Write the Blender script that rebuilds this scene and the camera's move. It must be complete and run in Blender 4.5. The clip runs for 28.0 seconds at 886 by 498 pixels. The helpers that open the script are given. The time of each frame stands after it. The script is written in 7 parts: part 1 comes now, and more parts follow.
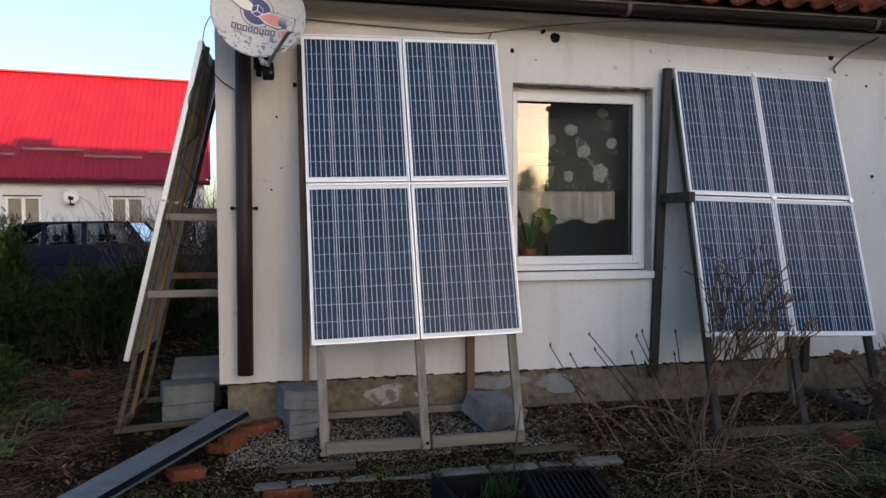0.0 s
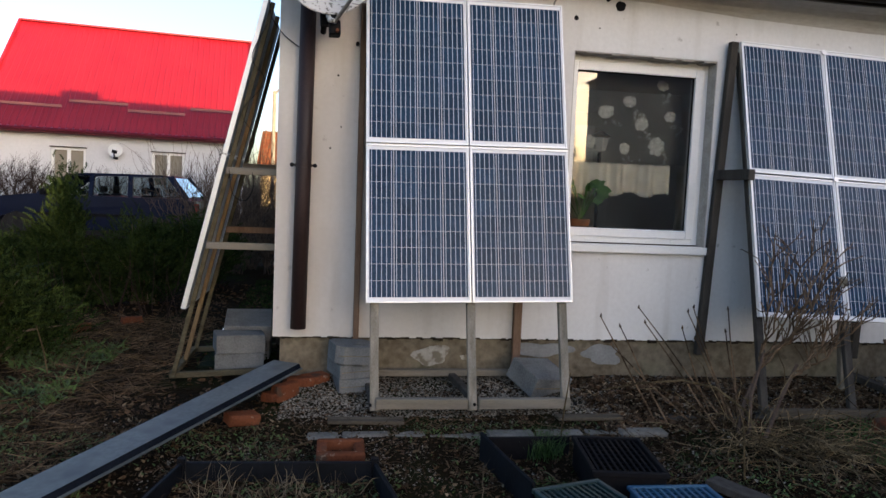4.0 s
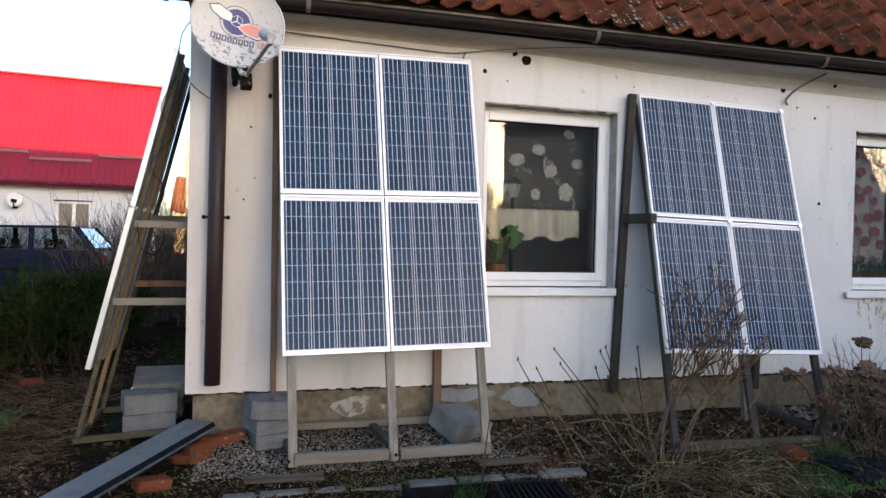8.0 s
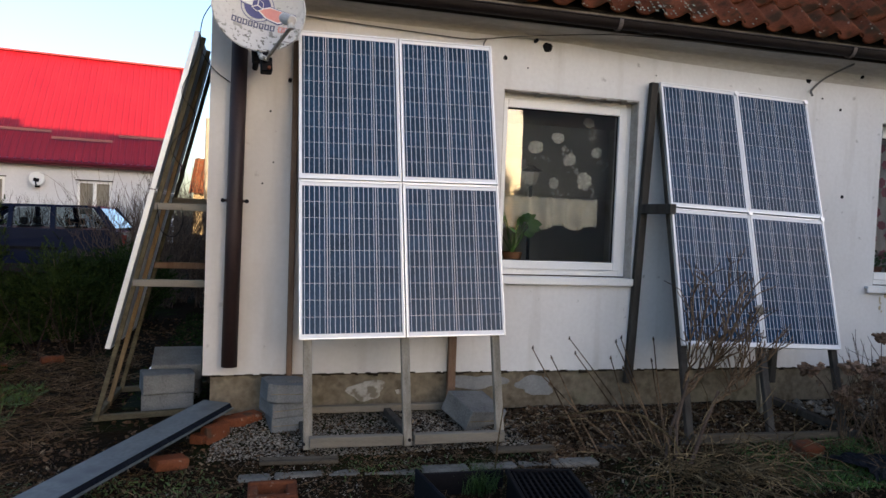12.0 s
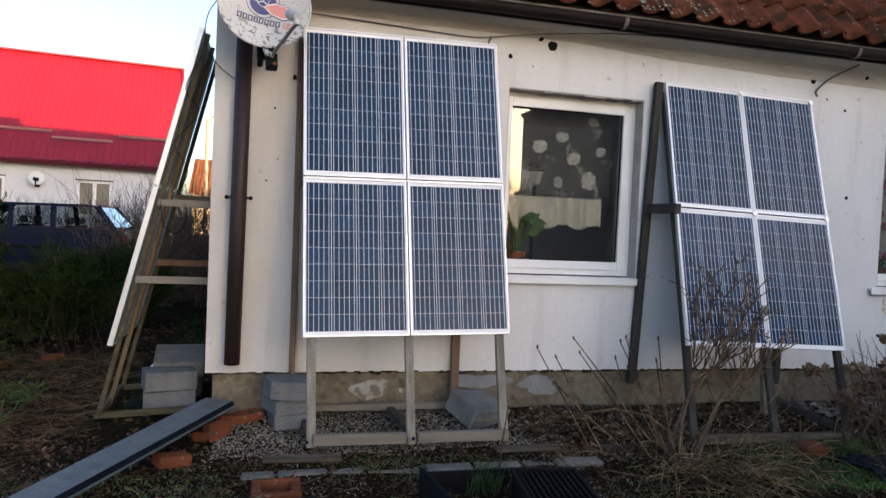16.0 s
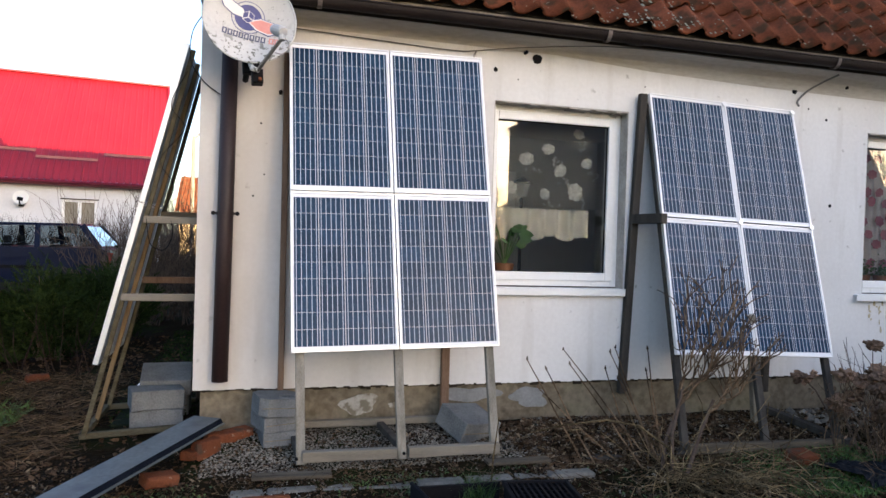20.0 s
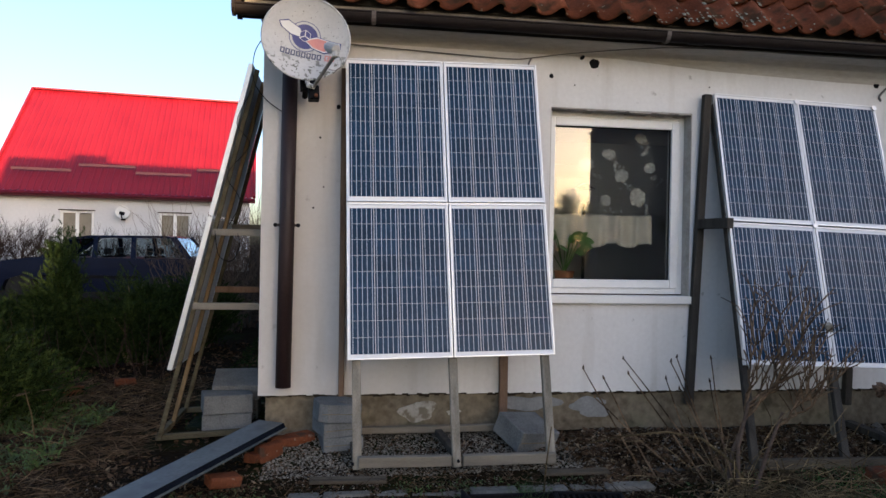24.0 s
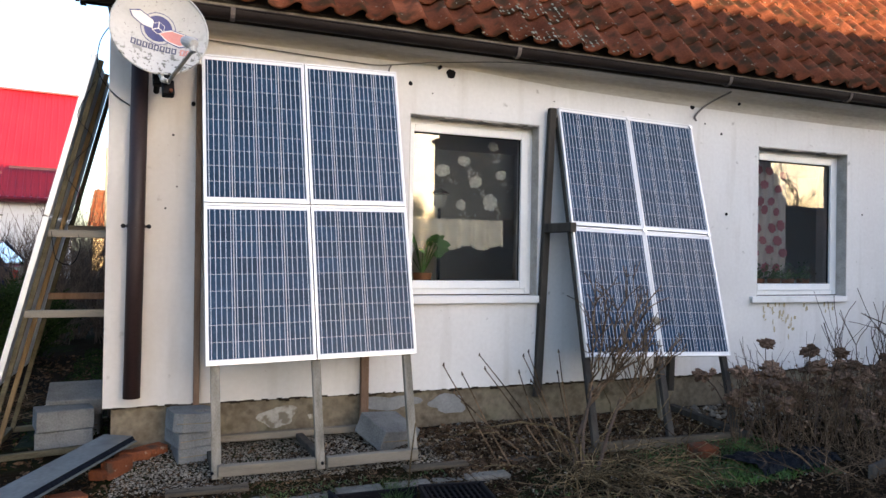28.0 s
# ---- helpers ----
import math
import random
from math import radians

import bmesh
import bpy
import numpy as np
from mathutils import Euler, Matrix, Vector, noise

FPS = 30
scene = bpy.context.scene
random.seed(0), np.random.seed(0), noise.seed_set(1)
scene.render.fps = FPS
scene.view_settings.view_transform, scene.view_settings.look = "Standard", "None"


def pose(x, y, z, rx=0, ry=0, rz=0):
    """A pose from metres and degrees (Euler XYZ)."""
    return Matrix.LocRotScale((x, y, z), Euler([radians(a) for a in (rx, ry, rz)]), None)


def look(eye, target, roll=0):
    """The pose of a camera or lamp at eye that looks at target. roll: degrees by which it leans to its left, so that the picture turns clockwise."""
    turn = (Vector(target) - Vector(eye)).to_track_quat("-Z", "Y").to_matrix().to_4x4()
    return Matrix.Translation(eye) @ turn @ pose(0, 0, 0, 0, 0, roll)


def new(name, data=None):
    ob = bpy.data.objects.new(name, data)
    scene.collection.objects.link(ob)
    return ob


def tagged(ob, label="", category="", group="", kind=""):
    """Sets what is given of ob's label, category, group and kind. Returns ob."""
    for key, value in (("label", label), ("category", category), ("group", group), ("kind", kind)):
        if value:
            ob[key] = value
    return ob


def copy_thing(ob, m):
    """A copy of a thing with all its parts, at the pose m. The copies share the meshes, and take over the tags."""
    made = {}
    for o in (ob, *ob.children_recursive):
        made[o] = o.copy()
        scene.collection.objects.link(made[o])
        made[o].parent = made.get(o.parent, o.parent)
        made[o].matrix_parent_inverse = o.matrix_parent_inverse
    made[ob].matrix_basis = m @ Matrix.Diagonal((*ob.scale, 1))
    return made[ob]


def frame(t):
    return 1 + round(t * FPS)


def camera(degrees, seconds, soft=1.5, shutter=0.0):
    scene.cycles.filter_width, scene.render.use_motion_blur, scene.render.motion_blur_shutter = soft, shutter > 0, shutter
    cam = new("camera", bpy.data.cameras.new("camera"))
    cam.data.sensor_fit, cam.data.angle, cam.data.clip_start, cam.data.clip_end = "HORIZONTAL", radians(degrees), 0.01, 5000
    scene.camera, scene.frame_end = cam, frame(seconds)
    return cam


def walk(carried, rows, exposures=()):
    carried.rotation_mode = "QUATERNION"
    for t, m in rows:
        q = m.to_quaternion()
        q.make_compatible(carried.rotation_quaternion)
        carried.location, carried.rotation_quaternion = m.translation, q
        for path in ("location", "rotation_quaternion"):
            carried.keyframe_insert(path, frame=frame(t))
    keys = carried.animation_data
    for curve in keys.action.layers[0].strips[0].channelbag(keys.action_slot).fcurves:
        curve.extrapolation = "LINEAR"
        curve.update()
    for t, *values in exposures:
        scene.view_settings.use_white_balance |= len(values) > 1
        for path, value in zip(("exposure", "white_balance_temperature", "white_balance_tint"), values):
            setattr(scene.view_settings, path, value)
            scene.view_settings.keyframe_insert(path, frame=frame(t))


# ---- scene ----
cam = camera(65.2, 28.0)
PATH = [
    (0, (0.557, -4.921, 1.508), (0.958, -2.963, 1.437), -0.2),
    (0.5, (0.508, -4.918, 1.5), (0.879, -2.958, 1.366), 0.6),
    (1, (0.453, -4.941, 1.483), (0.803, -2.976, 1.361), 2.2),
    (1.5, (0.41, -4.912, 1.486), (0.686, -2.937, 1.332), 2.1),
    (2, (0.356, -4.921, 1.45), (0.733, -2.963, 1.301), 3.1),
    (2.5, (0.393, -4.924, 1.463), (0.721, -2.958, 1.289), 2.9),
    (4.5, (0.383, -4.925, 1.46), (0.701, -2.956, 1.32), 2.5),
    (5, (0.371, -4.925, 1.456), (0.684, -2.953, 1.333), 2.9),
    (5.5, (0.37, -4.913, 1.527), (0.893, -2.985, 1.422), 2.6),
    (6, (0.43, -4.963, 1.495), (1.172, -3.106, 1.445), 2.1),
    (6.5, (0.433, -4.978, 1.481), (1.188, -3.126, 1.437), 1.8),
    (7, (0.404, -4.988, 1.468), (1.069, -3.102, 1.426), 1.1),
    (7.5, (0.393, -4.975, 1.49), (0.906, -3.042, 1.45), 1.6),
    (8, (0.415, -4.967, 1.509), (0.949, -3.04, 1.48), 1.3),
    (8.5, (0.405, -4.979, 1.471), (0.997, -3.068, 1.452), 1.5),
    (9, (0.395, -4.978, 1.49), (0.986, -3.068, 1.464), 2.2),
    (9.5, (0.401, -4.98, 1.487), (0.981, -3.066, 1.478), 1.7),
    (10, (0.394, -4.974, 1.481), (0.95, -3.053, 1.476), 1.9),
    (10.5, (0.403, -4.977, 1.484), (0.969, -3.059, 1.453), 1.7),
    (11, (0.433, -4.989, 1.489), (0.914, -3.048, 1.468), 0.7),
    (11.5, (0.433, -4.981, 1.533), (0.853, -3.025, 1.523), 1.5),
    (12, (0.41, -4.965, 1.52), (0.9, -3.028, 1.448), 2.3),
    (12.5, (0.396, -4.976, 1.481), (0.957, -3.058, 1.414), 2.3),
    (13, (0.385, -4.97, 1.47), (0.902, -3.038, 1.424), 2.9),
    (13.5, (0.369, -4.955, 1.481), (0.88, -3.022, 1.434), 2.8),
    (15.5, (0.375, -4.945, 1.478), (0.876, -3.01, 1.406), 2.8),
    (16, (0.379, -4.94, 1.489), (0.872, -3.003, 1.424), 2.6),
    (16.5, (0.365, -4.939, 1.482), (0.849, -3.0, 1.414), 3.0),
    (17, (0.368, -4.952, 1.475), (0.854, -3.012, 1.433), 2.1),
    (17.5, (0.405, -4.926, 1.634), (1.109, -3.055, 1.668), 3.0),
    (18, (0.473, -4.997, 1.542), (1.406, -3.233, 1.674), 1.0),
    (18.5, (0.427, -4.986, 1.452), (1.139, -3.119, 1.54), 0.2),
    (19, (0.389, -4.959, 1.5), (0.945, -3.038, 1.486), 1.8),
    (19.5, (0.392, -4.932, 1.499), (0.959, -3.015, 1.463), 1.9),
    (20, (0.382, -4.937, 1.478), (0.906, -3.007, 1.456), 1.8),
    (20.5, (0.386, -4.925, 1.498), (0.928, -3.0, 1.468), 1.6),
    (22.5, (0.401, -4.951, 1.48), (0.924, -3.021, 1.481), 0.1),
    (23, (0.492, -4.955, 1.511), (0.934, -3.005, 1.509), 0.8),
    (23.5, (0.562, -4.982, 1.502), (0.871, -3.006, 1.47), 0.7),
    (24, (0.566, -5.002, 1.492), (0.855, -3.023, 1.485), 1.1),
    (24.5, (0.524, -4.992, 1.497), (0.702, -3.0, 1.456), 0.9),
    (25, (0.46, -5.033, 1.517), (0.797, -3.062, 1.522), -0.4),
    (25.5, (0.399, -5.042, 1.496), (0.875, -3.1, 1.484), 1.1),
    (26, (0.385, -5.04, 1.501), (0.861, -3.097, 1.504), 0.9),
    (26.5, (0.406, -5.053, 1.621), (0.987, -3.14, 1.663), 1.9),
    (27, (0.456, -5.079, 1.548), (1.264, -3.25, 1.562), 1.8),
    (27.5, (0.452, -5.061, 1.471), (1.241, -3.223, 1.486), 1.4),
    (28, (0.43, -5.051, 1.467), (1.15, -3.185, 1.484), 1.0),
]
EXPOSURES = [(t, e - 0.12, 6450 if 24.3 < t < 26.2 else 6700, 18) for t, e in ((0.0, 1.66), (1.0, 1.63), (2.0, 1.68), (5.0, 1.87), (6.0, 1.95), (7.0, 2.36), (8.0, 2.30), (10.0, 2.30), (11.0, 2.2), (12.0, 1.80), (13.0, 1.80), (16.0, 2.03), (17.0, 2.1), (18.0, 2.22), (20.0, 2.38), (23.0, 2.0), (24.5, 1.48), (25.0, 1.32), (26.0, 1.42), (26.5, 1.8), (27.0, 2.16), (28.0, 2.43))]
walk(cam, [(t, look(eye, target, roll)) for t, eye, target, roll in PATH], EXPOSURES)

# ---- light: low evening sun, clear sky ----
SUN = Vector((0.618, -1.0, 0.219)).normalized()
world = bpy.data.worlds.new("world")
scene.world = world
world.use_nodes = True
wn = world.node_tree
sky = wn.nodes.new("ShaderNodeTexSky")
sky.sky_type = "NISHITA"
sky.sun_disc = False
sky.sun_elevation = math.asin(SUN.z)
sky.sun_rotation = math.atan2(SUN.x, SUN.y)
sky.air_density, sky.dust_density, sky.ozone_density = 1.0, 2.5, 2.4
wn.links.new(sky.outputs[0], wn.nodes["Background"].inputs["Color"])
wn.nodes["Background"].inputs["Strength"].default_value = 0.15
sun_data = bpy.data.lights.new("sun", "SUN")
sun_data.energy, sun_data.angle, sun_data.color = 5.0, radians(0.6), (1.0, 0.76, 0.45)
sun = new("sun", sun_data)
sun.matrix_world = look((20, -30, 12), Vector((20, -30, 12)) - SUN)


# ---- materials ----
def surf(name, a, b, scale=3.0, fine=45.0, rough=0.8, bump=0.25, metal=0.0, stretch=(1, 1, 1), rand="", spread=0.35, dist=0.01, coat=0.0, contrast=0.5):
    m = bpy.data.materials.new(name)
    m.use_nodes = True
    nt = m.node_tree
    n, link = nt.nodes, nt.links.new
    bsdf = n["Principled BSDF"]
    tc = n.new("ShaderNodeTexCoord")
    mp = n.new("ShaderNodeMapping")
    mp.inputs["Scale"].default_value = stretch
    spot = tc.outputs["Object"]
    if rand == "object":
        # each piece takes its own part of the grain
        info, shift = n.new("ShaderNodeObjectInfo"), n.new("ShaderNodeVectorMath")
        shift.operation = "MULTIPLY_ADD"
        link(info.outputs["Random"], shift.inputs[0])
        shift.inputs[1].default_value = (57.0, 31.0, 83.0)
        link(spot, shift.inputs[2])
        spot = shift.outputs[0]
    m["spot"] = spot.node.name
    link(spot, mp.inputs["Vector"])
    big, small = n.new("ShaderNodeTexNoise"), n.new("ShaderNodeTexNoise")
    big.inputs["Scale"].default_value, small.inputs["Scale"].default_value = scale, fine
    big.inputs["Detail"].default_value = small.inputs["Detail"].default_value = 5.0
    link(mp.outputs[0], big.inputs["Vector"])
    link(mp.outputs[0], small.inputs["Vector"])
    mix = n.new("ShaderNodeMath")
    mix.operation = "MULTIPLY_ADD"
    mix.inputs[1].default_value = 0.6
    sc = n.new("ShaderNodeMath")
    sc.operation = "MULTIPLY"
    sc.inputs[1].default_value = 0.4
    link(small.outputs[0], sc.inputs[0])
    link(big.outputs[0], mix.inputs[0])
    link(sc.outputs[0], mix.inputs[2])
    ramp = n.new("ShaderNodeValToRGB")
    ramp.color_ramp.elements[0].position = 0.5 - contrast * 0.35
    ramp.color_ramp.elements[1].position = 0.5 + contrast * 0.35
    ramp.color_ramp.elements[0].color = (*a, 1)
    ramp.color_ramp.elements[1].color = (*b, 1)
    link(mix.outputs[0], ramp.inputs[0])
    col = ramp.outputs[0]
    if rand:
        hsv = n.new("ShaderNodeHueSaturation")
        src = n.new("ShaderNodeObjectInfo") if rand == "object" else n.new("ShaderNodeNewGeometry")
        out = src.outputs["Random"] if rand == "object" else src.outputs["Random Per Island"]
        rng = n.new("ShaderNodeMapRange")
        rng.inputs["To Min"].default_value, rng.inputs["To Max"].default_value = 1 - spread, 1 + spread
        link(out, rng.inputs["Value"])
        link(rng.outputs[0], hsv.inputs["Value"])
        link(col, hsv.inputs["Color"])
        col = hsv.outputs[0]
    link(col, bsdf.inputs["Base Color"])
    rr = n.new("ShaderNodeMapRange")
    rr.inputs["To Min"].default_value, rr.inputs["To Max"].default_value = max(0.02, rough - 0.12), min(1, rough + 0.12)
    link(big.outputs[0], rr.inputs["Value"])
    link(rr.outputs[0], bsdf.inputs["Roughness"])
    bsdf.inputs["Metallic"].default_value = metal
    if rough >= 0.8:
        bsdf.inputs["Specular IOR Level"].default_value = 0.02
    bsdf.inputs["Coat Weight"].default_value = coat
    if bump:
        bp = n.new("ShaderNodeBump")
        bp.inputs["Strength"].default_value, bp.inputs["Distance"].default_value = bump, dist
        link(mix.outputs[0], bp.inputs["Height"])
        link(bp.outputs[0], bsdf.inputs["Normal"])
    return m


def add_layer(m, color, scale, low, high, stretch=(1, 1, 1), amount=1.0, zlow=None, zhigh=None, axis=2):
    """Lays one colour, as for stains, over a material, by a noise between two thresholds, fading along an axis where
    asked.
    """
    nt = m.node_tree
    n, link = nt.nodes, nt.links.new
    bsdf = n["Principled BSDF"]
    old = bsdf.inputs["Base Color"].links[0].from_socket
    tc, mp, tex = n.new("ShaderNodeTexCoord"), n.new("ShaderNodeMapping"), n.new("ShaderNodeTexNoise")
    mp.inputs["Scale"].default_value = stretch
    tex.inputs["Scale"].default_value, tex.inputs["Detail"].default_value = scale, 6.0
    node = n[m["spot"]]
    link(node.outputs["Object"] if node.type == "TEX_COORD" else node.outputs[0], mp.inputs["Vector"])
    link(mp.outputs[0], tex.inputs["Vector"])
    rng = n.new("ShaderNodeMapRange")
    rng.inputs["From Min"].default_value, rng.inputs["From Max"].default_value = low, high
    rng.inputs["To Max"].default_value = amount
    link(tex.outputs[0], rng.inputs["Value"])
    fac = rng.outputs[0]
    if zlow is not None:
        sep, zr, mul = n.new("ShaderNodeSeparateXYZ"), n.new("ShaderNodeMapRange"), n.new("ShaderNodeMath")
        link(tc.outputs["Object"], sep.inputs[0])
        link(sep.outputs[axis], zr.inputs["Value"])
        zr.inputs["From Min"].default_value, zr.inputs["From Max"].default_value = zlow, zhigh
        mul.operation = "MULTIPLY"
        link(zr.outputs[0], mul.inputs[0])
        link(fac, mul.inputs[1])
        fac = mul.outputs[0]
    mx = n.new("ShaderNodeMix")
    mx.data_type = "RGBA"
    link(fac, mx.inputs[0])
    link(old, mx.inputs[6])
    mx.inputs[7].default_value = (*color, 1)
    link(mx.outputs[2], bsdf.inputs["Base Color"])
    return m


def glass_mat(name, tint=(1, 1, 1)):
    m = bpy.data.materials.new(name)
    m.use_nodes = True
    n, link = m.node_tree.nodes, m.node_tree.links.new
    clear, gloss, mix, fr = n.new("ShaderNodeBsdfTransparent"), n.new("ShaderNodeBsdfGlossy"), n.new("ShaderNodeMixShader"), n.new("ShaderNodeFresnel")
    clear.inputs[0].default_value = (*tint, 1)
    gloss.inputs["Roughness"].default_value = 0.01
    fr.inputs[0].default_value = 1.9
    link(fr.outputs[0], mix.inputs[0])
    link(clear.outputs[0], mix.inputs[1])
    link(gloss.outputs[0], mix.inputs[2])
    link(mix.outputs[0], n["Material Output"].inputs["Surface"])
    return m


M_PLASTER = surf("plaster", (0.60, 0.59, 0.575), (0.77, 0.765, 0.755), 1.3, 30, 0.9, 0.25, contrast=0.8)
add_layer(M_PLASTER, (0.40, 0.37, 0.32), 2.2, 0.55, 0.8, (3.5, 1, 0.35), 0.4)
add_layer(M_PLASTER, (0.30, 0.29, 0.27), 14, 0.66, 0.74, (1, 1, 1), 0.6)
# browner and darker towards the left end, gone by x = 2.3
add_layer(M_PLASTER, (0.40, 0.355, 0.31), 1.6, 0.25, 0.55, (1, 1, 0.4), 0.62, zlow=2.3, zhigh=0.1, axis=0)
M_PLASTER_DARKER = surf("broken_plaster", (0.30, 0.28, 0.25), (0.5, 0.48, 0.44), 8, 60, 0.95, 0.5)
M_PLINTH = surf("plinth_render", (0.085, 0.070, 0.048), (0.25, 0.21, 0.155), 3.0, 25, 0.95, 0.6, contrast=0.55)
add_layer(M_PLINTH, (0.10, 0.11, 0.06), 3.0, 0.55, 0.75, (1, 1, 1), 0.6)
add_layer(M_PLINTH, (0.05, 0.043, 0.03), 6.0, 0.55, 0.68, (1, 1, 1), 0.7)
M_PATCH = surf("pale_patch", (0.26, 0.245, 0.21), (0.44, 0.42, 0.38), 9, 50, 0.95, 0.4)
add_layer(M_PATCH, (0.14, 0.115, 0.08), 14, 0.50, 0.60, (1, 1, 1), 0.8)
M_CEMENT_SMEAR = surf("cement_smear", (0.16, 0.165, 0.165), (0.27, 0.275, 0.275), 6, 50, 0.95, 0.3)
M_TILE = surf("clay_tile", (0.082, 0.027, 0.0155), (0.19, 0.064, 0.034), 5, 60, 0.85, 0.35, rand="object", spread=0.3)
add_layer(M_TILE, (0.026, 0.025, 0.016), 7.5, 0.50, 0.62, amount=0.75)
add_layer(M_TILE, (0.34, 0.36, 0.29), 22, 0.66, 0.76, amount=0.6)
M_TILE_FAR = surf("clay_tile_joined", (0.10, 0.033, 0.018), (0.22, 0.077, 0.037), 2.5, 60, 0.85, 0.35, rand="island", spread=0.3)
M_METAL_SPEC = 0.2
add_layer(M_TILE_FAR, (0.09, 0.075, 0.045), 5.0, 0.50, 0.64, amount=0.7)
M_METAL_ROOF = surf("dark_red_sheet", (0.09, 0.006, 0.017), (0.125, 0.010, 0.026), 1.5, 40, 0.42, 0.05)
M_METAL_ROOF.node_tree.nodes["Principled BSDF"].inputs["Specular IOR Level"].default_value = M_METAL_SPEC
M_RED_ROOF = surf("bright_red_sheet", (0.195, 0.0046, 0.0105), (0.25, 0.0075, 0.016), 1.0, 40, 0.45, 0.05)
M_BROWN = surf("brown_plastic", (0.018, 0.0098, 0.0095), (0.033, 0.0185, 0.018), 4, 60, 0.55, 0.08)
M_BROWN.node_tree.nodes["Principled BSDF"].inputs["Specular IOR Level"].default_value = 0.3
M_GUTTER = surf("dark_gutter", (0.008, 0.0055, 0.005), (0.018, 0.012, 0.011), 4, 60, 0.6, 0.08)
M_GUTTER.node_tree.nodes["Principled BSDF"].inputs["Specular IOR Level"].default_value = 0.2
M_FASCIA = surf("weathered_fascia", (0.03, 0.023, 0.018), (0.07, 0.056, 0.045), 5, 40, 0.9, 0.3, stretch=(0.3, 1, 1))
M_PVC = surf("white_pvc", (0.74, 0.74, 0.73), (0.82, 0.82, 0.81), 3, 50, 0.35, 0.03)
add_layer(M_PVC, (0.42, 0.39, 0.33), 5, 0.62, 0.8, (1, 1, 1), 0.5)
M_GLASS = glass_mat("window_glass", (0.95, 0.97, 0.96))
M_CLEAR = bpy.data.materials.new("clear_inner_face")
M_CLEAR.use_nodes = True
M_CLEAR.node_tree.links.new(M_CLEAR.node_tree.nodes.new("ShaderNodeBsdfTransparent").outputs[0], M_CLEAR.node_tree.nodes["Material Output"].inputs["Surface"])
M_ALU = surf("aluminium_frame", (0.62, 0.63, 0.64), (0.74, 0.75, 0.76), 3, 60, 0.38, 0.03, metal=0.55)
M_SHEET = surf("white_backsheet", (0.70, 0.71, 0.73), (0.80, 0.81, 0.83), 3, 60, 0.4, 0.0)
M_SHEET_BACK = surf("grey_backsheet", (0.30, 0.30, 0.29), (0.40, 0.40, 0.385), 3, 60, 0.6, 0.0)
M_CELL = surf("blue_silicon", (0.006, 0.024, 0.052), (0.012, 0.042, 0.086), 22, 70, 0.24, 0.0, rand="object", spread=0.2)
M_CELL.node_tree.nodes["Principled BSDF"].inputs["Specular IOR Level"].default_value = 0.12
M_BUS = surf("silver_busbar", (0.54, 0.62, 0.74), (0.64, 0.72, 0.84), 3, 60, 0.4, 0.0)
M_WOOD_GREY = surf("weathered_wood", (0.15, 0.135, 0.108), (0.31, 0.285, 0.24), 3, 45, 0.9, 0.4, stretch=(6, 6, 0.7), contrast=0.45)
add_layer(M_WOOD_GREY, (0.07, 0.06, 0.045), 3.0, 0.52, 0.7, (4, 4, 0.8), 0.6)
M_WOOD_RAIL = surf("weathered_rail", (0.115, 0.10, 0.08), (0.24, 0.215, 0.175), 3, 45, 0.9, 0.4, stretch=(0.7, 6, 6), contrast=0.8)
M_WOOD_NEW = surf("brown_timber", (0.13, 0.078, 0.052), (0.25, 0.165, 0.115), 3, 45, 0.85, 0.35, stretch=(6, 6, 0.7))
M_BOARD = surf("damp_board", (0.045, 0.037, 0.028), (0.13, 0.108, 0.08), 3, 45, 0.9, 0.4, stretch=(0.7, 6, 6), contrast=0.5)
M_WOOD_WARM = surf("warm_timber", (0.10, 0.068, 0.038), (0.21, 0.15, 0.088), 3, 45, 0.9, 0.35, stretch=(6, 6, 0.7))
M_WOOD_DARK = surf("dark_timber", (0.035, 0.031, 0.027), (0.085, 0.077, 0.068), 3, 45, 0.9, 0.35, stretch=(6, 6, 0.7))
M_BLOCK = surf("concrete_block", (0.085, 0.09, 0.09), (0.20, 0.205, 0.205), 4, 90, 0.95, 0.5)
M_BRICK = surf("red_brick", (0.085, 0.029, 0.016), (0.17, 0.060, 0.030), 6, 70, 0.9, 0.5, rand="object", spread=0.25)
add_layer(M_BRICK, (0.05, 0.045, 0.035), 9.0, 0.54, 0.66, amount=0.7)
add_layer(M_BRICK, (0.30, 0.25, 0.20), 22.0, 0.64, 0.72, amount=0.6)
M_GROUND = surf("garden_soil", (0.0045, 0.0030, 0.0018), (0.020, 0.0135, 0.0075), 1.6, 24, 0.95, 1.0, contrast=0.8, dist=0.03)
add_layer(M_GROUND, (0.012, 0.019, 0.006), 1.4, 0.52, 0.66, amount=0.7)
M_DISH = surf("dish_grey", (0.43, 0.425, 0.405), (0.52, 0.515, 0.495), 4, 50, 0.5, 0.03)
add_layer(M_DISH, (0.10, 0.10, 0.075), 30, 0.55, 0.595, amount=0.9, zlow=0.02, zhigh=-0.2)
add_layer(M_DISH, (0.10, 0.10, 0.075), 55, 0.66, 0.69, amount=0.8)
M_BLACK = surf("black_plastic", (0.003, 0.003, 0.004), (0.009, 0.009, 0.011), 6, 60, 0.65, 0.1)
M_BLACK.node_tree.nodes["Principled BSDF"].inputs["Specular IOR Level"].default_value = 0.08
M_GALV = surf("grey_sheet", (0.040, 0.046, 0.044), (0.115, 0.124, 0.118), 3.5, 40, 0.6, 0.15, metal=0.0)
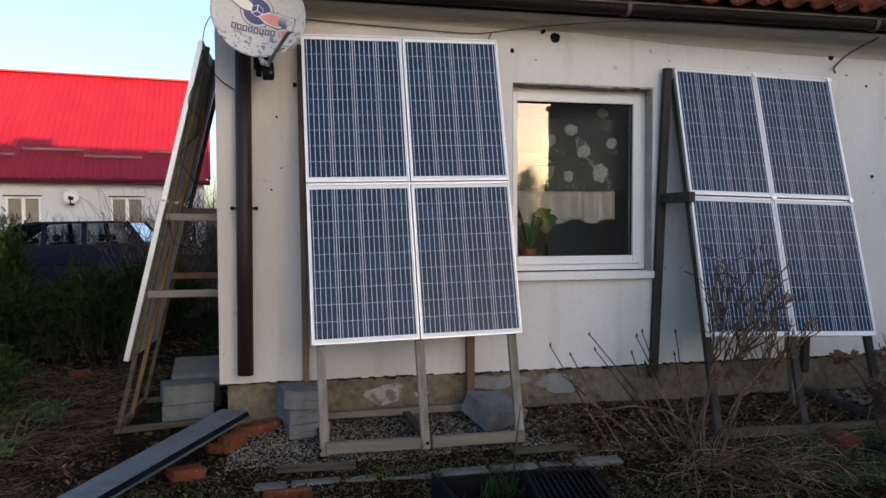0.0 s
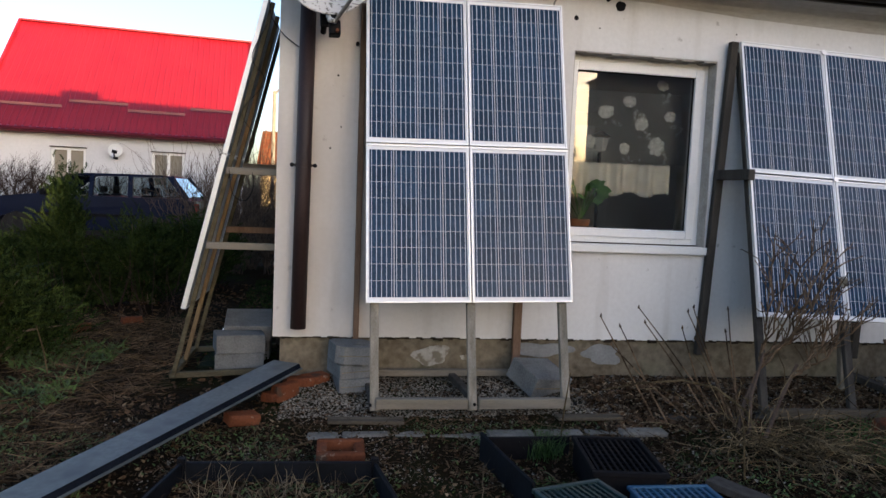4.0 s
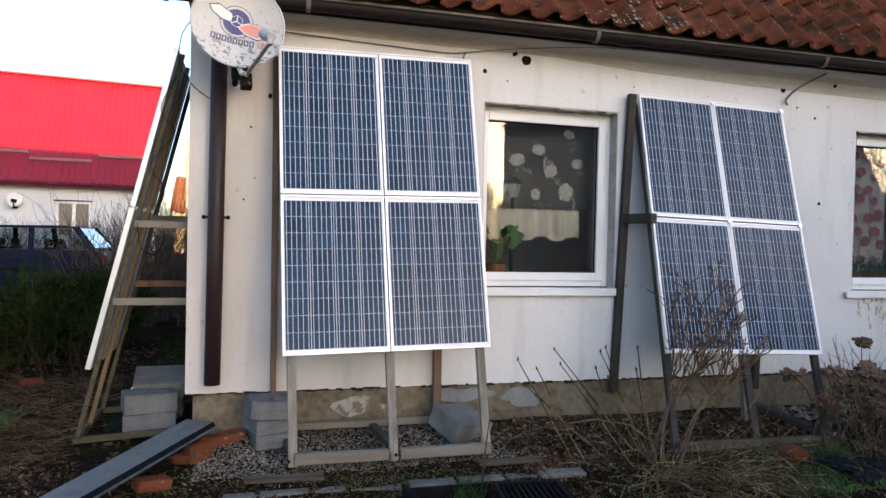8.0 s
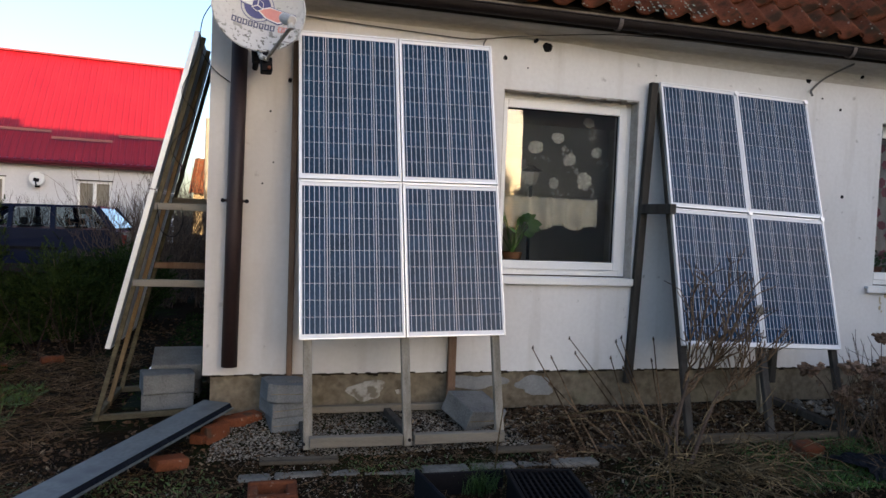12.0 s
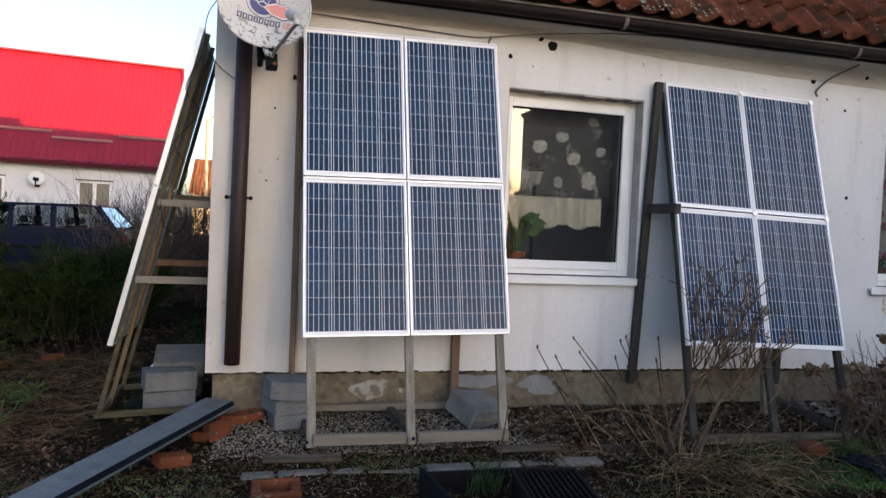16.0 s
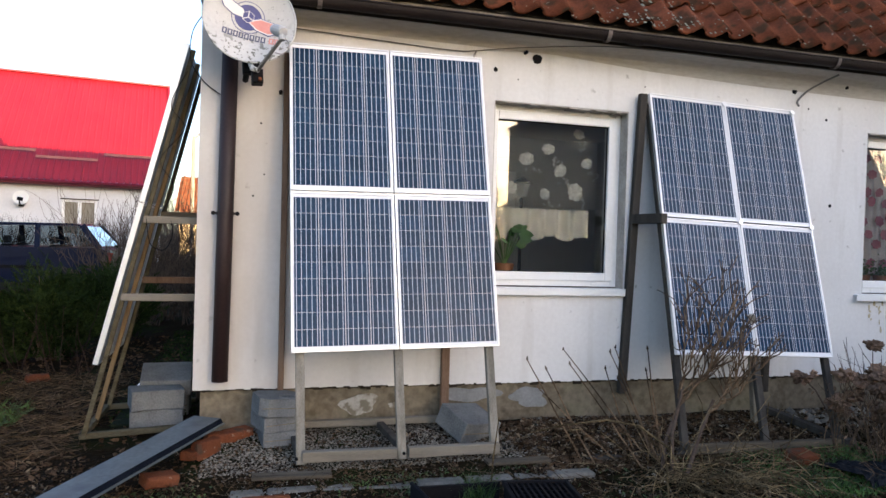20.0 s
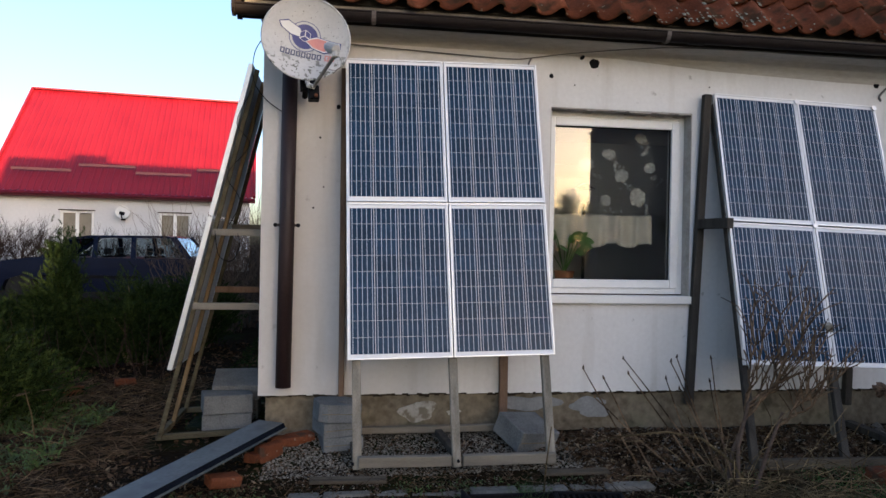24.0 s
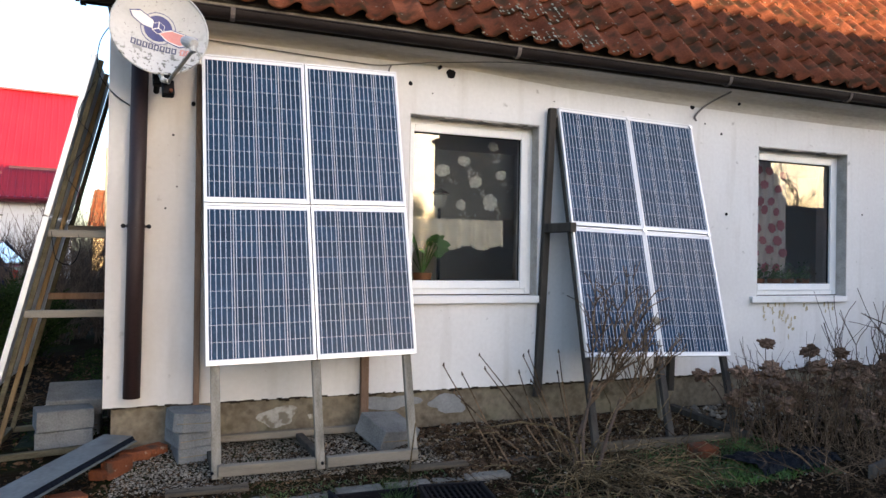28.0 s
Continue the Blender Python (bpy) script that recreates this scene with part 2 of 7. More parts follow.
add_layer(M_GALV, (0.025, 0.030, 0.032), 5.0, 0.52, 0.66, (1, 1, 1), 0.7)
M_WHITE_WALL = surf("white_house_paint", (0.55, 0.555, 0.57), (0.66, 0.66, 0.675), 0.5, 12, 0.9, 0.1)
M_ROOM = surf("room_wallpaper", (0.50, 0.48, 0.43), (0.60, 0.58, 0.52), 2, 40, 0.9, 0.05)
M_ACROSS_WALL = surf("pale_render_across", (0.34, 0.31, 0.28), (0.44, 0.40, 0.36), 0.6, 20, 0.9, 0.2)
# darker render for walls in shade, the shade put into its colour
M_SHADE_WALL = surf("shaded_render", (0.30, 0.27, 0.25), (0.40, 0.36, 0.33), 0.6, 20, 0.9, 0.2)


# ---- mesh helpers ----
def box(bm, x0, x1, y0, y1, z0, z1, bevel=0.0):
    v = bmesh.ops.create_cube(bm, size=1.0, matrix=Matrix.Translation(((x0 + x1) / 2, (y0 + y1) / 2, (z0 + z1) / 2)) @ Matrix.Diagonal((x1 - x0, y1 - y0, z1 - z0, 1)))["verts"]
    if bevel:
        bmesh.ops.bevel(bm, geom=list({e for w in v for e in w.link_edges}), offset=bevel, segments=1, affect="EDGES")
    return bm


def boxed(x0, x1, y0, y1, z0, z1, bevel=0.0):
    return box(bmesh.new(), x0, x1, y0, y1, z0, z1, bevel)


def beam(bm, p0, p1, w, d, side=(1, 0, 0), bevel=0.004):
    """A bar from p0 to p1, w wide along side, d deep."""
    p0, p1, side = Vector(p0), Vector(p1), Vector(side)
    ax = (p1 - p0)
    ln = ax.length
    ax.normalize()
    side = (side - ax * side.dot(ax)).normalized()
    dep = ax.cross(side)
    m = Matrix((( *side, 0), (*dep, 0), (*ax, 0), (0, 0, 0, 1))).transposed()
    m.translation = (p0 + p1) / 2
    v = bmesh.ops.create_cube(bm, size=1.0, matrix=m @ Matrix.Diagonal((w, d, ln, 1)))["verts"]
    if bevel:
        bmesh.ops.bevel(bm, geom=list({e for q in v for e in q.link_edges}), offset=bevel, segments=1, affect="EDGES")
    return bm


def beamed(*a, **k):
    return beam(bmesh.new(), *a, **k)


def tube(bm, pts, radii, sides=8, cap=True):
    pts = [Vector(p) for p in pts]
    if not hasattr(radii, "__len__"):
        radii = [radii] * len(pts)
    rings = []
    ref = Vector((0.31, 0.77, 0.55))
    for i, p in enumerate(pts):
        ax = (pts[min(i + 1, len(pts) - 1)] - pts[max(i - 1, 0)]).normalized()
        a = ax.cross(ref).normalized()
        b = ax.cross(a)
        rings.append([bm.verts.new(p + radii[i] * (math.cos(2 * math.pi * k / sides) * a + math.sin(2 * math.pi * k / sides) * b)) for k in range(sides)])
    for r, s in zip(rings, rings[1:]):
        for k in range(sides):
            bm.faces.new((r[k], r[(k + 1) % sides], s[(k + 1) % sides], s[k]))
    if cap:
        bm.faces.new(rings[0][::-1])
        bm.faces.new(rings[-1])
    return bm


def tubed(*a, **k):
    return tube(bmesh.new(), *a, **k)


def disc(bm, m, r, depth, seg=24, r2=None):
    bmesh.ops.create_cone(bm, cap_ends=True, segments=seg, radius1=r, radius2=r if r2 is None else r2, depth=depth, matrix=m)
    return bm


def mesh_of(name, bm, material, smooth=False):
    me = bpy.data.meshes.new(name)
    bmesh.ops.recalc_face_normals(bm, faces=bm.faces[:])
    bm.to_mesh(me)
    bm.free()
    me.materials.append(material)
    if smooth:
        me.shade_smooth()
    return me


def mesh_data(name, verts, faces, material, smooth=False):
    me = bpy.data.meshes.new(name)
    me.from_pydata(verts, [], faces)
    me.materials.append(material)
    if smooth:
        me.shade_smooth()
    return me


def thing(name, at=(0, 0, 0), label="", category="", group="", kind=""):
    ob = new(name)
    ob.location = at
    ob.empty_display_size = 0.1
    return tagged(ob, label, category, group, kind)


def hang(ob, parent):
    """Parents ob, whose mesh is in the same space as the thing's place."""
    ob.parent = parent
    top = parent if parent.parent is None else parent.parent
    if parent is top:
        ob.matrix_parent_inverse = Matrix.Translation(-Vector(top.location))
    return ob


def part(name, bm, material, parent, label="", smooth=False, kind=""):
    ob = new(name, mesh_of(name, bm, material, smooth) if isinstance(bm, bmesh.types.BMesh) else bm)
    hang(ob, parent)
    return tagged(ob, label, kind=kind)


def solid(name, bm, material, label="", category="", group="", kind="", smooth=False):
    """A thing that is one mesh."""
    return tagged(new(name, mesh_of(name, bm, material, smooth) if isinstance(bm, bmesh.types.BMesh) else bm), label, category, group, kind)


def lerp(a, b, f):
    return a + (b - a) * f


def table(v, rows):
    for (a, p), (b, q) in zip(rows, rows[1:]):
        if v <= b:
            return p if v <= a else lerp(p, q, (v - a) / (b - a))
    return rows[-1][1]


def ground_z(x, y):
    front = table(y, [(-60, -0.1), (-5, -0.04), (-2, 0.0), (-1.05, 0.02), (-0.7, 0.07), (-0.15, 0.13), (0.3, 0.13)])
    side = table(y, [(-60, -0.1), (-5, -0.04), (-2, 0.0), (0.5, 0.02), (4, 0.06), (10, 0.15), (24, 0.3), (300, 0.3)])
    z = lerp(side, front, min(1, max(0, (x + 0.35) / 0.5)))
    return z + 0.018 * noise.noise((x * 1.3, y * 1.3, 0)) + 0.010 * noise.noise((x * 5, y * 5, 3)) * (1 if abs(x) < 12 and abs(y) < 12 else 0)


# ---- ground: one sheet, finer near the house ----
def spaced(stops):
    out = []
    for a, b, n in stops:
        out += [lerp(a, b, i / n) for i in range(n)]
    return out + [stops[-1][1]]


gx = spaced([(-400, -40, 8), (-40, -6, 20), (-6, 9.5, 190), (9.5, 40, 16), (40, 400, 8)])
gy = spaced([(-400, -40, 8), (-40, -4, 20), (-4, 3, 100), (3, 12, 40), (12, 40, 16), (40, 400, 8)])
gv = [(x, y, ground_z(x, y)) for y in gy for x in gx]
W = len(gx)
gf = [(j * W + i, j * W + i + 1, (j + 1) * W + i + 1, (j + 1) * W + i) for j in range(len(gy) - 1) for i in range(W - 1)]
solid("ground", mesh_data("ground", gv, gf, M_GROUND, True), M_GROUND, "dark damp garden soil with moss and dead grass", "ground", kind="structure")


# ---- the house ----
HX0, HX1, HY1, EAVE = 0.0, 8.86, 9.2, 3.04
SLOPE = radians(50.5)


def wall_panel(xs, zs, holes, y0, y1, plane="x"):
    """A wall along x with openings through it; holes: pairs of cell indices."""
    bm = bmesh.new()
    vs = {}

    def vert(i, j, k):
        if (i, j, k) not in vs:
            vs[i, j, k] = bm.verts.new((xs[i], (y0, y1)[k], zs[j]))
        return vs[i, j, k]

    full = {(i, j) for i in range(len(xs) - 1) for j in range(len(zs) - 1)} - set(holes)
    for i, j in full:
        for k in (0, 1):
            q = [vert(i, j, k), vert(i + 1, j, k), vert(i + 1, j + 1, k), vert(i, j + 1, k)]
            bm.faces.new(q if k == 0 else q[::-1])
        for (di, dj), (a, b) in {(-1, 0): ((0, 0), (0, 1)), (1, 0): ((1, 0), (1, 1)), (0, -1): ((0, 0), (1, 0)), (0, 1): ((0, 1), (1, 1))}.items():
            if (i + di, j + dj) not in full:
                bm.faces.new([vert(i + a[0], j + a[1], 0), vert(i + b[0], j + b[1], 0), vert(i + b[0], j + b[1], 1), vert(i + a[0], j + a[1], 1)])
    return bm


W1 = (2.09, 3.215, 1.12, 2.55)
W2 = (5.57, 6.74, 1.10, 2.555)
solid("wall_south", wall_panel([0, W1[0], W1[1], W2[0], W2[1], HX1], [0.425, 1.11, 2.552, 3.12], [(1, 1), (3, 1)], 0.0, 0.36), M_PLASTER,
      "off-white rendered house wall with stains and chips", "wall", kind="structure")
rag = random.Random(4)
# ragged strip whose dark colour stands for the shadow under the render
bm = bmesh.new()
x = 0.0
while x < HX1:
    w = rag.uniform(0.02, 0.07)
    box(bm, x, min(x + w, HX1), 0.005, 0.05, 0.414 - abs(rag.gauss(0, 0.007)), 0.4248)
    x += w
# dirt in the sill joints, painted shadow along the render's edge
M_DIRT_SHADE = surf("dark_dirt", (0.018, 0.014, 0.010), (0.05, 0.04, 0.03), 9, 60, 0.95, 0.4)
lip = bmesh.new()
x = 0.0
while x < HX1:
    w = rag.uniform(0.015, 0.06)
    box(lip, x, min(x + w, HX1), 0.0004, 0.0045, 0.4245 - rag.uniform(0.0, 0.010), 0.4256)
    x += w
solid("plaster_lip", lip, M_PLASTER, "crumbled lower lip of the wall render", "trim", kind="structure")
solid("plaster_edge", bm, M_DIRT_SHADE, "ragged dark strip standing for shadow under the wall render", "trim", kind="structure")
solid("plinth", boxed(0.05, HX1, 0.026, 0.40, -0.3, 0.424), M_PLINTH, "brown damp rendered plinth under the wall", "plinth", kind="structure")
bm = bmesh.new()
prof = [(0.0, 0.425), (0.0, EAVE + 0.08), (-0.0 + HY1 / 2, EAVE + 0.08 + math.tan(SLOPE) * HY1 / 2), (HY1, EAVE + 0.08), (HY1, 0.425)]
lo = [bm.verts.new((0.0, y if y else 0.362, z)) for y, z in prof]
hi = [bm.verts.new((0.36, y if y else 0.362, z)) for y, z in prof]
bm.faces.new(lo)
bm.faces.new(hi[::-1])
for i in range(5):
    bm.faces.new((lo[i], hi[i], hi[(i + 1) % 5], lo[(i + 1) % 5]))
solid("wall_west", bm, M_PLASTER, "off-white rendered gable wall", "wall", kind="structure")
solid("plinth_west", boxed(0.05, 0.4, 0.402, HY1, -0.3, 0.424), M_PLINTH, "brown damp rendered plinth of the gable", "plinth", kind="structure")
solid("wall_north", boxed(0.0, 12.4, HY1, HY1 + 0.3, -0.3, EAVE), M_PLASTER, "rear wall of the house", "wall", kind="structure")
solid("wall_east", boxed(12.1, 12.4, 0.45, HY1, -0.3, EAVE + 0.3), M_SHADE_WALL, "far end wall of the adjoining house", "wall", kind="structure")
solid("floor", boxed(0.37, 12.0, 0.41, HY1, 0.2, 0.45), M_WOOD_DARK, "dark wooden room floor", "floor", kind="structure")
solid("ceiling", boxed(0.37, 12.0, 0.37, HY1, 2.72, 2.8), M_ROOM, "room ceiling", "ceiling", kind="structure")
solid("wall_inner", boxed(0.37, 12.0, 2.6, 2.7, 0.46, 2.71), M_ROOM, "papered back wall of the rooms", "wall", kind="structure")
solid("wall_partition", boxed(4.3, 4.4, 0.37, 2.59, 0.46, 2.71), M_ROOM, "papered partition between two rooms", "wall", kind="structure")

# the adjoining half: set back, darker
adj = thing("adjoining_house", (10.6, 0.45, 0), "adjoining house half with grey wall and dark red sheet roof", "house")
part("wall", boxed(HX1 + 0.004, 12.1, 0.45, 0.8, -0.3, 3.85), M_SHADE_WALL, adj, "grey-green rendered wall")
part("roof_base", boxed(HX1 + 0.004, 12.4, -0.10, 0.0, 2.93, 3.02), M_METAL_ROOF, adj)


def slope_point(x, u, h=0.0):
    """A place on the front roof slope: u metres up from the eave, h above it."""
    return Vector((x, -0.28 + u * math.cos(SLOPE) - h * math.sin(SLOPE), 3.115 + u * math.sin(SLOPE) + h * math.cos(SLOPE)))


RUN = (HY1 / 2 + 0.28) / math.cos(SLOPE)


def slab(x0, x1, u0, u1, h0, h1, back=False):
    bm = bmesh.new()
    v = []
    for x in (x0, x1):
        for u in (u0, u1):
            for h in (h0, h1):
                p = slope_point(x, u, h)
                if back:
                    p.y = HY1 - p.y
                v.append(bm.verts.new(p))
    for f in ((0, 1, 3, 2), (4, 6, 7, 5), (0, 4, 5, 1), (2, 3, 7, 6), (0, 2, 6, 4), (1, 5, 7, 3)):
        bm.faces.new([v[i] for i in f])
    return bm


# sheet roof with standing ribs
bm = bmesh.new()
xs = []
n = 24
x0, x1 = HX1 + 0.06, 12.42
for i in range(n):
    a = lerp(x0, x1, i / n)
    w = (x1 - x0) / n
    xs += [(a, 0.02), (a + 0.25 * w, 0.02), (a + 0.38 * w, 0.05), (a + 0.62 * w, 0.05), (a + 0.75 * w, 0.02)]
xs.append((x1, 0.02))
a = [bm.verts.new(slope_point(x, 0.0, h)) for x, h in xs]
b = [bm.verts.new(slope_point(x, RUN, h)) for x, h in xs]
for i in range(len(xs) - 1):
    bm.faces.new((a[i], a[i + 1], b[i + 1], b[i]))
part("roof", bm, M_METAL_ROOF, adj, "dark red ribbed sheet roof")
part("roof_deck", slab(HX1 + 0.06, 12.4, 0.02, RUN, -0.06, 0.0), M_WOOD_DARK, adj)
part("flashing", slab(HX1 - 0.06, HX1 + 0.10, -0.02, RUN, 0.066, 0.085), M_METAL_ROOF, adj, "dark red flashing strip")
part("verge_board", slab(12.38, 12.46, 0.0, RUN, -0.08, 0.07), M_METAL_ROOF, adj)

# tiled roof
roof = thing("tiled_roof", (4.4, 4.6, 3.0), "old red clay pantile roof with moss and lichen", "roof", kind="structure")
part("roof_boarding", slab(-0.12, HX1 - 0.02, 0.03, RUN, -0.07, -0.02), M_WOOD_DARK, roof)
part("rear_slope", slab(-0.12, 12.4, 0.0, RUN, -0.07, 0.03, back=True), M_TILE_FAR, roof)
part("ridge", boxed(-0.12, 12.4, HY1 / 2 - 0.12, HY1 / 2 + 0.12, slope_point(0, RUN).z - 0.05, slope_point(0, RUN).z + 0.06), M_TILE_FAR, roof)
part("verge_board", slab(-0.16, -0.125, -0.02, RUN, -0.16, 0.03), M_FASCIA, roof)
chimney = thing("chimney", (2.9, 4.6, 8.5), "red brick chimney on the ridge", "chimney")
part("shaft", boxed(2.4, 3.5, 4.3, 4.9, 8.3, 9.3), M_BRICK, chimney)
part("cap", boxed(2.34, 3.56, 4.24, 4.96, 9.304, 9.39, 0.01), M_BLOCK, chimney)

# ---- eave: soffit, gutter, brackets, downpipe ----
bm = bmesh.new()
prev = None
for xx, zz in ((0.0, 2.94), (2.6, 2.935), (3.4, 2.885), (4.4, 2.855), (6.5, 2.83), (HX1, 2.83)):
    cove = [(0.0, zz), (-0.010, lerp(zz, 2.995, 0.3)), (-0.03, lerp(zz, 2.995, 0.62)), (-0.08, lerp(zz, 2.995, 0.88)), (-0.2, 2.995), (-0.2, 3.06), (-0.0, 3.06)]
    ring = [bm.verts.new((xx, y - 0.001, z)) for y, z in cove]
    if prev:
        for i in range(len(cove)):
            j = (i + 1) % len(cove)
            bm.faces.new((prev[i], ring[i], ring[j], prev[j]))
    else:
        bm.faces.new(ring)
    prev = ring
bm.faces.new(prev[::-1])
M_CORNICE = surf("stained_cornice", (0.40, 0.37, 0.32), (0.62, 0.60, 0.56), 1.4, 30, 0.9, 0.3, stretch=(0.5, 1, 2), contrast=0.6)
solid("cornice", bm, M_CORNICE, "coved render cornice under the eave", "cornice", kind="structure")
solid("fascia", boxed(-0.12, HX1, -0.225, -0.203, 2.998, 3.09), M_FASCIA, "weathered dark fascia board behind the gutter", "fascia", kind="structure")
M_BRACKET = surf("worn_bracket", (0.06, 0.045, 0.04), (0.17, 0.14, 0.125), 9, 60, 0.7, 0.1)
gutter = thing("roof_gutter", (4.4, -0.29, 3.0), "dark brown half-round roof gutter with metal brackets", "gutter")
bm = bmesh.new()
GY, GZ, GR = -0.284, 3.055, 0.051
secs = [(-0.16, 0.0), (9.3, 0.01)]
rows = []
for xx, dz in secs:
    ring = []
    for r in (GR, GR - 0.005):
        for i in range(13):
            t = math.pi + math.pi * i / 12
            ring.append(bm.verts.new((xx, GY + r * math.cos(t) * (1 if r == GR else 1), GZ + dz + (r + 0.010) * math.sin(t))))
    rows.append(ring)
for i in range(12):
    bm.faces.new((rows[0][i], rows[0][i + 1], rows[1][i + 1], rows[1][i]))
    bm.faces.new((rows[0][13 + i], rows[1][13 + i], rows[1][14 + i], rows[0][14 + i]))
part("trough", bm, M_GUTTER, gutter, smooth=False)
for yy in (GY - GR, GY + GR):
    part("lip", tubed([(-0.16, yy, GZ), (9.3, yy, GZ + 0.01)], 0.008, 6), M_GUTTER, gutter)
part("end_cap", disc(bmesh.new(), pose(-0.165, GY, GZ - 0.008, 0, 90, 0), 0.062, 0.02, 16), M_GUTTER, gutter)
for xx in (0.75, 2.85, 4.91, 6.36, 8.4):
    arc = [(xx, GY + 0.058 * math.cos(math.pi + math.pi * i / 10), GZ + 0.004 + 0.070 * math.sin(math.pi + math.pi * i / 10)) for i in range(11)]
    bm = bmesh.new()
    for p, q in zip(arc, arc[1:]):
        beam(bm, p, q, 0.03, 0.006, bevel=0)
    beam(bm, arc[-1], (xx, -0.226, GZ + 0.03), 0.03, 0.006, bevel=0)
    part("bracket", bm, M_BRACKET, gutter, "worn metal bracket")
for xx in (2.95, 6.1):
    bm = bmesh.new()
    for i in range(12):
        t0, t1 = math.pi + math.pi * i / 12, math.pi + math.pi * (i + 1) / 12
        q = [(xx + dx, GY + 0.055 * math.cos(t), GZ + 0.066 * math.sin(t)) for dx, t in ((0.07, t0), (0.19, t0), (0.19, t1), (0.07, t1))]
        bm.faces.new([bm.verts.new(v) for v in q])
    part("joint", bm, M_GUTTER, gutter)
M_MORTAR = surf("bedding_mortar", (0.10, 0.085, 0.065), (0.24, 0.21, 0.17), 5, 50, 0.95, 0.6)
solid("eave_bedding", boxed(-0.1, HX1 - 0.03, -0.262, -0.229, 3.02, 3.105), M_MORTAR, "crumbling mortar bedding under the eave tiles", "mortar", kind="structure")
pipe = thing("downpipe", (0.185, -0.075, 0.49), "dark brown round rainwater downpipe on the house corner", "downpipe")
part("pipe", tubed([(0.178, -0.075, 0.492), (0.184, -0.075, 1.5), (0.19, -0.075, 2.86)], 0.053, 20), M_BROWN, pipe, smooth=True)
part("swan_neck", tubed([(0.19, -0.075, 2.86), (0.19, -0.12, 2.92), (0.19, -0.25, 2.96), (0.19, -0.29, 3.0)], 0.05, 14), M_BROWN, pipe)
bm = tubed([(0.184, -0.075, 1.609), (0.184, -0.075, 1.631)], 0.058, 20)
box(bm, 0.102, 0.266, -0.082, -0.066, 1.612, 1.628)
part("clamp", bm, M_BROWN, pipe)
for sx in (0.108, 0.262):
    part("clamp_screw", disc(bmesh.new(), pose(sx, -0.088, 1.62, 90, 0, 0), 0.015, 0.02, 10), M_BLACK, pipe)


# ---- windows ----
def window(name, o, label, shy=0.0, ends=(0.03, 0.03)):
    x0, x1, z0, z1 = o
    w = thing(name, ((x0 + x1) / 2, 0.1, z0), label, "window", kind="structure")
    fy0, fy1 = 0.115, 0.19

    def ring(bm, a, b, c, d, t, y0, y1, bottom=None, left=None):
        bottom, left = bottom or t, left or t
        box(bm, a, a + left, y0, y1, c, d, 0.004)
        box(bm, b - t, b, y0, y1, c, d, 0.004)
        box(bm, a + left, b - t, y0, y1, d - t, d, 0.004)
        box(bm, a + left, b - t, y0, y1, c, c + bottom, 0.004)
        return bm

    part("window_frame", ring(bmesh.new(), x0 + 0.002, x1 - 0.002, z0 + 0.03, z1 - 0.003, 0.055, fy0, fy1, left=0.055 - shy), M_PVC, w)
    sash = part("sash", ring(bmesh.new(), x0 + 0.05 - shy, x1 - 0.05, z0 + 0.078, z1 - 0.05, 0.065, fy0 - 0.022, fy1 - 0.02, left=0.053), M_PVC, w)
    part("gasket", ring(bmesh.new(), x0 + 0.113 - shy - 0.012, x1 - 0.113, z0 + 0.141, z1 - 0.113, 0.008, fy0 + 0.0, fy0 + 0.02), M_BLACK, w, "black rubber gasket")
    pane = part("pane", boxed(x0 + 0.114 - shy - 0.012, x1 - 0.114, fy0 + 0.022, fy0 + 0.028, z0 + 0.142, z1 - 0.114), M_GLASS, w)
    pane.visible_shadow = False
    pane.data.materials.append(M_CLEAR)
    for p in pane.data.polygons:
        p.material_index = 0 if p.normal.y < -0.5 else 1
    for k in (0.18, 0.8):
        part("drain_cap", boxed(lerp(x0, x1, k), lerp(x0, x1, k) + 0.035, fy0 - 0.008, fy0, z0 + 0.048, z0 + 0.062, 0.002), M_PVC, w)
    bm = bmesh.new()
    box(bm, x0 - ends[0], x1 + ends[1], -0.035, 0.115, z0 + 0.006, z0 + 0.024, 0.003)
    box(bm, x0 - ends[0], x1 + ends[1], -0.041, -0.030, z0 - 0.032, z0 + 0.026, 0.003)
    part("window_sill", bm, M_PVC, w, "white outer sill with dirt along its edge")
    part("sill_joint", boxed(x0 + 0.004, x1 - 0.004, 0.1085, 0.1135, z0 + 0.0245, z0 + 0.033), M_DIRT_SHADE, w, "dirty joint over the sill")
    part("inner_sill", boxed(x0 - 0.05, x1 + 0.05, fy1 + 0.002, 0.56, z0 + 0.06, z0 + 0.09, 0.004), M_PVC, w)
    # broken lintel edge, with the shadow gap beneath it put into its grey
    bm = bmesh.new()
    r = random.Random(int(x0 * 100))
    x = x0
    while x < x1 - 0.005:
        q = min(x + r.uniform(0.03, 0.12), x1)
        box(bm, x, q, 0.001, 0.112, z1 - 0.003 - r.uniform(0.001, 0.016), z1 + 0.0)
        x = q
    part("lintel_edge", bm, M_PLASTER_DARKER, w, "broken render under the lintel, darkened for its shadow gap")
    # both jambs lined in a grey darker than the wall
    for xa, xb in ((x0 + 0.0005, x0 + 0.006), (x1 - 0.006, x1 - 0.0005)):
        part("reveal", boxed(xa, xb, 0.002, 0.114, z0 + 0.025, z1 - 0.004), M_PLASTER_DARKER, w, "grey render of the reveal, darker than the wall")
    return w


window("window_1", W1, "white plastic window with lace curtain and houseplant inside", 0.034)
window("window_2", W2, "white plastic window with pink flowered curtain inside", ends=(0.09, -0.03))

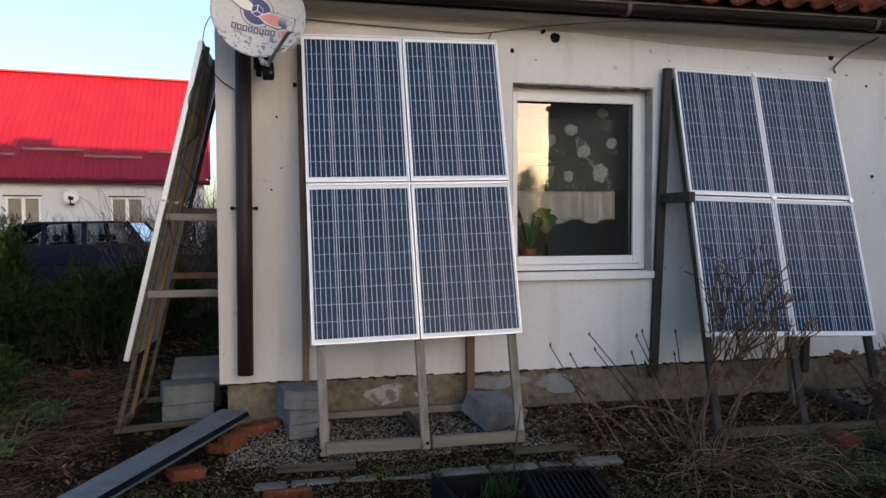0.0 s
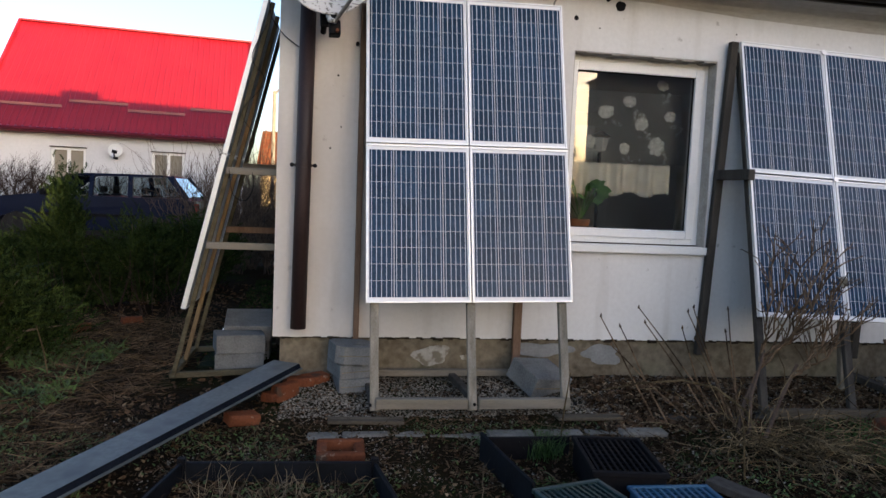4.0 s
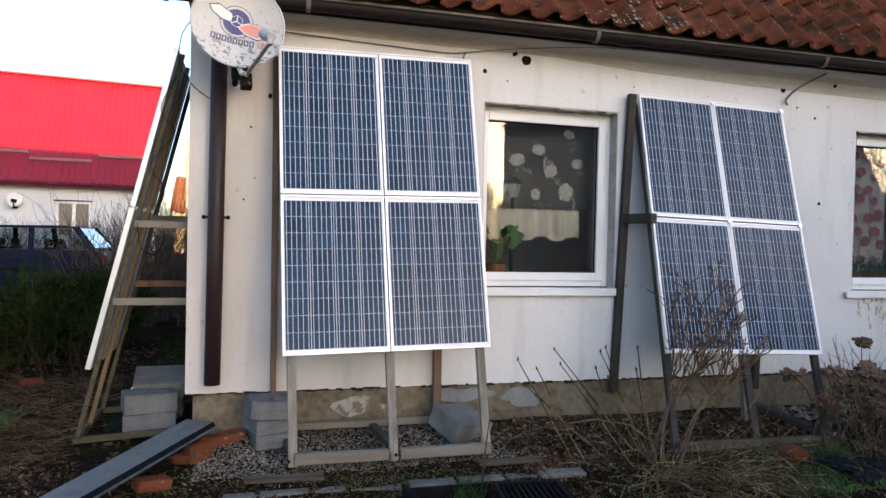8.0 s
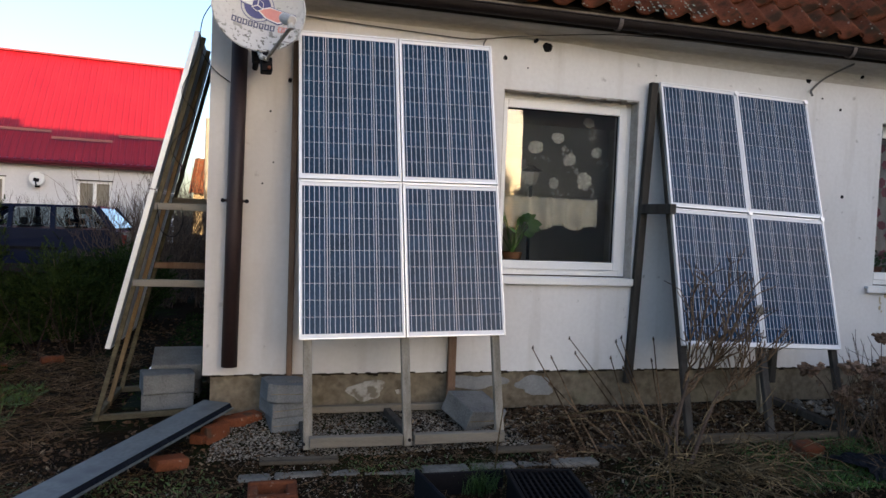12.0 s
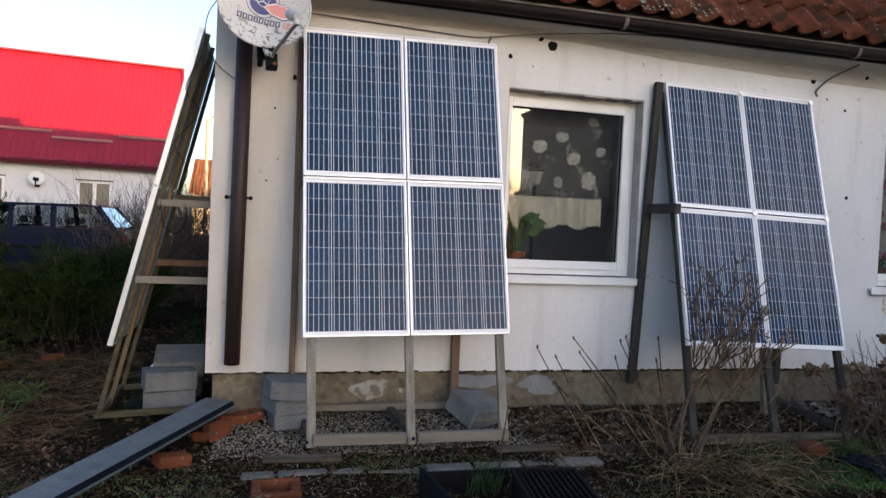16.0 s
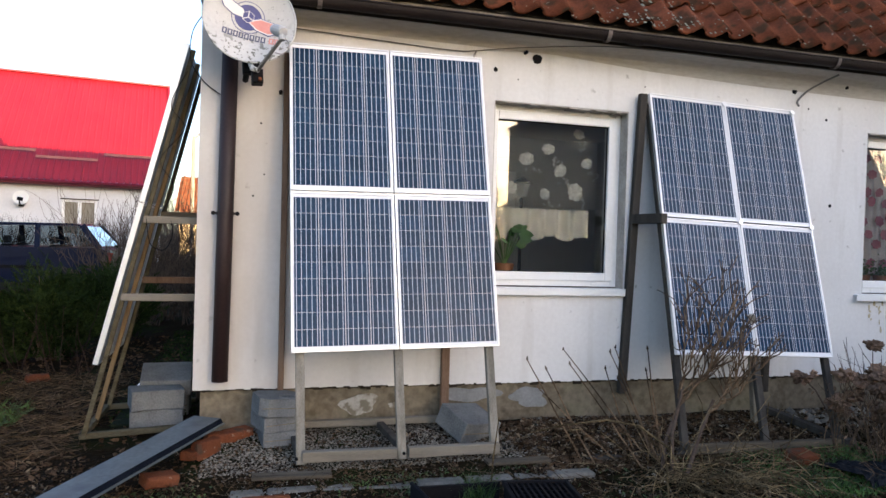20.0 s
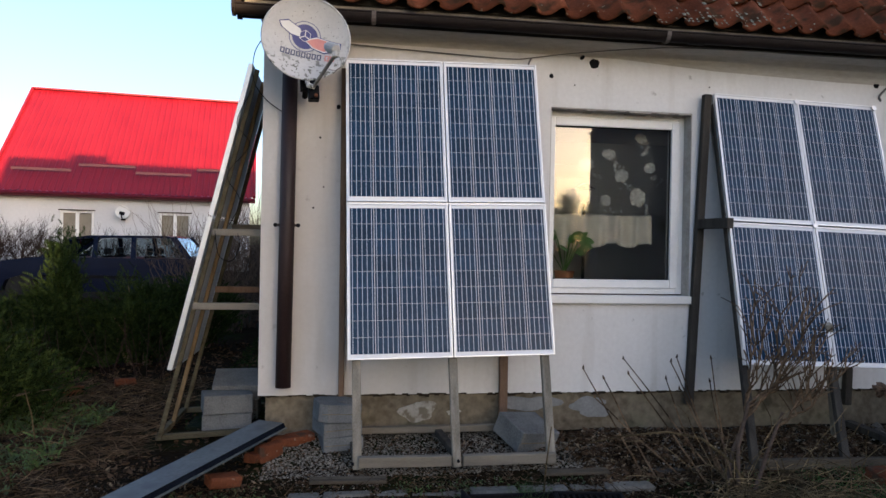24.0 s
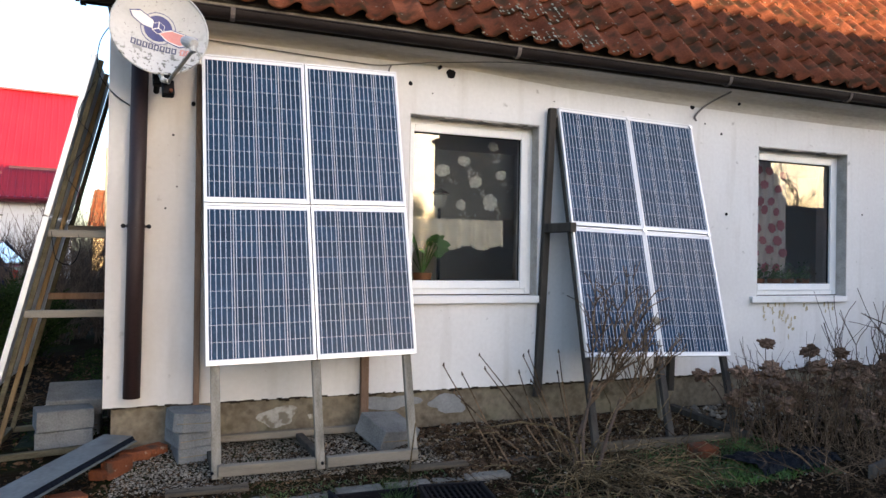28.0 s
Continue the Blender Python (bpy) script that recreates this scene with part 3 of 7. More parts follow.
# ---- satellite dish ----
M_NAVY = surf("navy_print", (0.03, 0.035, 0.14), (0.045, 0.05, 0.18), 8, 60, 0.5, 0.0)
M_PINKP = surf("faded_red_print", (0.55, 0.20, 0.17), (0.62, 0.27, 0.23), 8, 60, 0.5, 0.0)
M_GREYP = surf("pale_print", (0.62, 0.62, 0.6), (0.68, 0.68, 0.66), 8, 60, 0.5, 0.0)
dish = new("satellite_dish")
tagged(dish, "round grey-white satellite dish spotted with mould, on a wall arm", "satellite dish")
R = 0.305


def bowl(x, z):
    return 0.16 * (x * x + z * z) / (R * R) * 0.5 - 0.08


def dish_part(name, bm, material, parent, label="", smooth=False):
    ob = new(name, mesh_of(name, bm, material, smooth))
    ob.parent = parent
    return tagged(ob, label)


bm = bmesh.new()
for side in (0, 1):
    prev = None
    for k in range(0, 9):
        r = R * k / 8
        ring = [bm.verts.new((r * math.cos(2 * math.pi * i / 40), -bowl(r, 0) * 1 + (0.004 if side else 0), r * math.sin(2 * math.pi * i / 40))) for i in range(40)] if k else [bm.verts.new((0, -bowl(0, 0) + (0.004 if side else 0), 0))]
        if prev:
            for i in range(40):
                if len(prev) == 1:
                    bm.faces.new((prev[0], ring[i], ring[(i + 1) % 40]))
                else:
                    bm.faces.new((prev[i], ring[i], ring[(i + 1) % 40], prev[(i + 1) % 40]))
        prev = ring
refl = dish_part("reflector", bm, M_DISH, dish, smooth=True)
rim = [(R * math.cos(2 * math.pi * i / 40), -bowl(R, 0) - 0.002, R * math.sin(2 * math.pi * i / 40)) for i in range(41)]
dish_part("rim", tubed(rim, 0.007, 6, cap=False), M_DISH, dish)


def printed(poly, lift=0.004):
    """A flat printed shape that follows the bowl."""
    bm = bmesh.new()
    c, n = math.cos(radians(11)), math.sin(radians(11))
    bm.faces.new([bm.verts.new((x * c + z * n, 0, z * c - x * n)) for x, z in poly])
    bmesh.ops.triangulate(bm, faces=bm.faces[:])
    bmesh.ops.subdivide_edges(bm, edges=bm.edges[:], cuts=3, use_grid_fill=True)
    for v in bm.verts:
        v.co.y = -bowl(math.hypot(v.co.x, v.co.z), 0) - lift
    return bm


def ring_poly(cx, cz, r, n=28):
    return [(cx + r * math.cos(2 * math.pi * i / n), cz + r * math.sin(2 * math.pi * i / n)) for i in range(n)]


def grown(poly, by):
    """The same outline, each corner pushed out from the middle."""
    cx, cz = sum(p[0] for p in poly) / len(poly), sum(p[1] for p in poly) / len(poly)
    out = []
    for x, z in poly:
        d = math.hypot(x - cx, z - cz)
        out.append((x + (x - cx) / d * by, z + (z - cz) / d * by))
    return out


LX, LZ = -0.012, 0.036
LEFT_WING = [(-0.187, 0.096), (-0.134, 0.112), (-0.062, 0.086), (-0.035, 0.034), (-0.111, 0.045), (-0.166, 0.067)]
RIGHT_WING = [(-0.003, 0.012), (0.076, 0.042), (0.225, 0.016), (0.227, -0.022), (0.132, -0.051), (0.060, -0.033)]
dish_part("logo_outline", printed(ring_poly(LX, LZ, 0.112), 0.0030), M_NAVY, refl, "thin navy outline of a logo")
dish_part("logo_gap", printed(ring_poly(LX, LZ, 0.107), 0.0040), M_DISH, refl)
dish_part("logo_disc", printed(ring_poly(LX, LZ, 0.090), 0.0050), M_NAVY, refl, "navy blue disc")
for wing, fill, name in ((LEFT_WING, M_GREYP, "pale"), (RIGHT_WING, M_PINKP, "faded red")):
    dish_part("wing_outline", printed(grown(wing, 0.019), 0.0060), M_NAVY, refl)
    dish_part("wing_border", printed(grown(wing, 0.010), 0.0070), M_GREYP, refl)
    dish_part("logo_wing", printed(wing, 0.0080), fill, refl, name + " wing of a logo")
cube_outer = [(LX + 0.044 * math.cos(radians(30 + 60 * i)), LZ + 0.006 + 0.044 * math.sin(radians(30 + 60 * i))) for i in range(6)]
dish_part("logo_cube_edge", printed(cube_outer, 0.0095), M_GREYP, refl)
for k in range(3):
    quad = [Vector((LX, LZ + 0.006)), Vector(cube_outer[(2 * k + 5) % 6]), Vector(cube_outer[(2 * k) % 6]), Vector(cube_outer[(2 * k + 1) % 6])]
    mid = sum(quad, Vector((0, 0))) / 4
    dish_part("logo_cube_face", printed([tuple(mid + (p - mid) * 0.84) for p in quad], 0.011), M_NAVY, refl)
# bars in place of the brand lettering
M_LETTER = surf("faded_navy_print", (0.05, 0.053, 0.10), (0.09, 0.095, 0.15), 30, 90, 0.6, 0.0)
for k in range(10):
    a = -0.165 + 0.0365 * k + (0.018 if k > 7 else 0)
    pink = k > 7
    dish_part("letter_bar", printed([(a, -0.123), (a + 0.031, -0.123), (a + 0.031, -0.078), (a, -0.078)], 0.004), M_PINKP if pink else M_LETTER, refl)
    dish_part("letter_gap", printed([(a + 0.009, -0.114), (a + 0.022, -0.114), (a + 0.022, -0.087), (a + 0.009, -0.087)], 0.0055), M_DISH, refl)
M_CONVERTER = surf("dull_grey_plastic", (0.34, 0.34, 0.33), (0.46, 0.455, 0.44), 12, 60, 0.55, 0.05)
M_WHITE_CABLE = surf("pale_cable", (0.30, 0.29, 0.27), (0.42, 0.41, 0.38), 6, 60, 0.6, 0.0)
M_ARM = surf("weathered_grey_arm", (0.10, 0.095, 0.085), (0.22, 0.21, 0.19), 9, 60, 0.7, 0.1)
dish_part("arm_elbow", tubed([(-0.005, 0.04, -0.30), (0.0, 0.0, -0.345), (0.035, -0.03, -0.368)], [0.016, 0.018, 0.016], 10), M_DISH, dish, "pale elbow of the feed arm", True)
dish_part("feed_arm", beamed((0.03, -0.02, -0.366), (0.158, -0.285, -0.245), 0.02, 0.022), M_ARM, dish, "grey weathered feed arm")
lnb = dish_part("converter", tubed([(0.135, -0.205, -0.150), (0.145, -0.235, -0.170), (0.165, -0.295, -0.200), (0.168, -0.31, -0.208)], [0.036, 0.038, 0.036, 0.026], 14), M_CONVERTER, dish, "grey converter head")
dish_part("horn", tubed([(0.128, -0.185, -0.140), (0.136, -0.208, -0.151)], [0.030, 0.034], 12), M_GREYP, lnb, "pale horn cap")
dish_part("converter_clamp", tubed([(0.160, -0.285, -0.205), (0.160, -0.288, -0.255)], 0.022, 10), M_CONVERTER, lnb)
dish_part("cable", tubed([(0.172, -0.30, -0.235), (0.205, -0.29, -0.270), (0.200, -0.27, -0.315), (0.165, -0.23, -0.325), (0.125, -0.20, -0.305)], 0.0045, 6), M_WHITE_CABLE, dish, "thin cable loop")
bm = bmesh.new()
box(bm, -0.05, 0.05, 0.10, 0.16, -0.34, -0.05, 0.006)
box(bm, 0.0, 0.075, 0.03, 0.11, -0.43, -0.33, 0.006)
box(bm, 0.01, 0.05, 0.0, 0.05, -0.36, -0.29, 0.006)
dish_part("mount", bm, M_BLACK, dish, "dark rusty mounting bracket")
dish_part("wall_arm", tubed([(0.0, 0.13, -0.2), (0.0, 0.47, -0.26)], 0.022, 10), M_BLACK, dish)
dish_part("mount_bolt", disc(bmesh.new(), pose(0.05, 0.02, -0.41, 90, 0, 0), 0.012, 0.03, 8), M_BRICK, dish)
dish.matrix_basis = pose(0.315, -0.45, 2.82, -8, -3, 6) @ Matrix.Diagonal((0.92, 0.92, 0.92, 1))


# ---- solar panels ----
def make_panel(name, width, height, back=M_SHEET):
    p = new(name)
    tagged(p, "blue polycrystalline solar panel in a white aluminium frame", "solar panel", "solar panels")

    def pp(nm, bm, material, label=""):
        ob = new(nm, mesh_of(nm, bm, material) if isinstance(bm, bmesh.types.BMesh) else bm)
        ob.parent = p
        return tagged(ob, label)

    t = 0.011
    bm = bmesh.new()
    box(bm, 0, t, 0, 0.035, 0, height, 0.0015)
    box(bm, width - t, width, 0, 0.035, 0, height, 0.0015)
    box(bm, t, width - t, 0, 0.035, 0, t, 0.0015)
    box(bm, t, width - t, 0, 0.035, height - t, height, 0.0015)
    pp("frame", bm, M_ALU, "white aluminium frame")
    for za in (0.0135, height - 0.0315):
        pp("margin_strip", boxed(0.16 * width, 0.5 * width, 0.0045, 0.0058, za, za + 0.018), M_PVC, "white strip on the panel margin")
    pp("backsheet", boxed(t, width - t, 0.006, 0.012, t, height - t), M_SHEET, "white backsheet")
    pp("rear_cover", boxed(t, width - t, 0.0125, 0.033, t, height - t), back)
    mx, mz = 0.018, 0.034
    cols_n = round((width - 2 * mx) / 0.16)
    cw, ch = (width - 2 * mx) / cols_n, (height - 2 * mz) / 9
    bm = bmesh.new()
    c = [bm.verts.new(v) for v in ((0.0018, 0, 0.0009), (cw - 0.0018, 0, 0.0009), (cw - 0.0018, 0, ch - 0.0009), (0.0018, 0, ch - 0.0009))]
    d = [bm.verts.new((v.co.x, 0.001, v.co.z)) for v in c]
    bm.faces.new(c)
    for i in range(4):
        bm.faces.new((c[i], d[i], d[(i + 1) % 4], c[(i + 1) % 4]))
    cell = mesh_of("cell", bm, M_CELL)
    for i in range(cols_n):
        for j in range(9):
            ob = pp("cell", cell, None)
            ob.location = (mx + i * cw, 0.0045, mz + j * ch)
    for i in range(cols_n):
        bm = bmesh.new()
        for k in range(5):
            a = mx + i * cw + cw * (k + 0.5) / 5
            box(bm, a - 0.0016, a + 0.0016, 0.0036, 0.0042, mz, height - mz)
        pp("busbar", bm, M_BUS)
    return p


def array(corner, tilt, spin, turn, ph=1.03, pw=0.676, gap=0.008, across=2):
    base = pose(*corner) @ pose(0, 0, 0, 0, 0, turn) @ pose(0, 0, 0, -tilt, 0, 0) @ pose(0, 0, 0, 0, spin, 0)
    out = []
    for i in range(across):
        for j in range(2):
            out.append(base @ pose(i * (pw + gap), 0, j * (ph + 0.012)))
    return base, out


panel = make_panel("solar_panel", 0.676, 1.03)
A1, slots1 = array((0.615, -0.600, 0.764), 12.6, -1.28, 0)
A2, slots2 = array((3.315, -0.612, 0.723), 16.3, 1.66, 0)
panel.matrix_basis = slots1[0]
for m in slots1[1:] + slots2:
    copy_thing(panel, m)
panel_long = make_panel("solar_panel", 0.96, 1.135, M_SHEET_BACK)
tagged(panel_long, "blue solar panel leaning along the gable, in a white frame", "solar panel", "solar panels")
A0, slots0 = array((-0.655, 1.136, 0.575), 13.4, 0.0, -90, ph=1.135, pw=0.96, across=1)
panel_long.matrix_basis = slots0[0]
for m in slots0[1:]:
    copy_thing(panel_long, m)

# ---- wooden stands ----
def on(base, x, y, z):
    return base @ Vector((x, y, z))


st1 = thing("panel_stand", (1.3, -0.6, 0.1), "weathered wooden trestle carrying four solar panels", "panel stand", "panel stands")
for x in (0.055, 0.68, 1.30):
    a = on(A1, x, 0.058, 2.0)
    d = (on(A1, x, 0.058, 0) - a).normalized()
    f = a + d * ((a.z - 0.10) / -d.z)
    part("front_leg", beamed(f, a, 0.055, 0.04), M_WOOD_GREY, st1)
part("back_post", beamed((0.580, -0.028, 0.30), (0.562, -0.028, 2.74), 0.04, 0.045), M_WOOD_NEW, st1, "brown timber post against the wall")
part("back_post", beamed((1.76, -0.028, 0.22), (1.75, -0.028, 2.7), 0.06, 0.045), M_WOOD_NEW, st1, "brown timber post against the wall")
part("front_rail", beamed((0.69, -0.715, 0.155), (1.27, -0.71, 0.15), 0.05, 0.065, (0, 1, 0)), M_WOOD_RAIL, st1)
part("front_rail", beamed((1.345, -0.71, 0.15), (1.95, -0.705, 0.15), 0.05, 0.065, (0, 1, 0)), M_WOOD_RAIL, st1)
part("back_rail", beamed((0.60, -0.09, 0.185), (1.95, -0.075, 0.185), 0.05, 0.045, (0, 1, 0)), M_WOOD_RAIL, st1)
part("cross_rail", beamed((1.27, -0.12, 0.17), (1.33, -0.66, 0.15), 0.05, 0.045), M_WOOD_DARK, st1)
part("side_rail", beamed((0.66, -0.10, 0.16), (0.68, -0.66, 0.14), 0.05, 0.045), M_WOOD_DARK, st1)
for bx, by in ((0.655, -0.752), (1.31, -0.748), (1.972, -0.742)):
    part("bolt", disc(bmesh.new(), pose(bx, by, 0.155, 90, 0, 0), 0.010, 0.012, 8), M_BLACK, st1, "dark bolt head")
part("joint_bar", beamed(on(A1, 0.0, 0.03, 1.036), on(A1, 1.36, 0.03, 1.036), 0.018, 0.02, (0, 0, 1)), M_ALU, st1, "aluminium strip between the panels")
part("cross_bar", beamed(on(A1, 0.0, 0.06, 1.0), on(A1, 1.355, 0.06, 1.0), 0.05, 0.04, (0, 0, 1)), M_WOOD_RAIL, st1)

st2 = thing("panel_stand", (4.0, -0.6, 0.05), "dark weathered wooden trestle carrying four solar panels", "panel stand", "panel stands")
for x, zf in ((0.02, 0.05), (0.69, 0.03), (1.325, 0.03)):
    a = on(A2, x, 0.058, 2.0)
    d = (on(A2, x, 0.058, 0) - a).normalized()
    f = a + d * ((a.z - zf) / -d.z)
    part("front_leg", beamed(f, a, 0.055, 0.04), M_WOOD_DARK, st2)
part("back_post", beamed((3.215, -0.03, 0.32), (3.305, -0.05, 2.69), 0.06, 0.05), M_WOOD_DARK, st2)
part("back_post", beamed((4.55, -0.03, 0.30), (4.60, -0.03, 2.2), 0.06, 0.05), M_WOOD_DARK, st2)
part("middle_post", beamed((4.27, -0.28, 0.12), (3.98, -0.54, 1.0), 0.05, 0.05), M_WOOD_GREY, st2)
part("brace", beamed((3.255, -0.07, 1.70), (3.31, -0.40, 1.70), 0.075, 0.06, (0, 0, 1)), M_WOOD_DARK, st2)
part("brace", beamed((4.58, -0.06, 1.66), (4.59, -0.25, 1.66), 0.075, 0.06, (0, 0, 1)), M_WOOD_DARK, st2)
part("front_rail", beamed((3.3, -0.80, 0.10), (4.72, -0.79, 0.08), 0.05, 0.065, (0, 1, 0)), M_BOARD, st2)
part("side_rail", beamed((4.55, -0.05, 0.16), (4.62, -0.85, 0.10), 0.07, 0.05), M_WOOD_DARK, st2)
for x in (0.68, 1.345):
    for z in (1.036, 2.05):
        part("clamp", disc(bmesh.new(), Matrix.Translation(on(A2, x, -0.006, z)) @ pose(0, 0, 0, 90 - 16.3, 0, 0), 0.02, 0.012, 10), M_ALU, st2, "round aluminium clamp")

st0 = thing("panel_stand", (-0.4, 0.9, 0.05), "weathered timber trestle on the gable side carrying solar panels", "panel stand", "panel stands")
M_WOOD_SLAT = surf("mossy_timber", (0.045, 0.038, 0.024), (0.115, 0.10, 0.066), 3, 45, 0.9, 0.35, stretch=(0.8, 5, 5))
for x, mm in ((0.92, M_WOOD_SLAT), (0.52, M_WOOD_WARM), (0.08, M_WOOD_SLAT)):
    a = on(A0, x, 0.065, 2.26)
    d = (on(A0, x, 0.065, 0) - a).normalized()
    f = a + d * ((a.z - 0.06) / -d.z)
    part("front_leg", beamed(f, a, 0.026, 0.032, (0, 1, 0)), mm, st0)
for y in (1.08,):
    part("back_post", beamed((-0.03, y, 0.06), (-0.03, y, 2.74), 0.05, 0.045, (0, 1, 0)), M_WOOD_DARK, st0)
for z, y, mm in ((1.565, 0.185, M_WOOD_RAIL), (1.03, 0.185, M_WOOD_RAIL), (1.62, 0.98, M_WOOD_RAIL), (1.1, 0.98, M_WOOD_NEW)):
    xo = -0.655 + (z - 0.575) * math.tan(radians(13.4)) + 0.06
    part("brace", beamed((xo, y, z), (-0.002, y, z), 0.045, 0.05, (0, 1, 0)), mm, st0)
part("base_rail", beamed((-0.74, 0.25, 0.07), (-0.03, 0.25, 0.11), 0.045, 0.04, (0, 1, 0)), M_WOOD_SLAT, st0)
part("base_rail", beamed((-0.74, 1.08, 0.07), (-0.03, 1.08, 0.11), 0.045, 0.04, (0, 1, 0)), M_WOOD_SLAT, st0)
part("base_rail", beamed((-0.72, 0.28, 0.08), (-0.72, 1.06, 0.08), 0.045, 0.04), M_WOOD_SLAT, st0)


# ---- houses beyond ----
def ribbed(parent, L, run, drop, rise, pitch, material, name="roof", h=0.035):
    """A ribbed roof slope in the house's own space: eave at y=drop, going up and back."""
    n = int(L / pitch)
    bm = bmesh.new()
    a, b = [], []
    for i in range(n):
        for f, hh in ((0, 0), (0.3, 0), (0.4, h), (0.6, h), (0.7, 0)):
            x = (i + f) * L / n - 0.25
            a.append(bm.verts.new((x, drop[0], drop[1] + hh)))
            b.append(bm.verts.new((x, rise[0], rise[1] + hh)))
    for i in range(len(a) - 1):
        bm.faces.new((a[i], a[i + 1], b[i + 1], b[i]))
    ob = new(name, mesh_of(name, bm, material))
    ob.parent = parent
    return ob


def child(name, bm, material, parent, label="", smooth=False):
    ob = new(name, mesh_of(name, bm, material, smooth) if isinstance(bm, bmesh.types.BMesh) else bm)
    ob.parent = parent
    return tagged(ob, label)


def house_shell(L, D, eave, ridge, openings):
    xs = sorted({0, L, *[v for o in openings for v in o[:2]]})
    zs = sorted({-0.5, eave, *[v for o in openings for v in o[2:]]})
    holes = [(i, j) for i in range(len(xs) - 1) for j in range(len(zs) - 1) for o in openings if o[0] <= xs[i] and xs[i + 1] <= o[1] and o[2] <= zs[j] and zs[j + 1] <= o[3]]
    return wall_panel(xs, zs, holes, 0.0, 0.3)


def gable_end(x0, x1, D, eave, ridge):
    bm = bmesh.new()
    pts = [(0.302, -0.5), (0.302, eave), (D / 2, ridge), (D, eave), (D, -0.5)]
    a = [bm.verts.new((x0, y, z)) for y, z in pts]
    b = [bm.verts.new((x1, y, z)) for y, z in pts]
    bm.faces.new(a)
    bm.faces.new(b[::-1])
    for i in range(5):
        bm.faces.new((a[i], b[i], b[(i + 1) % 5], a[(i + 1) % 5]))
    return bm


M_BLIND = surf("beige_blind", (0.22, 0.20, 0.16), (0.30, 0.27, 0.22), 2, 40, 0.8, 0.0)


def far_window(parent, x0, x1, z0, z1):
    w = child("window", boxed(x0, x1, 0.16, 0.18, z0, z1), M_BLIND, parent, "white window with lowered beige blinds")
    t = 0.09
    bm = bmesh.new()
    box(bm, x0, x0 + t, 0.06, 0.16, z0, z1)
    box(bm, x1 - t, x1, 0.06, 0.16, z0, z1)
    box(bm, (x0 + x1) / 2 - 0.06, (x0 + x1) / 2 + 0.06, 0.06, 0.16, z0, z1)
    box(bm, x0 + t, x1 - t, 0.06, 0.16, z1 - t, z1)
    box(bm, x0 + t, x1 - t, 0.06, 0.16, z0, z0 + t)
    child("frame", bm, M_PVC, w)
    child("lintel", boxed(x0 - 0.05, x1 + 0.05, -0.02, 0.0, z1, z1 + 0.04), M_FASCIA, w)


M_GUARD = surf("faded_red_rail", (0.20, 0.065, 0.06), (0.28, 0.10, 0.09), 2, 40, 0.7, 0.0)
RL, RD, RE, RR = 9.2, 10.6, 3.36, 8.14
red = new("red_roofed_house")
tagged(red, "white single-storey house with bright red sheet roof", "house")
ops = [(2.18, 3.38, 1.25, 2.62), (5.75, 6.95, 1.25, 2.62)]
child("wall", house_shell(RL, RD, RE, RR, ops), M_WHITE_WALL, red, "white rendered wall")
child("gable", gable_end(0, 0.3, RD, RE, RR), M_WHITE_WALL, red)
child("gable", gable_end(RL - 0.3, RL, RD, RE, RR), M_WHITE_WALL, red)
for o in ops:
    far_window(red, *o)
ribbed(red, RL + 0.5, 0, (-0.35, RE - 0.05), (RD / 2, RR + 0.1), 0.24, M_RED_ROOF, h=0.032).name = "roof"
child("rear_roof", boxed(0, RL, RD / 2, RD / 2 + 0.1, RE, RR), M_RED_ROOF, red)
child("eave_gutter", tubed([(-0.25, -0.42, RE - 0.12), (RL + 0.25, -0.42, RE - 0.12)], 0.07, 8), M_METAL_ROOF, red, "dark red eave gutter")
child("eave_board", boxed(-0.25, RL + 0.25, -0.37, -0.01, RE - 0.24, RE - 0.12), M_METAL_ROOF, red)
child("ridge_cap", boxed(-0.27, RL + 0.27, RD / 2 - 0.15, RD / 2 + 0.15, RR + 0.10, RR + 0.17), M_RED_ROOF, red)
for q in (0, 1):
    xa = -0.28 if q == 0 else RL + 0.22
    child("verge_flashing", beamed((xa, -0.35, RE + 0.0), (xa, RD / 2, RR + 0.14), 0.1, 0.12), M_RED_ROOF, red)
sl = (RR + 0.15 - RE) / (RD / 2 + 0.35)
for xa, u in ((0.35, 0.8), (2.65, 1.1), (4.8, 0.8), (7.1, 1.1)):
    child("snow_guard", beamed((xa, -0.35 + u, RE + u * sl + 0.16), (min(xa + 2.1, RL + 0.1), -0.35 + u, RE + u * sl + 0.16), 0.10, 0.05, (0, 0, 1)), M_GUARD, red, "pale rail across the roof")
rdish = child("small_dish", disc(bmesh.new(), pose(4.45, -0.22, 2.60, 80, 0, 0), 0.26, 0.04, 20), M_GREYP, red, "white satellite dish on the wall")
child("dish_arm", tubed([(4.45, -0.2, 2.36), (4.45, -0.42, 2.38), (4.47, -0.62, 2.52)], 0.025, 6), M_BLACK, rdish)
child("receiver", beamed((4.40, -0.62, 2.56), (4.58, -0.60, 2.52), 0.10, 0.10), M_BLACK, rdish, "dark receiver heads")
child("dish_mount", boxed(4.38, 4.52, -0.2, 0.0, 2.28, 2.38), M_BLACK, rdish)
red.matrix_basis = pose(-12.4, 23.35, 0.0, 0, 0, 7)

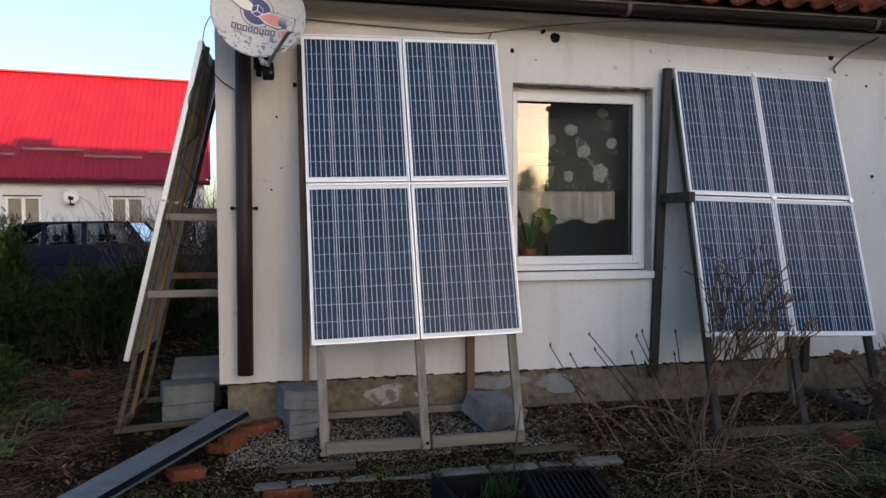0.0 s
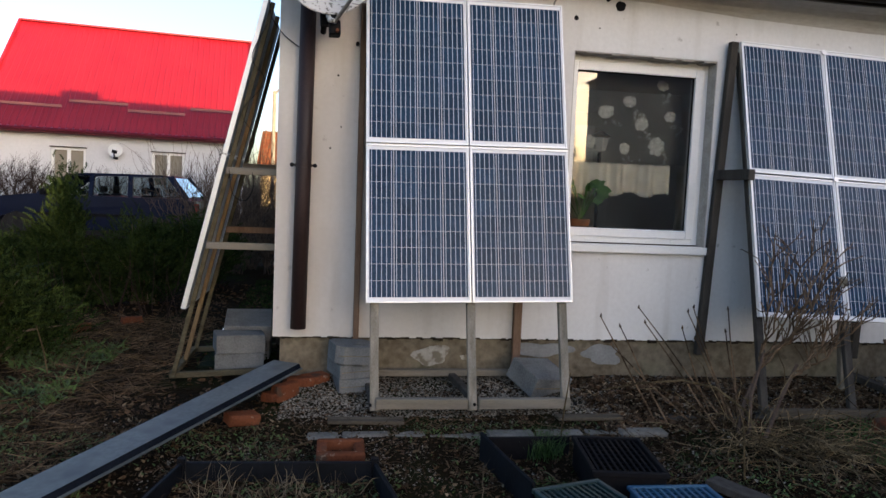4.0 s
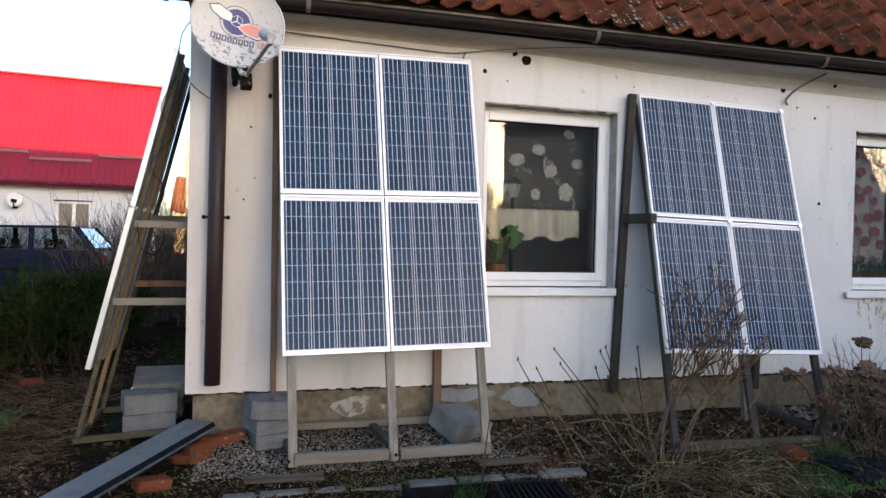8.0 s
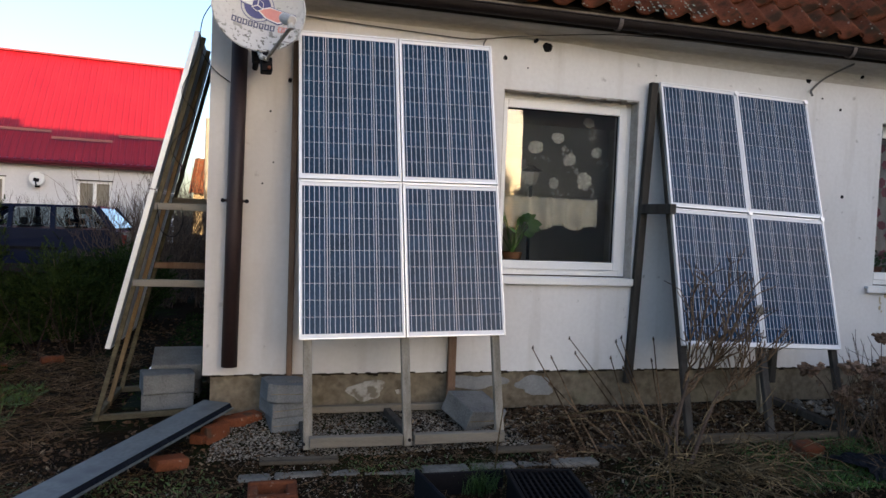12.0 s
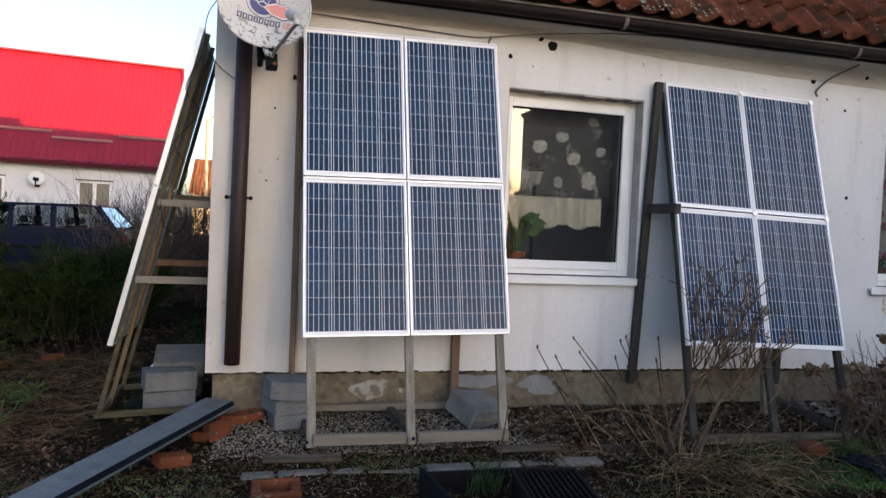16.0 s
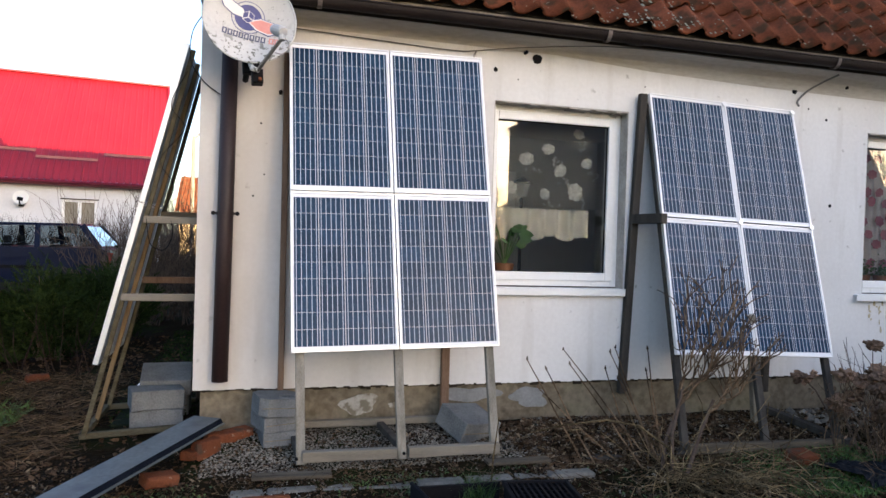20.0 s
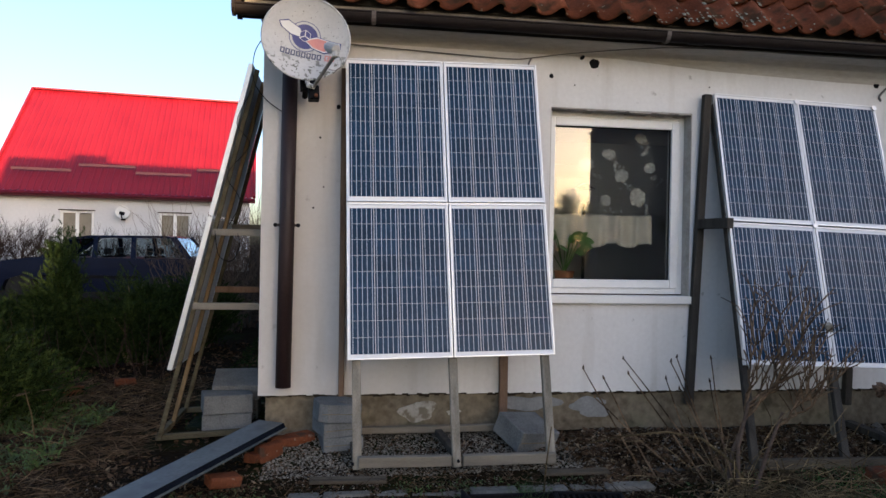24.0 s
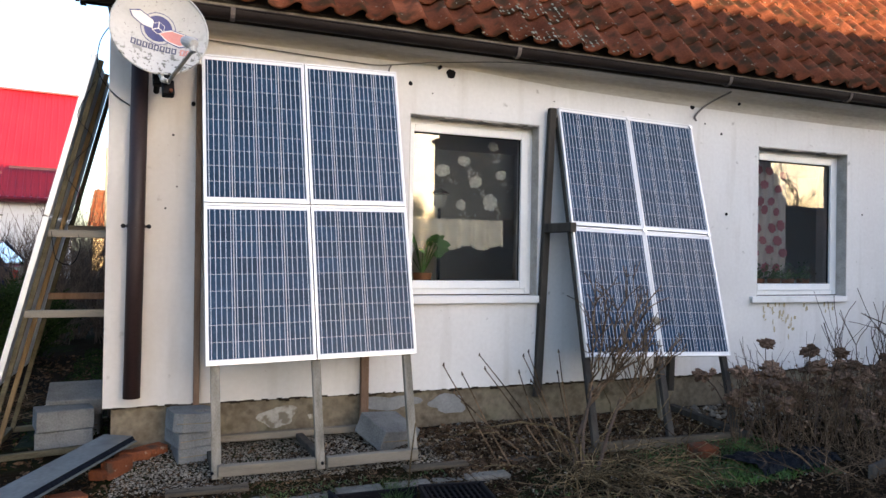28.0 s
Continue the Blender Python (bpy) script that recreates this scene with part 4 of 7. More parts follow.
orange = new("tiled_house")
tagged(orange, "white house with weathered orange tile roof behind the hedge", "house")
child("wall", house_shell(9.0, 8, 2.6, 5.0, [(6.9, 7.9, 1.0, 2.2)]), M_WHITE_WALL, orange)
far_window(orange, 6.9, 7.9, 1.0, 2.2)
child("gable", gable_end(8.7, 9.0, 8, 2.6, 5.0), M_WHITE_WALL, orange)
M_TILE_PALE = surf("sun_bleached_tile", (0.20, 0.10, 0.04), (0.34, 0.20, 0.09), 1.5, 30, 0.9, 0.3)
ribbed(orange, 9.4, 0, (-0.35, 2.5), (4.0, 5.3), 0.3, M_TILE_PALE, h=0.06)
child("chimney", boxed(4.7, 5.7, 3.6, 4.2, 4.6, 5.75), M_BRICK, orange)
orange.matrix_basis = pose(-23.6, 30.5, 0.2, 0, 0, 6)

yellow = new("distant_house")
tagged(yellow, "distant yellowish house lit by evening sun", "house")
M_YELLOW = surf("yellow_render", (0.42, 0.33, 0.20), (0.52, 0.42, 0.27), 0.6, 12, 0.9, 0.1)
child("wall", house_shell(5.0, 6, 2.6, 4.6, [(1.0, 2.0, 1.0, 2.0)]), M_YELLOW, yellow)
child("gable", gable_end(0.0, 0.3, 6, 2.6, 4.6), M_YELLOW, yellow)
ribbed(yellow, 5.4, 0, (-0.3, 2.5), (3.0, 4.8), 0.4, M_TILE_FAR, h=0.05)
yellow.matrix_basis = pose(-3.9, 38, 0.2, 0, 0, 0)
pole = thing("utility_pole", (-2.55, 30, 0.3), "thin wooden utility pole", "pole")
part("post", tubed([(-2.55, 30, 0.2), (-2.55, 30, 6.1)], 0.09, 8), M_WOOD_GREY, pole)
part("lamp_arm", tubed([(-2.55, 30, 5.9), (-2.3, 30, 6.25)], 0.04, 6), M_WOOD_GREY, pole)

# house across the yard, then two unseen blocks added to shade the place
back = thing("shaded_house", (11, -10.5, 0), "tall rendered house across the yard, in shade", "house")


def extrude(poly, y0, y1, shear=0.0):
    bm = bmesh.new()
    a = [bm.verts.new((x + shear, y0, z)) for x, z in poly]
    b = [bm.verts.new((x, y1, z)) for x, z in poly]
    bm.faces.new(a)
    bm.faces.new(b[::-1])
    for i in range(len(poly)):
        j = (i + 1) % len(poly)
        bm.faces.new((a[i], b[i], b[j], a[j]))
    return bm


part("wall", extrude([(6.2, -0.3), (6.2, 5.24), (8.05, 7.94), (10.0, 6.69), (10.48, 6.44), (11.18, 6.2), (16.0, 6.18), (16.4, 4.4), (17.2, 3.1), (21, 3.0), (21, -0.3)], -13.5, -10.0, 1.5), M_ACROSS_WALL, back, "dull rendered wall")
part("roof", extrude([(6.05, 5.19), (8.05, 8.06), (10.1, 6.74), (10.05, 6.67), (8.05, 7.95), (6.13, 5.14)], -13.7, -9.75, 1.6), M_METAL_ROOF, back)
# unseen block added to keep sun off the adjoining wall, pale for bounce
sun_block = thing("outbuilding", (11.8, -2.5, 0), "unseen pale block added past the house end to stop sun", "outbuilding")
part("wall", boxed(11.1, 12.5, -3.3, -1.7, -0.3, 4.2), M_WHITE_WALL, sun_block)
part("roof", boxed(11.05, 12.55, -3.35, -1.65, 4.204, 4.3), M_METAL_ROOF, sun_block)
# added far out of view so that garden and car lie in shade
far = thing("apartment_block", (30, -42, 0), "unseen long block added beyond the yard to shade it", "building")
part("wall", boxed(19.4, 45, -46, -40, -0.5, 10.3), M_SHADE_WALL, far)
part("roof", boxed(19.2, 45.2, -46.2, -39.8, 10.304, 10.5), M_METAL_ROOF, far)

# ---- plants: helpers ----
M_BARK = surf("bare_twig", (0.032, 0.021, 0.014), (0.185, 0.125, 0.078), 9, 60, 0.9, 0.2, rand="island", spread=0.6)
M_BARK_DARK = surf("dark_twig", (0.05, 0.036, 0.028), (0.13, 0.095, 0.075), 9, 60, 0.9, 0.2, rand="island", spread=0.3)
M_HEDGE = surf("dark_hedge_twig", (0.018, 0.012, 0.010), (0.058, 0.040, 0.033), 9, 60, 0.9, 0.2, rand="island", spread=0.3)
M_STRAW = surf("dead_grass", (0.013, 0.009, 0.006), (0.135, 0.094, 0.056), 5, 60, 0.9, 0.0, rand="island", spread=0.75)
M_LITTER = surf("dead_leaf", (0.009, 0.006, 0.004), (0.105, 0.066, 0.040), 5, 60, 0.9, 0.0, rand="island", spread=0.5)
M_WEED = surf("green_weed", (0.014, 0.036, 0.006), (0.060, 0.105, 0.020), 5, 60, 0.7, 0.0, rand="island", spread=0.4)
M_JUNIPER = surf("juniper_green", (0.007, 0.014, 0.004), (0.036, 0.052, 0.014), 3, 40, 0.8, 0.0, rand="island", spread=0.7)
M_JUNIPER_DARK = surf("dark_conifer", (0.005, 0.011, 0.0035), (0.036, 0.056, 0.016), 3, 40, 0.8, 0.0, rand="island", spread=0.45)
M_FLOWER = surf("dry_flower_head", (0.055, 0.032, 0.022), (0.28, 0.180, 0.125), 28, 110, 0.95, 0.4, rand="object", spread=0.4, contrast=0.7)
M_PEBBLE = surf("pale_gravel", (0.06, 0.053, 0.043), (0.25, 0.225, 0.188), 6, 60, 0.9, 0.2, rand="island", spread=0.5)


def sticks(segs, sides=5):
    """Tapered twigs from (p, q, r0, r1), as vertex and face lists."""
    v, f = [], []
    for p, q, r0, r1 in segs:
        ax = (q - p).normalized()
        a = ax.cross(Vector((0.3, 0.8, 0.5))).normalized()
        b = ax.cross(a)
        k = len(v)
        for c, r in ((p, r0), (q, r1)):
            for i in range(sides):
                t = 2 * math.pi * i / sides
                v.append(tuple(c + r * (math.cos(t) * a + math.sin(t) * b)))
        f += [(k + i, k + (i + 1) % sides, k + sides + (i + 1) % sides, k + sides + i) for i in range(sides)]
        f.append(tuple(k + sides + i for i in range(sides)))
    return v, f


def grow(rng, p, d, length, r, depth, segs, buds=None, kink=0.22, up=0.12, forks=(2, 3), tip=0.0012):
    n = max(2, int(length / 0.09))
    step = length / n
    q = p
    for i in range(n):
        d = (d + Vector((rng.gauss(0, kink), rng.gauss(0, kink), rng.gauss(0, kink) + up)) * 0.55).normalized()
        e = q + d * step
        ra, rb = lerp(r, r * 0.55, i / n), lerp(r, r * 0.55, (i + 1) / n)
        segs.append((q, e, max(ra, tip), max(rb, tip)))
        if buds is not None and rng.random() < 0.6:
            side = Vector((rng.gauss(0, 1), rng.gauss(0, 1), rng.gauss(0, 1))).normalized()
            segs.append((e, e + side * 0.008, 0.0035, 0.001))
        if depth > 0 and i > 0 and rng.random() < 0.5:
            side = (d + Vector((rng.gauss(0, 0.7), rng.gauss(0, 0.7), rng.gauss(0.1, 0.5)))).normalized()
            grow(rng, e, side, length * rng.uniform(0.3, 0.62), r * 0.5, depth - 1, segs, buds, kink, up, forks, tip)
        q = e
    if depth > 0:
        for _ in range(rng.randint(*forks)):
            side = (d + Vector((rng.gauss(0, 0.5), rng.gauss(0, 0.5), rng.gauss(0.1, 0.4)))).normalized()
            grow(rng, q, side, length * rng.uniform(0.35, 0.65), r * 0.5, depth - 1, segs, buds, kink, up, forks, tip)
    return q


def scatter(name, n, place, length, width, lean, material, seed, bend=0.3):
    """Blades or straws: narrow bent strips. place(rng) gives x, y or None."""
    rng = random.Random(seed)
    v, f = [], []
    for _ in range(n):
        xy = place(rng)
        if xy is None:
            continue
        x, y = xy
        z = ground_z(x, y)
        h = rng.uniform(*length)
        az, le = rng.uniform(0, 6.283), rng.uniform(*lean)
        d = Vector((math.cos(az) * math.sin(le), math.sin(az) * math.sin(le), math.cos(le)))
        s = d.cross(Vector((rng.gauss(0, 1), rng.gauss(0, 1), rng.gauss(0, 1)))).normalized() * rng.uniform(*width) / 2
        p = Vector((x, y, z + 0.004))
        m = p + d * h * 0.55
        e = p + d * h + Vector((0, 0, -bend * h * rng.random())) + Vector((rng.gauss(0, 0.12), rng.gauss(0, 0.12), 0)) * h
        e.z = max(e.z, ground_z(e.x, e.y) + 0.004)
        k = len(v)
        v += [tuple(p - s), tuple(p + s), tuple(m + s * 0.8), tuple(m - s * 0.8), tuple(e)]
        f += [(k, k + 1, k + 2, k + 3), (k + 3, k + 2, k + 4)]
    return mesh_data(name, v, f, material)


def conifer(name, label, at, height, rx, ry, n, seed, material, droop=0.2, spike=1.0, group="evergreen shrubs", size=1.0):
    """An evergreen: stems and a crown of feathery sprays with gaps between the boughs."""
    rng = random.Random(seed)
    x0, y0 = at
    z0 = ground_z(x0, y0)
    t = thing(name, (x0, y0, z0), label, "shrub", group)
    segs, boughs = [], []
    for i in range(16):
        az = rng.uniform(0, 6.283)
        f = rng.random() ** 0.6
        top = Vector((x0 + rx * f * math.cos(az), y0 + ry * f * math.sin(az), z0 + height * (1 - f ** 1.6 * spike * 0.75) * rng.uniform(0.8, 1.05)))
        p = Vector((x0 + rx * 0.25 * f * math.cos(az), y0 + ry * 0.25 * f * math.sin(az), z0 - 0.03))
        mid = (p + top) / 2 + Vector((0, 0, 0.12))
        segs += [(p, mid, 0.018, 0.012), (mid, top, 0.012, 0.004)]
        boughs.append((p, mid, top))
    for k in range(0, len(segs), 2):
        part("stem", mesh_data("stem", *sticks(segs[k:k + 2]), M_BARK_DARK), None, t)
    v, f = [], []
    for _ in range(n):
        p, mid, top = rng.choice(boughs)
        s = rng.random() ** 0.7
        c = (p.lerp(mid, s * 2) if s < 0.5 else mid.lerp(top, s * 2 - 1))
        out = Vector((c.x - x0, c.y - y0, 0.15)).normalized() if (c.x - x0) ** 2 + (c.y - y0) ** 2 > 1e-4 else Vector((0, 0, 1))
        c = c + Vector((rng.gauss(0, 0.16 * rx), rng.gauss(0, 0.16 * ry), rng.gauss(0, 0.10)))
        if c.z < z0 + 0.02:
            continue
        d = (out + Vector((rng.gauss(0, 0.5), rng.gauss(0, 0.5), rng.gauss(0.45, 0.35)))).normalized()
        ln = rng.uniform(0.07, 0.19) * size
        side = d.cross(Vector((rng.gauss(0, 1), rng.gauss(0, 1), rng.gauss(0, 1)))).normalized()
        for q in range(5):
            a = c + d * ln * q / 5 + Vector((0, 0, -droop * ln * (q / 5) ** 2))
            w = ln * (0.42 - 0.06 * q)
            for sg in (-1, 1):
                e = a + d * w * 0.8 + side * sg * w * 0.62
                k = len(v)
                th = (side * 0.006 + d * 0.002) * size
                v += [tuple(a - th * 0.7), tuple(a + th + d * 0.012), tuple(e)]
                f.append((k, k + 1, k + 2))
    part("crown", mesh_data("crown", v, f, material), None, t)
    return t


# ---- left of the house: evergreens ----
conifer("juniper", "low spreading juniper with feathery green sprays", (-2.35, 0.75), 0.85, 0.75, 0.8, 4200, 1, M_JUNIPER)
conifer("juniper", "low spreading juniper with feathery green sprays", (-3.3, 1.5), 0.8, 0.8, 0.9, 3600, 2, M_JUNIPER)
conifer("cypress", "upright pointed evergreen beside the hedge", (-2.5, 3.2), 1.42, 0.52, 0.5, 17000, 3, M_JUNIPER_DARK, spike=1.7, size=0.75)
conifer("evergreen_bush", "dense dark evergreen bush with bare stems below", (-1.75, 3.5), 0.92, 0.6, 0.6, 5200, 4, M_JUNIPER_DARK, spike=0.6)
conifer("evergreen_bush", "dense dark evergreen bush with bare stems below", (-3.3, 3.6), 0.78, 0.8, 0.7, 5200, 5, M_JUNIPER_DARK, spike=0.6)
conifer("evergreen_bush", "dense dark evergreen bush with bare stems below", (-4.6, 3.4), 0.8, 0.9, 0.8, 4200, 6, M_JUNIPER_DARK, spike=0.7)
conifer("evergreen_bush", "dark evergreen bush in the shade of the hedge", (-1.3, 4.6), 0.95, 0.5, 0.5, 3200, 7, M_JUNIPER_DARK, spike=0.6)


def thicket(name, label, spots, seed, height, material, stems, depth=1, category="shrub", kind="", spread=0.35, r=0.006, buds=None, up=0.12):
    rng = random.Random(seed)
    cx, cy = sum(s[0] for s in spots) / len(spots), sum(s[1] for s in spots) / len(spots)
    t = thing(name, (cx, cy, ground_z(cx, cy)), label, category, kind=kind)
    for x, y in spots:
        segs = []
        for _ in range(stems):
            p = Vector((x + rng.gauss(0, 0.06), y + rng.gauss(0, 0.06), ground_z(x, y) - 0.02))
            d = Vector((rng.gauss(0, spread), rng.gauss(0, spread), 1)).normalized()
            grow(rng, p, d, height * rng.uniform(0.55, 1.0), r * rng.uniform(0.7, 1.2), depth, segs, buds, up=up)
        part("branch_clump", mesh_data("branch_clump", *sticks(segs, 4), material), None, t, kind="stuff")
    return t


thicket("bare_undergrowth", "leafless brown stems under the evergreens", [(-1.2 - 0.35 * i, 2.5 + 0.25 * (i % 3)) for i in range(10)], 21, 0.8, M_HEDGE, 6, 0)
thicket("bare_hedge", "leafless twiggy hedge in front of the white house", [(-14 + 0.6 * i, 19 + 0.4 * (i % 3)) for i in range(9)], 22, 1.25, M_HEDGE, 20, 2, "hedge", r=0.018)
thicket("bare_hedge", "low leafless bushes in front of the white house", [(-8.6 + 0.7 * i, 19 + 0.4 * (i % 3)) for i in range(8)], 27, 1.05, M_HEDGE, 13, 2, "hedge", r=0.016)
thicket("bare_hedge", "leafless brown bushes beside the gable", [(-1.7 + 0.2 * i, 6.2 + 0.5 * (i % 3)) for i in range(10)], 23, 1.6, M_BARK_DARK, 24, 1, "hedge", r=0.008)
thicket("bare_climber", "tall bare climber stems by the white house", [(-5.4, 22.5), (-4.9, 22.6), (-4.2, 22.3)], 24, 2.6, M_BARK_DARK, 5, 0, spread=0.06, r=0.012)

# ---- right: bare shrubs and dried hydrangeas ----
shrub = thing("bare_shrub", (3.05, -1.0, 0.02), "leafless garden shrub with buds on thin upright twigs", "shrub", "bare shrubs")
rng = random.Random(5)


def limb(p, q, r, twig, sag=0.05):
    """A bent limb from p to q with upright budded twigs along its outer half."""
    segs = []
    a, n = p, 9
    for i in range(1, n + 1):
        t = i / n
        b = p.lerp(q, t) + Vector((rng.gauss(0, 0.012), rng.gauss(0, 0.02), -sag * math.sin(math.pi * t) + rng.gauss(0, 0.012)))
        segs.append((a, b, lerp(r, 0.0045, t - 1 / n), lerp(r, 0.0045, t)))
        if t > 0.3:
            for _ in range(rng.choice((2, 2, 3))):
                d = ((q - p).normalized() * 0.5 + Vector((rng.gauss(0.05, 0.45), rng.gauss(0, 0.4), rng.uniform(0.1, 1.0)))).normalized()
                grow(rng, b, d, twig * rng.uniform(0.5, 1.15), 0.0042, 1 if rng.random() < 0.35 else 0, segs, True, kink=0.16, up=0.06, forks=(1, 2), tip=0.0030)
        a = b
    return segs


for p, fork, tips in (((3.03, -1.02, 0.0), (3.10, -1.0, 0.56), ((3.24, 1.14), (3.42, 1.16), (3.60, 1.10), (3.72, 0.93), (3.48, 0.98))),
                      ((2.97, -0.98, 0.0), (3.14, -0.92, 0.46), ((3.12, 1.05), (3.34, 1.20), (3.68, 1.14))),
                      ((3.10, -1.06, 0.0), (3.30, -1.05, 0.50), ((3.66, 0.72), (3.74, 0.84), (3.45, 0.86)))):
    p, fork = Vector(p), Vector(fork)
    mid = (p + fork) / 2 + Vector((rng.gauss(0, 0.02), 0.02, 0))
    part("trunk", tubed([p - Vector((0, 0, 0.03)), mid, fork], [0.014, 0.012, 0.010], 8), M_BARK_DARK, shrub, "ridged brown trunk")
    for x, z in tips:
        segs = limb(mid.lerp(fork, rng.uniform(0.4, 1.0)), Vector((x, p.y + rng.uniform(-0.15, 0.2), z)), 0.0075, 0.19)
        part("branch", mesh_data("branch", *sticks(segs, 5), M_BARK), None, shrub)
for k in range(17):
    if k % 3 == 1:
        continue
    segs = []
    tip = Vector((2.10 + 0.055 * k + rng.gauss(0, 0.04), -0.72 + rng.gauss(0, 0.08), rng.uniform(0.50, 0.76) + 0.02 * k * rng.random()))
    p = Vector((min(3.02, tip.x + rng.uniform(0.30, 0.62)), -0.86 + rng.gauss(0, 0.08), 0.02))
    d = tip - p
    grow(rng, p, d.normalized(), d.length, 0.0066, 0, segs, True, kink=0.06, up=0.02, tip=0.0030)
    q = segs[-1][1]
    segs.append((q, q + Vector((rng.gauss(0, 0.003), 0, 0.024)), 0.0085, 0.003))
    part("shoot", mesh_data("shoot", *sticks(segs, 5), M_BARK), None, shrub, "thin leaning shoot with buds")
M_STALK = surf("dead_stalk", (0.014, 0.010, 0.006), (0.22, 0.16, 0.088), 5, 60, 0.9, 0.0, rand="island", spread=0.6)
rng2 = random.Random(8)
segs = []
for k in range(230):
    p = Vector((3.2 + rng2.gauss(0, 0.26), -1.18 + rng2.gauss(0, 0.14), 0.0))
    az = rng2.uniform(-0.2, 1.9) if k % 9 else rng2.uniform(1.9, 3.4)
    d = Vector((math.cos(az) * 0.9, -abs(math.sin(az)) * 0.7 - 0.1, 0.75)).normalized()
    q = p
    L = rng2.uniform(0.25, 0.85)
    for i in range(6):
        d = (d + Vector((rng2.gauss(0, 0.34), rng2.gauss(0, 0.34), -0.20 + rng2.gauss(0, 0.22)))).normalized()
        e = q + d * L / 6
        e.z = max(e.z, ground_z(e.x, e.y) + 0.01)
        segs.append((q, e, 0.003, 0.0022))
        q = e
v, f = sticks(segs, 4)
tagged(new("dead_stalks", mesh_data("dead_stalks", v, f, M_STALK)), "flattened dead flower stalks round the shrub", "dead plants", kind="stuff")


M_WITHER = surf("withered_leaf", (0.05, 0.032, 0.021), (0.23, 0.15, 0.098), 7, 60, 0.95, 0.0, rand="island", spread=0.5)


def flower_head(rng, c, r):
    """A dried umbel: a lumpy dome whose florets stand out as curled petals."""
    bm = bmesh.new()
    bmesh.ops.create_icosphere(bm, subdivisions=3, radius=1.0)
    ph = [rng.uniform(0, 6.283) for _ in range(3)]
    for v in bm.verts:
        n = v.co.normalized()
        lump = 1 + 0.16 * math.sin(3 * n.x + ph[0]) + 0.12 * math.sin(4 * n.y + ph[1]) + 0.10 * math.sin(5 * n.z + ph[2])
        k = r * lump * (rng.uniform(0.45, 1.25))
        v.co = c + Vector((n.x * k, n.y * k, n.z * k * 0.72))
    return bm


def hydrangea(at, height, heads, seed):
    rng = random.Random(seed)
    z0 = ground_z(*at)
    t = thing("hydrangea", (*at, z0), "dead hydrangea with brown dried flower heads", "shrub", "dried hydrangeas")
    tips = []
    for k in range(heads):
        p = Vector((at[0] + rng.gauss(0, 0.09), at[1] + rng.gauss(0, 0.09), z0 - 0.02))
        d = Vector((rng.gauss(0, 0.33), rng.gauss(0, 0.33), 1)).normalized()
        segs = []
        tips.append(grow(rng, p, d, height * rng.uniform(0.42, 1.05), 0.0055, 1 if k % 3 == 0 else 0, segs, kink=0.13))
        part("stem", mesh_data("stem", *sticks(segs, 4), M_BARK_DARK), None, t)
    for k, c in enumerate(tips):
        if k % 3 == 2:
            continue
        part("flower_head", flower_head(rng, c, rng.uniform(0.042, 0.078)), M_FLOWER, t)
    v, f = [], []
    for _ in range(110):
        c = Vector((at[0] + rng.gauss(0, 0.2), at[1] + rng.gauss(0, 0.16), z0 + height * rng.uniform(0.05, 0.82)))
        a = Vector((rng.gauss(0, 1), rng.gauss(0, 1), rng.gauss(-0.6, 0.6))).normalized() * rng.uniform(0.02, 0.045)
        b = a.cross(Vector((rng.gauss(0, 1), rng.gauss(0, 1), rng.gauss(0, 1)))).normalized() * rng.uniform(0.006, 0.014)
        i = len(v)
        v += [tuple(c), tuple(c + a * 0.5 + b), tuple(c + a), tuple(c + a * 0.5 - b)]
        f.append((i, i + 1, i + 2, i + 3))
    part("withered_foliage", mesh_data("withered_foliage", v, f, M_WITHER), None, t, "curled brown dead leaves", kind="stuff")
    return t


hydrangea((4.72, -0.85), 0.58, 12, 31)
hydrangea((4.98, -0.88), 0.64, 13, 30)
hydrangea((5.2, -0.84), 0.78, 14, 32)
hydrangea((5.5, -0.85), 0.62, 14, 33)
hydrangea((5.85, -0.8), 0.55, 13, 39)
hydrangea((6.25, -0.72), 0.6, 12, 34)
hydrangea((5.45, -1.4), 0.42, 8, 35)
lone = thing("hydrangea", (4.5, -0.8, 0.08), "single dried hydrangea stem leaning by the panel stand", "shrub", "dried hydrangeas")
lone_rng = random.Random(40)
part("stem", tubed([(4.52, -0.82, 0.04), (4.46, -0.82, 0.30), (4.34, -0.81, 0.48), (4.25, -0.80, 0.56)], [0.007, 0.006, 0.005, 0.004], 6), M_BARK_DARK, lone)
part("flower_head", flower_head(lone_rng, Vector((4.23, -0.80, 0.575)), 0.062), M_FLOWER, lone)
part("flower_head", flower_head(lone_rng, Vector((4.32, -0.81, 0.60)), 0.035), M_FLOWER, lone)
stout = thing("bare_shrub", (7.4, -0.4, 0.1), "leafless shrub with stout upright branches near the wall", "shrub", "bare shrubs")
rs = random.Random(36)
for k in range(11):
    p = Vector((7.42 + rs.gauss(0, 0.04), -0.4 + rs.gauss(0, 0.04), 0.08))
    segs = []
    d = Vector((rs.uniform(-0.75, 0.5), rs.gauss(0, 0.12), 1)).normalized()
    grow(rs, p, d, rs.uniform(0.58, 0.82), rs.uniform(0.010, 0.016), 1, segs, True, kink=0.14, up=0.05, forks=(1, 2), tip=0.004)
    part("branch", mesh_data("branch", *sticks(segs, 5), M_BARK_DARK), None, stout)
low = thing("bare_shrub", (6.55, -0.4, 0.1), "low tangled leafless shrub beside the hydrangeas", "shrub", "bare shrubs")
